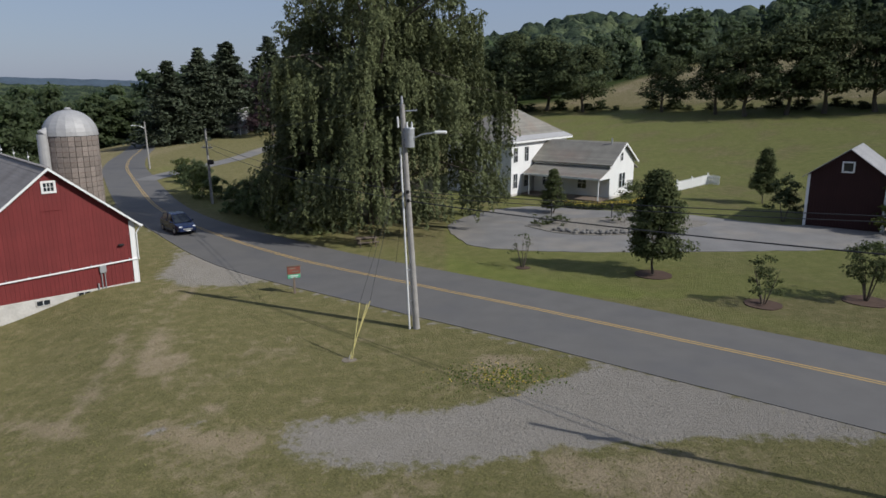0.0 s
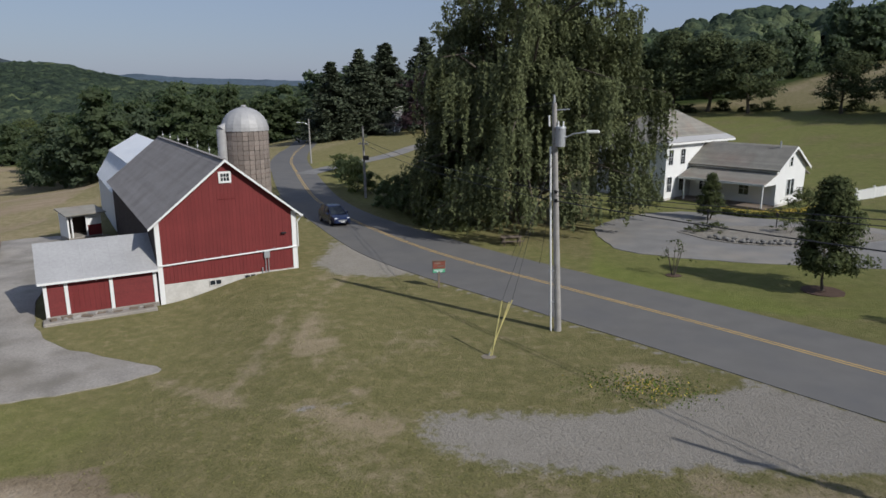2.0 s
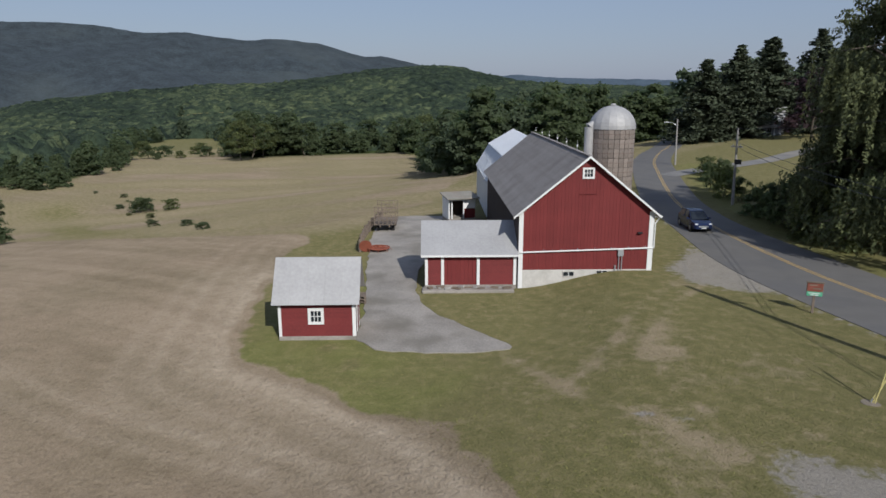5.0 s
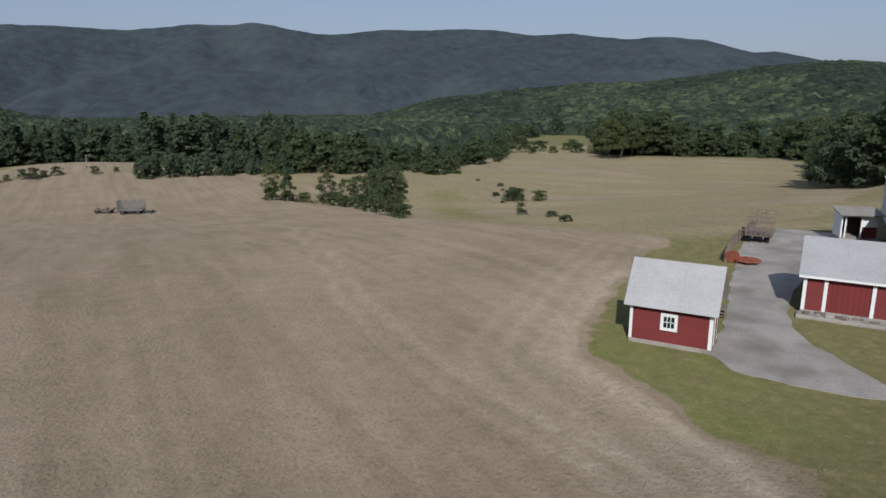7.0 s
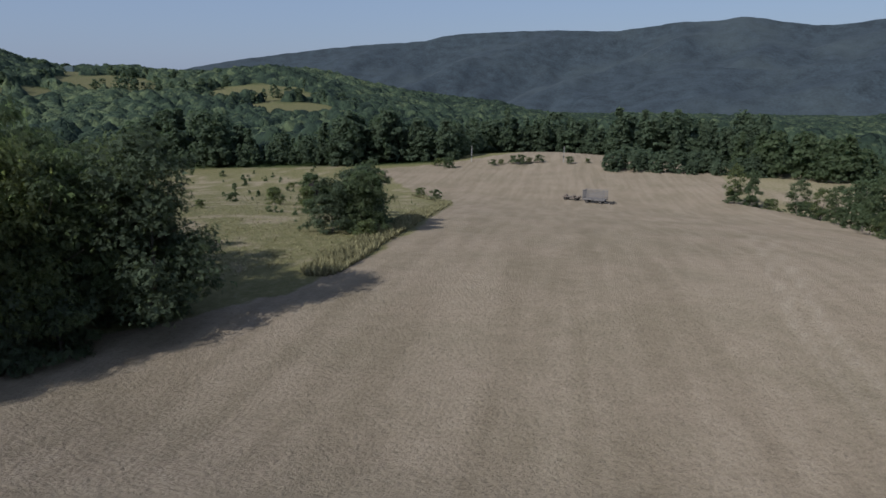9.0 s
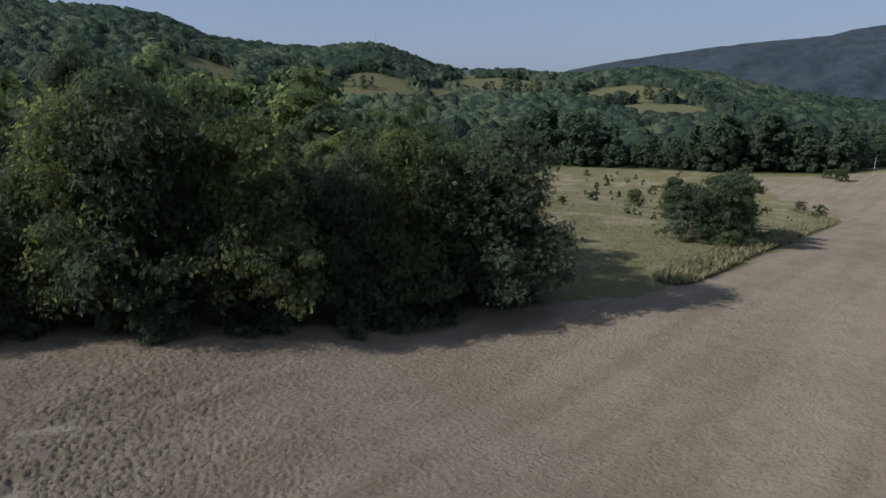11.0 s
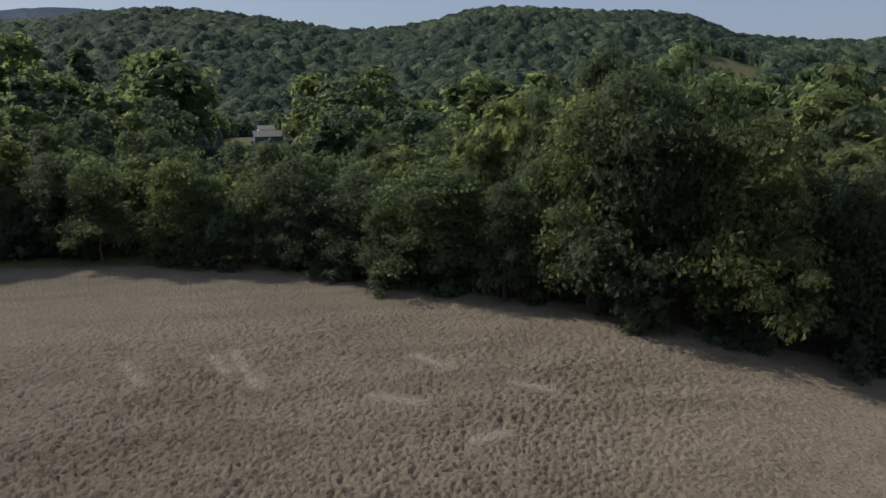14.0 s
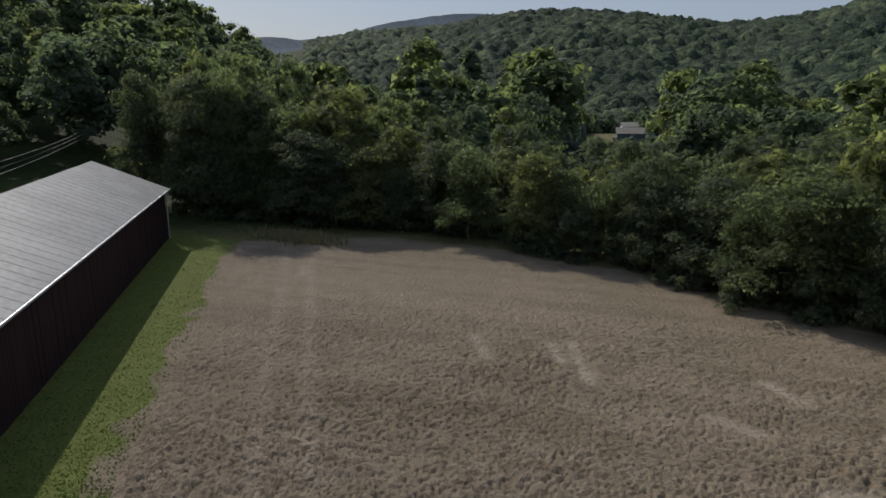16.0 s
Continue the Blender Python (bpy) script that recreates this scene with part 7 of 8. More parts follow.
for k in range(3):
    for i in range(6):
        part("slat", bx(-0.6, 0.6, -0.5 + 0.18 * i, -0.37 + 0.18 * i, 0.10 + 0.2 * k, 0.13 + 0.2 * k), M_WOOD, pallet)
    for x in (-0.55, -0.05, 0.45):
        part("runner", bx(x, x + 0.1, -0.5, 0.53, 0.0 + 0.2 * k, 0.1 + 0.2 * k), M_WOOD, pallet)
bank = spline(((-44.0, 37.6), (-47.6, 41.2), (-51.5, 45.8), (-56, 51.5)), 1.3)
fence = thing("yard_fence", "weathered board fence along the yard's bank", "fence", Matrix())
for i in range(len(bank)):
    x, y = bank[i]
    part("post", bx(x - 0.08, x + 0.08, y - 0.08, y + 0.08, hz(x, y) - 0.3, hz(x, y) + 1.15 + 0.12 * math.sin(i * 2.1)), M_WOOD, fence)
for (x0, y0), (x1, y1) in zip(bank[:-1], bank[1:]):
    z = hz(x0, y0)
    for zz in (0.25, 0.6, 0.95):
        part("rail", bent([Vector((x0, y0, z + zz)), Vector((x1, y1, hz(x1, y1) + zz + 0.04))], 0.075, 5), M_WOOD, fence)
tyre = thing("rusty_wheel", "old rusty implement wheel propped against the fence", "wheel", at(-43.6, 37.9, hz(-43.6, 37.9) + 0.55, 50))
part("rim", oriented(rod((0, -0.05, 0), (0, 0.05, 0), 0.55, None, 20), pose(0, 0, 0, 18)), RUST, tyre)

# ---------------------------------------------------------------- garden by the white house
R_G = np.random.default_rng(33)


def shrub(name, label, x, y, h, w, material, seed, leaf=0.16, clumps=26, per=40, stems=True, shape="full", crown0=0.15):
    rng = np.random.default_rng(seed)
    ob = thing(name, label, "shrub" if name != "topiary_tree" else "tree", at(x, y, hz(x, y)))
    bm = bmesh.new()
    for i in range(6 if stems else 2):
        a = rng.uniform(0, 2 * math.pi)
        cyl(bm, (0.06 * math.cos(a), 0.06 * math.sin(a), -0.1), (w * 0.28 * math.cos(a), w * 0.28 * math.sin(a), h * 0.75), 0.03 * h / 2, 0.012, 5, False)
    part("stem", bm, M_BARK, ob)
    v, f = leaf_quads(rng, *(lambda c: (c[0], leaf, 0.0, 1.4, 0.25, c[1]))(crown_points(rng, clumps, per, h * crown0, h * 0.95, w, shape=shape)))
    part("foliage", mesh_np("foliage", v, f, material), material, ob)
    return ob


SOIL = mat("mulch", (0.085, 0.055, 0.04), 0.95, 0.3, 2, 18, 0.5)
for x, y, r in ((19.2, 38.6, 1.1), (25.7, 39.2, 1.3), (14.7, 45.4, 1.3), (5.85, 47.4, 0.5)):
    sheet("mulch_bed", [(x + r * math.cos(a), y + r * math.sin(a)) for a in np.linspace(0, 2 * math.pi, 9)[:-1]], 0.05, SOIL, "dark mulch ring around a planting", "mulch", 0.12, 0.5, 0.1)
shrub("lawn_shrub", "multi-stemmed green shrub in a mulch ring", 19.2, 38.6, 3.0, 2.6, M_LEAF, 1, 0.13, 36, 34, True, "full", 0.22)
shrub("lawn_shrub", "tall vase-shaped dark green shrub in mulch", 25.7, 39.2, 3.7, 3.2, M_LEAF, 2, 0.14, 60, 56, True, "round", 0.36)
shrub("sapling", "thin sparse sapling on the lawn", 5.85, 47.4, 2.7, 2.3, M_LEAF, 3, 0.13, 16, 12, True, "full", 0.35)
shrub("topiary_tree", "dark oval clipped tree before the porch", 11.6, 69.8, 4.6, 2.7, M_LEAF, 4, 0.15, 150, 70, False, "egg", 0.10)
shrub("house_shrub", "rounded green shrub beside the house wall", 22.0, 77.0, 2.2, 4.6, M_LEAF, 5, 0.2, 40, 30, False)
shrub("house_shrub", "rounded green shrub beside the house wall", 25.5, 79.5, 1.8, 3.4, M_LEAF, 6, 0.2, 30, 30, False)
shrub("house_shrub", "dark low shrub at the house corner", 6.6, 78.4, 2.0, 3.4, M_LEAF_DARK, 7, 0.2, 30, 30, False)
shrub("house_shrub", "dark low shrub at the house corner", 3.2, 76.5, 1.6, 3.0, M_LEAF_DARK, 8, 0.2, 30, 30, False)
shrub("barn_shrub", "dense dark shrub against the tall barn", 33.2, 64.8, 4.6, 3.6, M_LEAF_DARK, 9, 0.24, 50, 40, False)
shrub("barn_shrub", "yellow-green leafy shrub before the tall barn", 40.4, 58.6, 4.6, 4.4, M_LEAF_BRIGHT, 10, 0.24, 50, 40)
shrub("barn_shrub", "yellow-green leafy shrub before the tall barn", 43.2, 57.0, 5.2, 4.4, M_LEAF_BRIGHT, 11, 0.24, 50, 40)
shrub("island_shrub", "low flowering shrub on the driveway island", 9.3, 63.0, 1.1, 2.2, M_LEAF, 12, 0.14, 18, 26, False)
shrub("island_shrub", "low flowering shrub on the driveway island", 11.2, 63.4, 0.9, 2.4, M_LEAF, 13, 0.14, 18, 26, False)
shrub("island_shrub", "taller shrub on the driveway island", 17.4, 64.0, 1.5, 2.6, M_LEAF, 14, 0.14, 20, 26, False)
BLOOM = mat("yellow_bloom", (0.55, 0.42, 0.07), 0.7, 0.2, 4, 20, 0, island=0.4, trans=0.2)
bed = thing("flower_bed", "bed of orange-yellow daylilies along the drive", "flower bed", Matrix())
bl = spline(((13.2, 73.9), (16.4, 72.0), (20.5, 73.6), (23.6, 76.0)), 0.2)
P = np.concatenate([np.column_stack([bl[:, 0] + R_G.normal(size=len(bl)) * 0.35, bl[:, 1] + R_G.normal(size=len(bl)) * 0.3, R_G.uniform(0.05, 0.55, len(bl))]) for _ in range(26)])
part("foliage", mesh_np("foliage", *leaf_quads(R_G, P, 0.22, -1.0, 2.4), M_LEAF), M_LEAF, bed)
P = np.concatenate([np.column_stack([bl[:, 0] + R_G.normal(size=len(bl)) * 0.35, bl[:, 1] + R_G.normal(size=len(bl)) * 0.3, R_G.uniform(0.45, 0.8, len(bl))]) for _ in range(12)])
part("bloom", mesh_np("bloom", *leaf_quads(R_G, P, 0.13, 0, 1.0), BLOOM), BLOOM, bed, "orange-yellow blooms")
edge = thing("stone_border", "rough grey fieldstone border of the island", "stone border", Matrix())
ROCK = mat("fieldstone", (0.17, 0.165, 0.155), 0.9, 0.3, 2, 12, 0.5, obj=0.3)
rocks = []
for s in range(4):
    bm = bmesh.new()
    bmesh.ops.create_icosphere(bm, subdivisions=2, radius=0.19)
    for v in bm.verts:
        v.co *= 1 + 0.35 * noise.noise(v.co * 5 + Vector((s * 7, 0, 0)))
        v.co.z *= 0.65
    rocks.append(finish(bm, "stone", ROCK))
bl = spline(((10.4, 60.2), (12.2, 59.1), (14.5, 58.7), (17.0, 59.1), (18.5, 59.8)), 0.34)
for i, (x, y) in enumerate(bl):
    for k in range(2):
        s = part("stone", rocks[(i + k) % 4], ROCK, edge)
        s.matrix_local = pose(x + R_G.normal() * 0.12, y + 0.3 * k + R_G.normal() * 0.1, 0.22 + 0.16 * k * R_G.uniform(), 0, 0, R_G.uniform(0, 360))
for x, y in ((11.0, 66.9), (16.9, 66.3)):
    lp = thing("lamp_post", "short dark garden lamp post", "lamp post", at(x, y, 0.05))
    part("post", rod((0, 0, -0.1), (0, 0, 1.15), 0.045), M_BLACK, lp)
    part("lantern", bx(-0.12, 0.12, -0.12, 0.12, 1.15, 1.45, 0.03), M_BLACK, lp)
pick = thing("picket_fence", "white picket fence panels beside the lawn", "fence", Matrix())
fl = [(29.3, 83.8), (32.0, 86.2), (35.0, 88.8), (36.2, 87.6)]
for (x0, y0), (x1, y1) in zip(fl[:-1], fl[1:]):
    n = max(3, int(math.hypot(x1 - x0, y1 - y0) / 0.16))
    a = math.degrees(math.atan2(y1 - y0, x1 - x0))
    for i in range(n):
        x, y = x0 + (x1 - x0) * i / n, y0 + (y1 - y0) * i / n
        part("picket", oriented(prism_bm([(-0.06, 0.08), (0.06, 0.08), (0.06, 1.2), (0, 1.32), (-0.06, 1.2)], -0.012, 0.012), at(x, y, hz(x, y), a)), M_WHITE, pick)
    ln = math.hypot(x1 - x0, y1 - y0)
    for z in (0.35, 1.0):
        part("rail", oriented(bx(0, ln, 0.014, 0.06, z, z + 0.09), at(x0, y0, hz(x0, y0), a)), M_WHITE, pick)
    part("post", oriented(bx(-0.08, 0.08, -0.06, 0.1, -0.3, 1.5), at(x0, y0, hz(x0, y0), a)), M_WHITE, pick)
bench = thing("picnic_table", "pale weathered picnic table under the tree", "table", at(-6.2, 54.6, 0, 20))
for i in range(4):
    part("plank", bx(-0.9, 0.9, -0.36 + 0.19 * i, -0.19 + 0.19 * i, 0.70, 0.75), M_WOOD, bench)
for y in (-0.75, 0.5):
    part("bench_plank", bx(-0.9, 0.9, y, y + 0.25, 0.42, 0.46), M_WOOD, bench)
for x in (-0.7, 0.6):
    part("leg", bx(x, x + 0.09, -0.7, 0.7, 0.34, 0.42), M_WOOD, bench)
    for y in (-0.45, 0.36):
        part("leg", bx(x, x + 0.09, y, y + 0.09, -0.05, 0.7), M_WOOD, bench)

# ---------------------------------------------------------------- bushes and hedgerows
BUSH = [shrub("field_bush", "rounded green bush at the field's edge", 0, 0, 3.0, 4.2, M, 50 + i, 0.30, 38, 32, False, "full", 0.02) for i, M in enumerate((M_HEDGE, M_FAR_LEAF, M_HEDGE_BRIGHT))]
for b in BUSH:
    tagged(b, group="bushes at the field's edges")
spots = [(-153, 66.6, 1.15, 1.3), (-157, 69.5, 0.9, 1.3), (-148.7, 72.3, 0.8, 1.4), (-88, -59, 0.85, 1.0), (-84, -40, 0.8, 1.0), (-58.5, -29, 0.55, 1.2), (-161, -97, 1.3, 1.2), (-139, -52, 0.8, 1.0), (-150, -60, 0.7, 1.2),
         (-100, -58, 1.0, 1.0), (-120, -66, 0.9, 1.2), (-75, -45, 0.6, 1.0), (-92, -70, 0.5, 1.0), (-28.8, 80.8, 1.2, 0.7), (-30.5, 84.5, 1.3, 0.9), (-26.5, 79.0, 0.9, 0.9), (-37.5, 98.5, 0.9, 1.0), (-35.0, 93.0, 0.8, 1.0),
         (-21.5, 71, 0.8, 1.2)]
spots += [(-19.6, 68.5, 1.2, 1.0), (-17.4, 66.0, 1.4, 1.0), (-15.0, 63.4, 1.5, 1.0), (-12.4, 61.0, 1.5, 1.0), (-17.8, 69.0, 1.5, 1.0), (-14.5, 66.0, 1.7, 1.0), (-10.5, 63.0, 1.6, 1.0)]
for az, r, h in ((105.8, 236, 1.0), (105.1, 239, 0.8), (104.0, 240, 1.3), (103.5, 238, 1.5), (102.8, 241, 0.9), (101.9, 242, 1.2), (99.4, 241, 1.1), (98.0, 244, 0.7), (109.5, 232, 1.6), (110.4, 238, 1.2)):
    spots.append((-r * math.sin(radians(az)), r * math.cos(radians(az)), h * 0.75, 1.1))
for x, y in ((-172, 10), (-173, 14), (-168, 18), (-161, 21), (-156, 23), (-150, 25), (-143, 26), (-136, 26.2), (-128, 26), (-120, 25.6), (-112, 25), (-105, 24.8), (-99, 24.4), (-95, 24)):
    spots.append((x, y, R_G.uniform(0.6, 1.1), 1.1))
for i in range(9):
    u = i / 8
    spots.append((-190 + 100 * u, 72 - 22 * u + R_G.normal() * 2, R_G.uniform(0.18, 0.36), 1.9))
for az, r, h in ((61.2, 345, 1.6), (62.0, 372, 1.3), (63.1, 338, 1.1), (64.2, 360, 1.7), (65.3, 342, 1.9), (61.6, 410, 1.5), (65.8, 395, 2.2), (64.8, 330, 0.9)):
    spots.append((-r * math.sin(radians(az)), r * math.cos(radians(az)), h, 1.3))
for i in range(70):
    x, y = R_G.uniform(-200, -58), R_G.uniform(-130, -32)
    if inside(TALL_GRASS, x, y) and len(spots) < 78:
        spots.append((x, y, R_G.uniform(0.12, 0.5), R_G.uniform(1.0, 1.8)))
plant(BUSH, spots, R_G, USED)
scrub = []
for cx, cy, n, wide, h in ((-78, -47, 10, 5, 1.6), (-96, -58, 9, 6, 1.8), (-120, -78, 12, 8, 1.6), (-150, -96, 16, 12, 2.4), (-66, -40, 8, 4, 1.0), (-108, -52, 8, 6, 1.2), (-135, -70, 8, 7, 1.3), (-175, -120, 18, 14, 3.0)):
    for _ in range(n):
        scrub.append((cx + R_G.normal() * wide, cy + R_G.normal() * wide * 0.4, h * R_G.uniform(0.25, 0.8)))
wood_stuff("meadow_scrub", "low weeds and scrub in the rough meadow", scrub, M_FAR_LEAF, R_G, ("broad",), 5, 0.35)
plant([tree_proto("bare_bush", "brown half-bare bush in the rough meadow", "shrub", M_MAROON, 3.4, 3.6, 40, 26, 0.26, 171, "full", 0.05, 7, 0, 0.014)], ((-88.5, -52.5, 1.0, 1.0),), R_G, USED)
ROW = [tree_proto("hedgerow_tree", "slender green tree in the field hedgerow", "tree", M, 8.5, 5.6, 56, 50, 0.33, 90 + i, ("round", "full", "round")[i], 0.2, 9, 0, 0.014, "trees of the field hedgerow") for i, M in enumerate((M_HEDGE_BRIGHT, M_FAR_LEAF, M_HEDGE))]
plant(ROW, ((-172, 10.5, 1.05, 0.8), (-170, 14, 1.0, 0.7), (-158, 22, 0.85, 1.0), (-150, 25, 0.75, 1.1), (-140, 26, 0.8, 1.0), (-128, 26, 0.85, 1.1), (-118, 25.5, 0.95, 1.0), (-107, 25, 1.0, 0.9), (-103, 24.6, 0.9, 0.9), (-66, -33, 0.75, 1.1), (-70, -34, 0.8, 1.0),
             (-255, 156, 1.9, 1.3), (-262, 165, 2.1, 1.3), (-268, 175, 1.8, 1.4), (-263, 195, 1.7, 1.4), (-262, 214, 1.8, 1.4), (-262, 234, 1.9, 1.4), (-245, 240, 1.9, 1.3), (-226, 238, 2.0, 1.4), (-160, 182, 2.0, 1.4), (-150, 172, 1.9, 1.5), (-140, 160, 1.7, 1.4), (-128, 150, 1.8, 1.5), (-118, 138, 1.6, 1.4)), R_G, USED)
MAROON = tree_proto("maroon_tree", "dark maroon-leaved tree by the far house", "tree", M_MAROON, 14.0, 12.0, 70, 36, 0.6, 120, "full", 0.1, 9)
MAROON.matrix_world = place(None, -39.5, 161, 1.0, 20)
for x, y in ((-237, -75), (-240, -42)):
    side_pole(x, y, 5.6, "field_pole", "bare wooden pole at the far field edge")

# ---------------------------------------------------------------- buildings in the distance
for x, y, w, d, h, turn, c, label in ((68.5, -256, 11, 7, 3.2, 20, (0.10, 0.14, 0.19), "low blue-grey house in the valley trees"), (94.5, -352, 11, 7, 4.2, 25, (0.6, 0.6, 0.6), "pale house with light roof in the valley"),
                                      (120, -127, 9, 6, 3.5, 60, (0.2, 0.2, 0.2), "grey roofed house among the trees"), (243, -639, 16, 9, 5, 30, (0.4, 0.4, 0.4), "pale house on the wooded slope"),
                                      (201, -592, 12, 8, 4, 10, (0.35, 0.35, 0.36), "pale house on the wooded slope"), (-742, -828, 40, 12, 7, 45, (0.16, 0.20, 0.20), "long barn on the hilltop pasture"), (-568, -756, 13, 7, 4, 40, (0.5, 0.5, 0.5), "white farm building below the knoll")):
    ob = thing("valley_house", label, "house", at(x, y, hz(x, y), turn))
    part("wall", bx(-w / 2, w / 2, -d / 2, d / 2, -3, h), mat("siding", c, 0.8, 0.1), ob)
    for s in (-1, 1):
        part("roof_slope", course_roof((-w / 2 - 0.5, s * (d / 2 + 0.5), h - 0.1), (w / 2 + 0.5, s * (d / 2 + 0.5), h - 0.1), (-w / 2 - 0.5, 0, h + d * 0.28), (w / 2 + 0.5, 0, h + d * 0.28), 1.5), M_SHINGLE, ob)
    for i in range(3):
        window(ob, at(-w / 3 + w / 3 * i, -d / 2, 0.8), w * 0.1, 1.3, 1, 1)
mast = thing("radio_mast", "thin radio mast on the knoll", "mast", at(-560, -815, hz(-560, -815)))
part("mast_pole", rod((0, 0, 0), (0, 0, 34), 0.5, 0.3, 6), M_STEEL, mast)


# ---------------------------------------------------------------- grass, stubble, weeds
def tufts(name, label, pts, size, material, rng, blades=3, lean=0.5, wide=0.5):
    n = len(pts)
    P = np.repeat(pts, blades, 0)
    m = len(P)
    a = rng.uniform(0, 2 * math.pi, m)
    s = size * rng.uniform(0.5, 1.5, m)
    d = np.stack([np.cos(a), np.sin(a), np.zeros(m)], 1)
    w = np.stack([-np.sin(a), np.cos(a), np.zeros(m)], 1) * (s * wide)[:, None]
    tip = d * (s * lean)[:, None] + np.array([0, 0, 1]) * (s * rng.uniform(0.5, 1.0, m))[:, None]
    V = np.stack([P - w, P + w, P + tip], 1).reshape(-1, 3)
    F = np.arange(3 * m).reshape(-1, 3)
    return tagged(new(name, mesh_np(name, V, F, material)), label, "grass", kind="stuff")


def spread(rng, n, r0, r1, a0, a1, keep):
    az, r = np.radians(rng.uniform(a0, a1, n)), r0 * (r1 / r0) ** rng.uniform(0, 1, n)
    x, y = -r * np.sin(az), r * np.cos(az)
    k = keep(x, y)
    x, y = x[k], y[k]
    return np.column_stack([x, y, height(x, y) - 0.02])


R_S = np.random.default_rng(77)
M_BLADE = mat("grass_blades", (0.165, 0.160, 0.058), 0.85, 0.25, 0.4, 5, 0, island=0.4, trans=0.2, spec=0.1)
M_LUSH = mat("lush_grass_blades", (0.130, 0.185, 0.040), 0.85, 0.25, 0.4, 5, 0, island=0.3, trans=0.3, spec=0.1)
M_TALL = mat("tall_grass_blades", (0.265, 0.238, 0.125), 0.9, 0.25, 0.2, 4, 0, island=0.4, trans=0.35, spec=0.1)


def clods():
    """The rough top of the near field: clumps of straw and broken soil, lying along the rake's rows."""
    az = np.radians(np.arange(118, 246, 0.21))
    r = [16.5]
    while r[-1] < 44:
        r.append(r[-1] * 1.0050)
    rr, aa = np.meshgrid(np.array(r), az, indexing="ij")
    rr = rr * (1 + R_S.normal(size=rr.shape) * 0.0009)
    x, y = -rr * np.sin(aa), rr * np.cos(aa)
    inn = soft_in(FIELD, x, y, 0.9)
    ends = (0.25 * smooth(radians(118), radians(140), aa) + 0.75 * smooth(radians(138), radians(172), aa)) * (1 - smooth(28, 44, rr)) * smooth(16.6, 18.2, rr) * smooth(0.35, 0.9, inn)
    u, v = x * 0.616 + y * 0.788, -x * 0.788 + y * 0.616               # along and across the rows
    use = inn > 0.15
    lump = np.zeros_like(x)
    lump[use] = wobble(u[use] * 0.8, v[use], 7.6, 3) + 0.6 * wobble(u[use], v[use], 13.0, 8) + 0.3 * wobble(u[use], v[use], 3.0, 1)
    rows = np.zeros_like(x)
    rows[use] = wobble(u[use] * 0.12, v[use], 0.35, 5)
    high = (0.115 * smooth(-0.44, -0.04, lump) + 0.022 * lump + 0.008 * R_S.normal(size=x.shape)) * (0.75 + 0.4 * smooth(-0.35, 0.3, rows))
    wisp = np.zeros_like(x)
    for a, b in STREAKS:
        wisp = wisp + np.exp(-(edge_distance((a, b), x, y, False) / 0.4) ** 2)
    z = height(x, y) + 0.012 + high * ends * (1 - np.clip(wisp, 0, 0.7)) - 0.14 * (1 - smooth(0.3, 0.7, inn)) - 0.03 * (1 - smooth(0.0, 0.3, ends))
    n, m = x.shape
    i, j = np.meshgrid(np.arange(n - 1), np.arange(m - 1), indexing="ij")
    q = np.stack([i * m + j, i * m + j + 1, (i + 1) * m + j + 1, (i + 1) * m + j], -1).reshape(-1, 4)
    q = q[(inn.ravel()[q] > 0.2).all(1)]
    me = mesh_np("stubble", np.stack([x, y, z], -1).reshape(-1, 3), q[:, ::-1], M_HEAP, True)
    col = me.color_attributes.new("cover", "FLOAT_COLOR", "POINT")
    one = np.ones_like(x)
    col.data.foreach_set("color", np.stack([field_tracks(x, y, one), one * 0, one * 0, one * 0], -1).astype(np.float32).ravel())
    return tagged(new("stubble", me), "lumpy straw stubble of the mown hay field", "grass", kind="stuff")


clods()


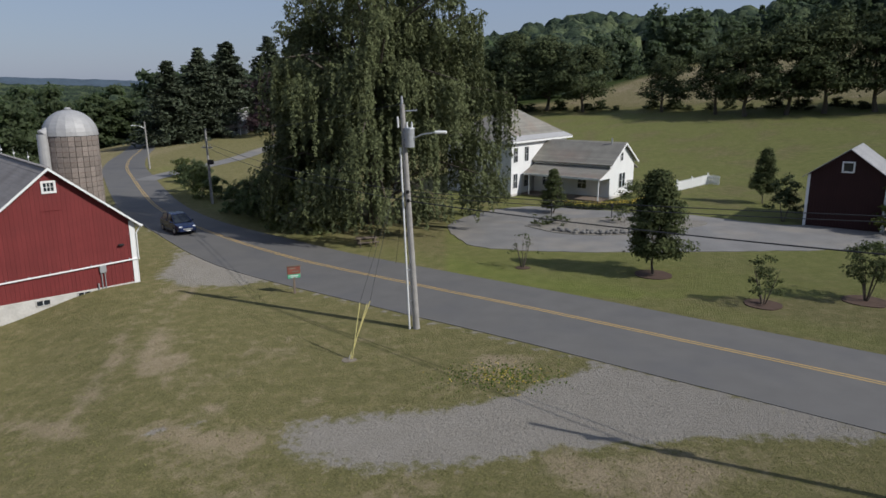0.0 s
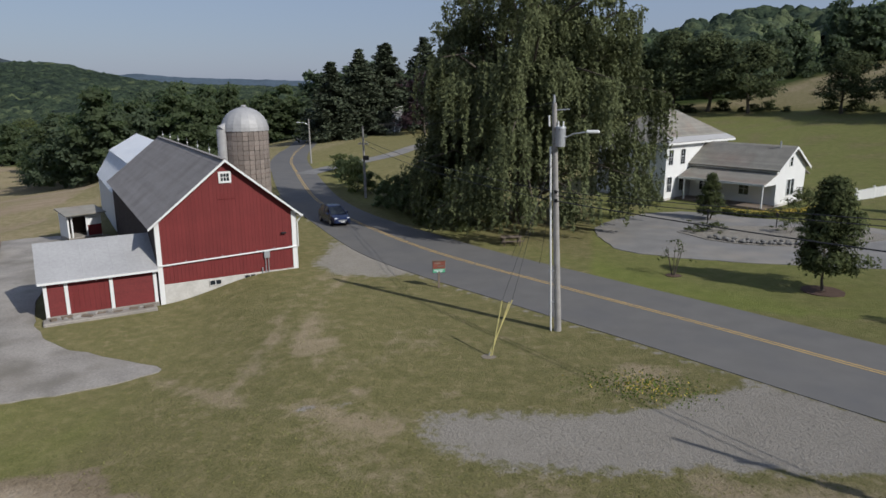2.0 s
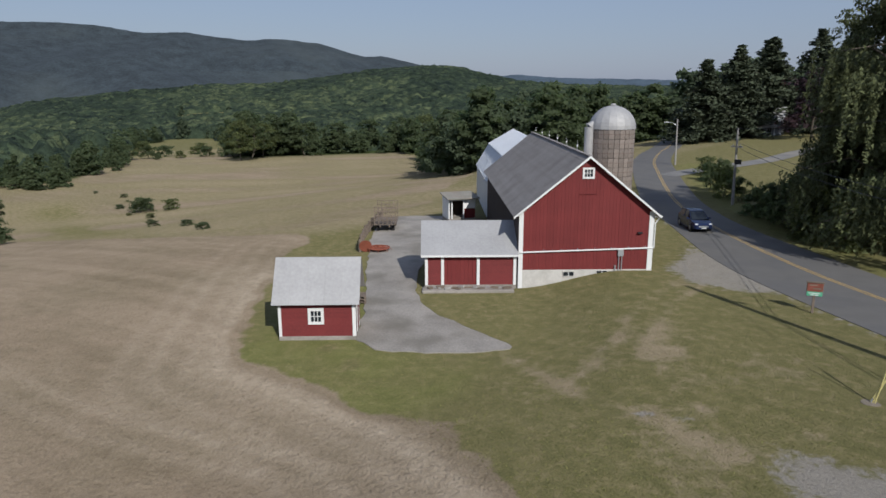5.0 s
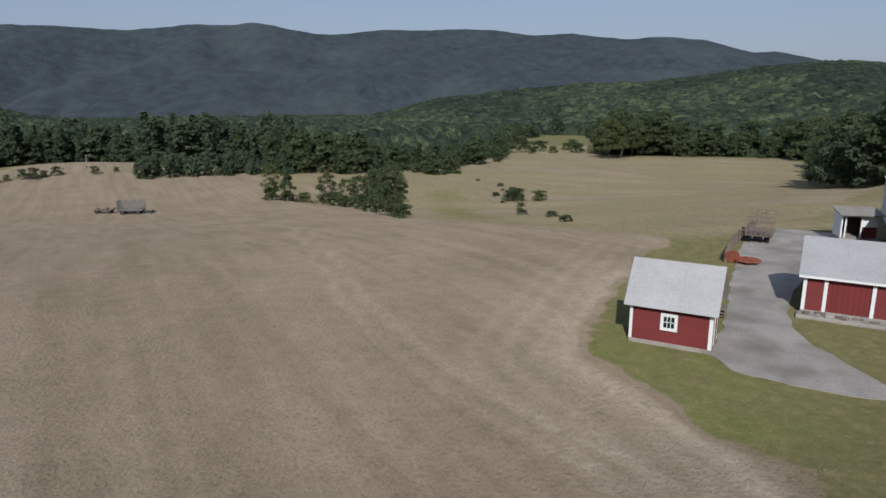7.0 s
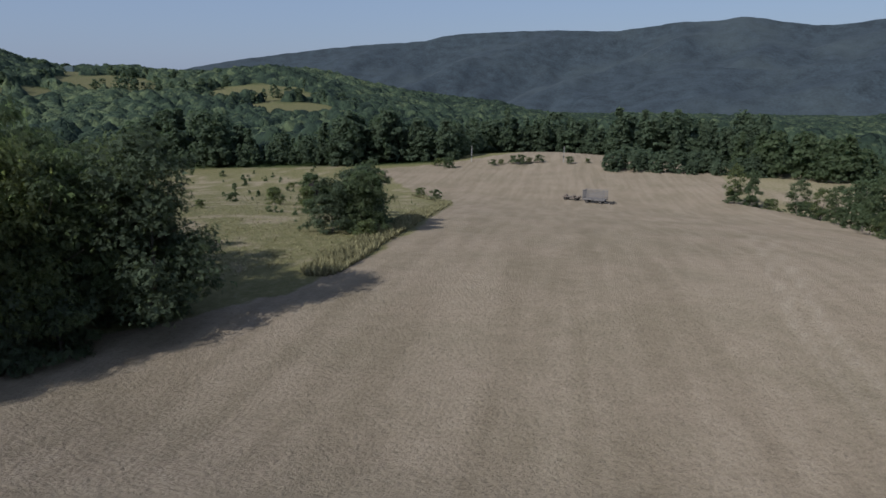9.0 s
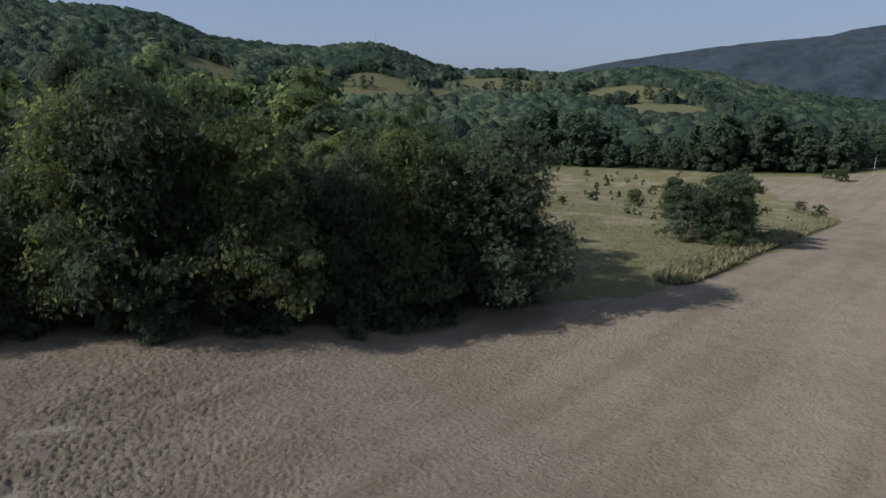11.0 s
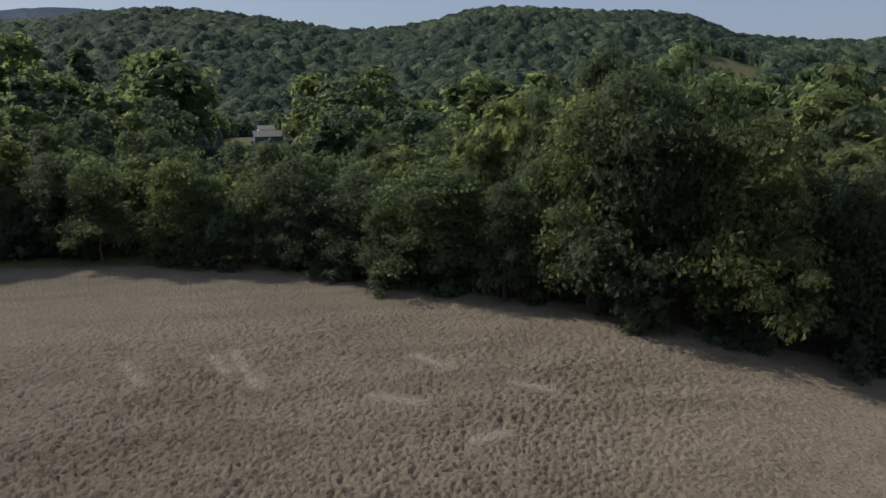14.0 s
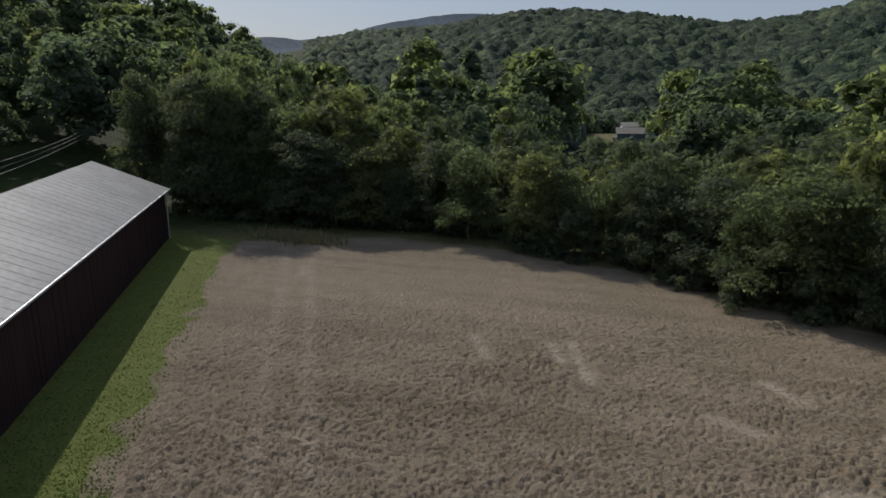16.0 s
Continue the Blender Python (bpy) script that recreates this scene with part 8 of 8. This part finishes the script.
def on_lawn(x, y):
    road = edge_distance(ROAD, x, y, False) < 5.3
    pad = inside(GRAVEL_PAD, x, y)
    yard = inside(((-28.0, 23.2), (-20.7, 27.6), (-32.5, 32.8), (-47, 56), (-55, 53.5), (-32.4, 27.9)), x, y)
    barn = inside(((-26.9, 37.3), (-20.4, 43.6), (-40, 63), (-50, 58), (-37, 33)), x, y) | inside(((-31.3, 20.3), (-28, 23.6), (-30.2, 25.6), (-33.4, 22.6)), x, y)
    return ~(road | pad | yard | barn | inside(FIELD, x, y))


tufts("grass", "short patchy lawn grass", spread(R_S, 30000, 14, 56, -45, 62, on_lawn), 0.055, M_BLADE, R_S, 3, 1.5)
tufts("tall_grass", "tall dry grass along the field's verge", spread(R_S, 16000, 36, 190, 100, 134, lambda x, y: soft_in(TALL_GRASS, x, y, 1.0) > 0.5), 0.17, M_TALL, R_S, 4, 1.2, 0.2)
tufts("tall_grass", "uncut grass strip beside the machine shed", spread(R_S, 22000, 18, 62, 222, 252, lambda x, y: ~inside(FIELD, x, y)), 0.07, M_LUSH, R_S, 3, 0.6)
cl = np.column_stack([R_S.normal(37.5, 1.9, 1500), R_S.normal(-41.2, 0.7, 1500), np.full(1500, -0.05)])
tufts("tall_grass", "clump of tall dry grass by the shed corner", cl, 0.62, M_TALL, R_S, 4, 0.35, 0.045)
VERGE = ((-44, -25.5), (-49, -26), (-70, -30), (-100, -38), (-134, -48), (-152, -62))
tufts("verge_grass", "tall seeding grass along the field edge", spread(R_S, 30000, 44, 165, 108, 122, lambda x, y: (edge_distance(VERGE, x, y, False) < 1.5)), 0.55, M_TALL, R_S, 5, 0.4, 0.13)
wd = np.column_stack([R_S.normal(2.6, 1.3, 900), R_S.normal(28.3, 0.8, 900), np.full(900, 0.0)])
tufts("weeds", "low weeds at the gravel's edge", wd, 0.06, M_LUSH, R_S, 3, 0.6)
fl = np.column_stack([R_S.normal(2.6, 1.1, 380), R_S.normal(28.2, 0.6, 380), R_S.uniform(0.05, 0.14, 380)])
tagged(new("weed_bloom", mesh_np("weed_bloom", *leaf_quads(R_S, fl, 0.06, 0, 1.0), BLOOM)), "small yellow weed flowers by the gravel", "flowers", kind="stuff")
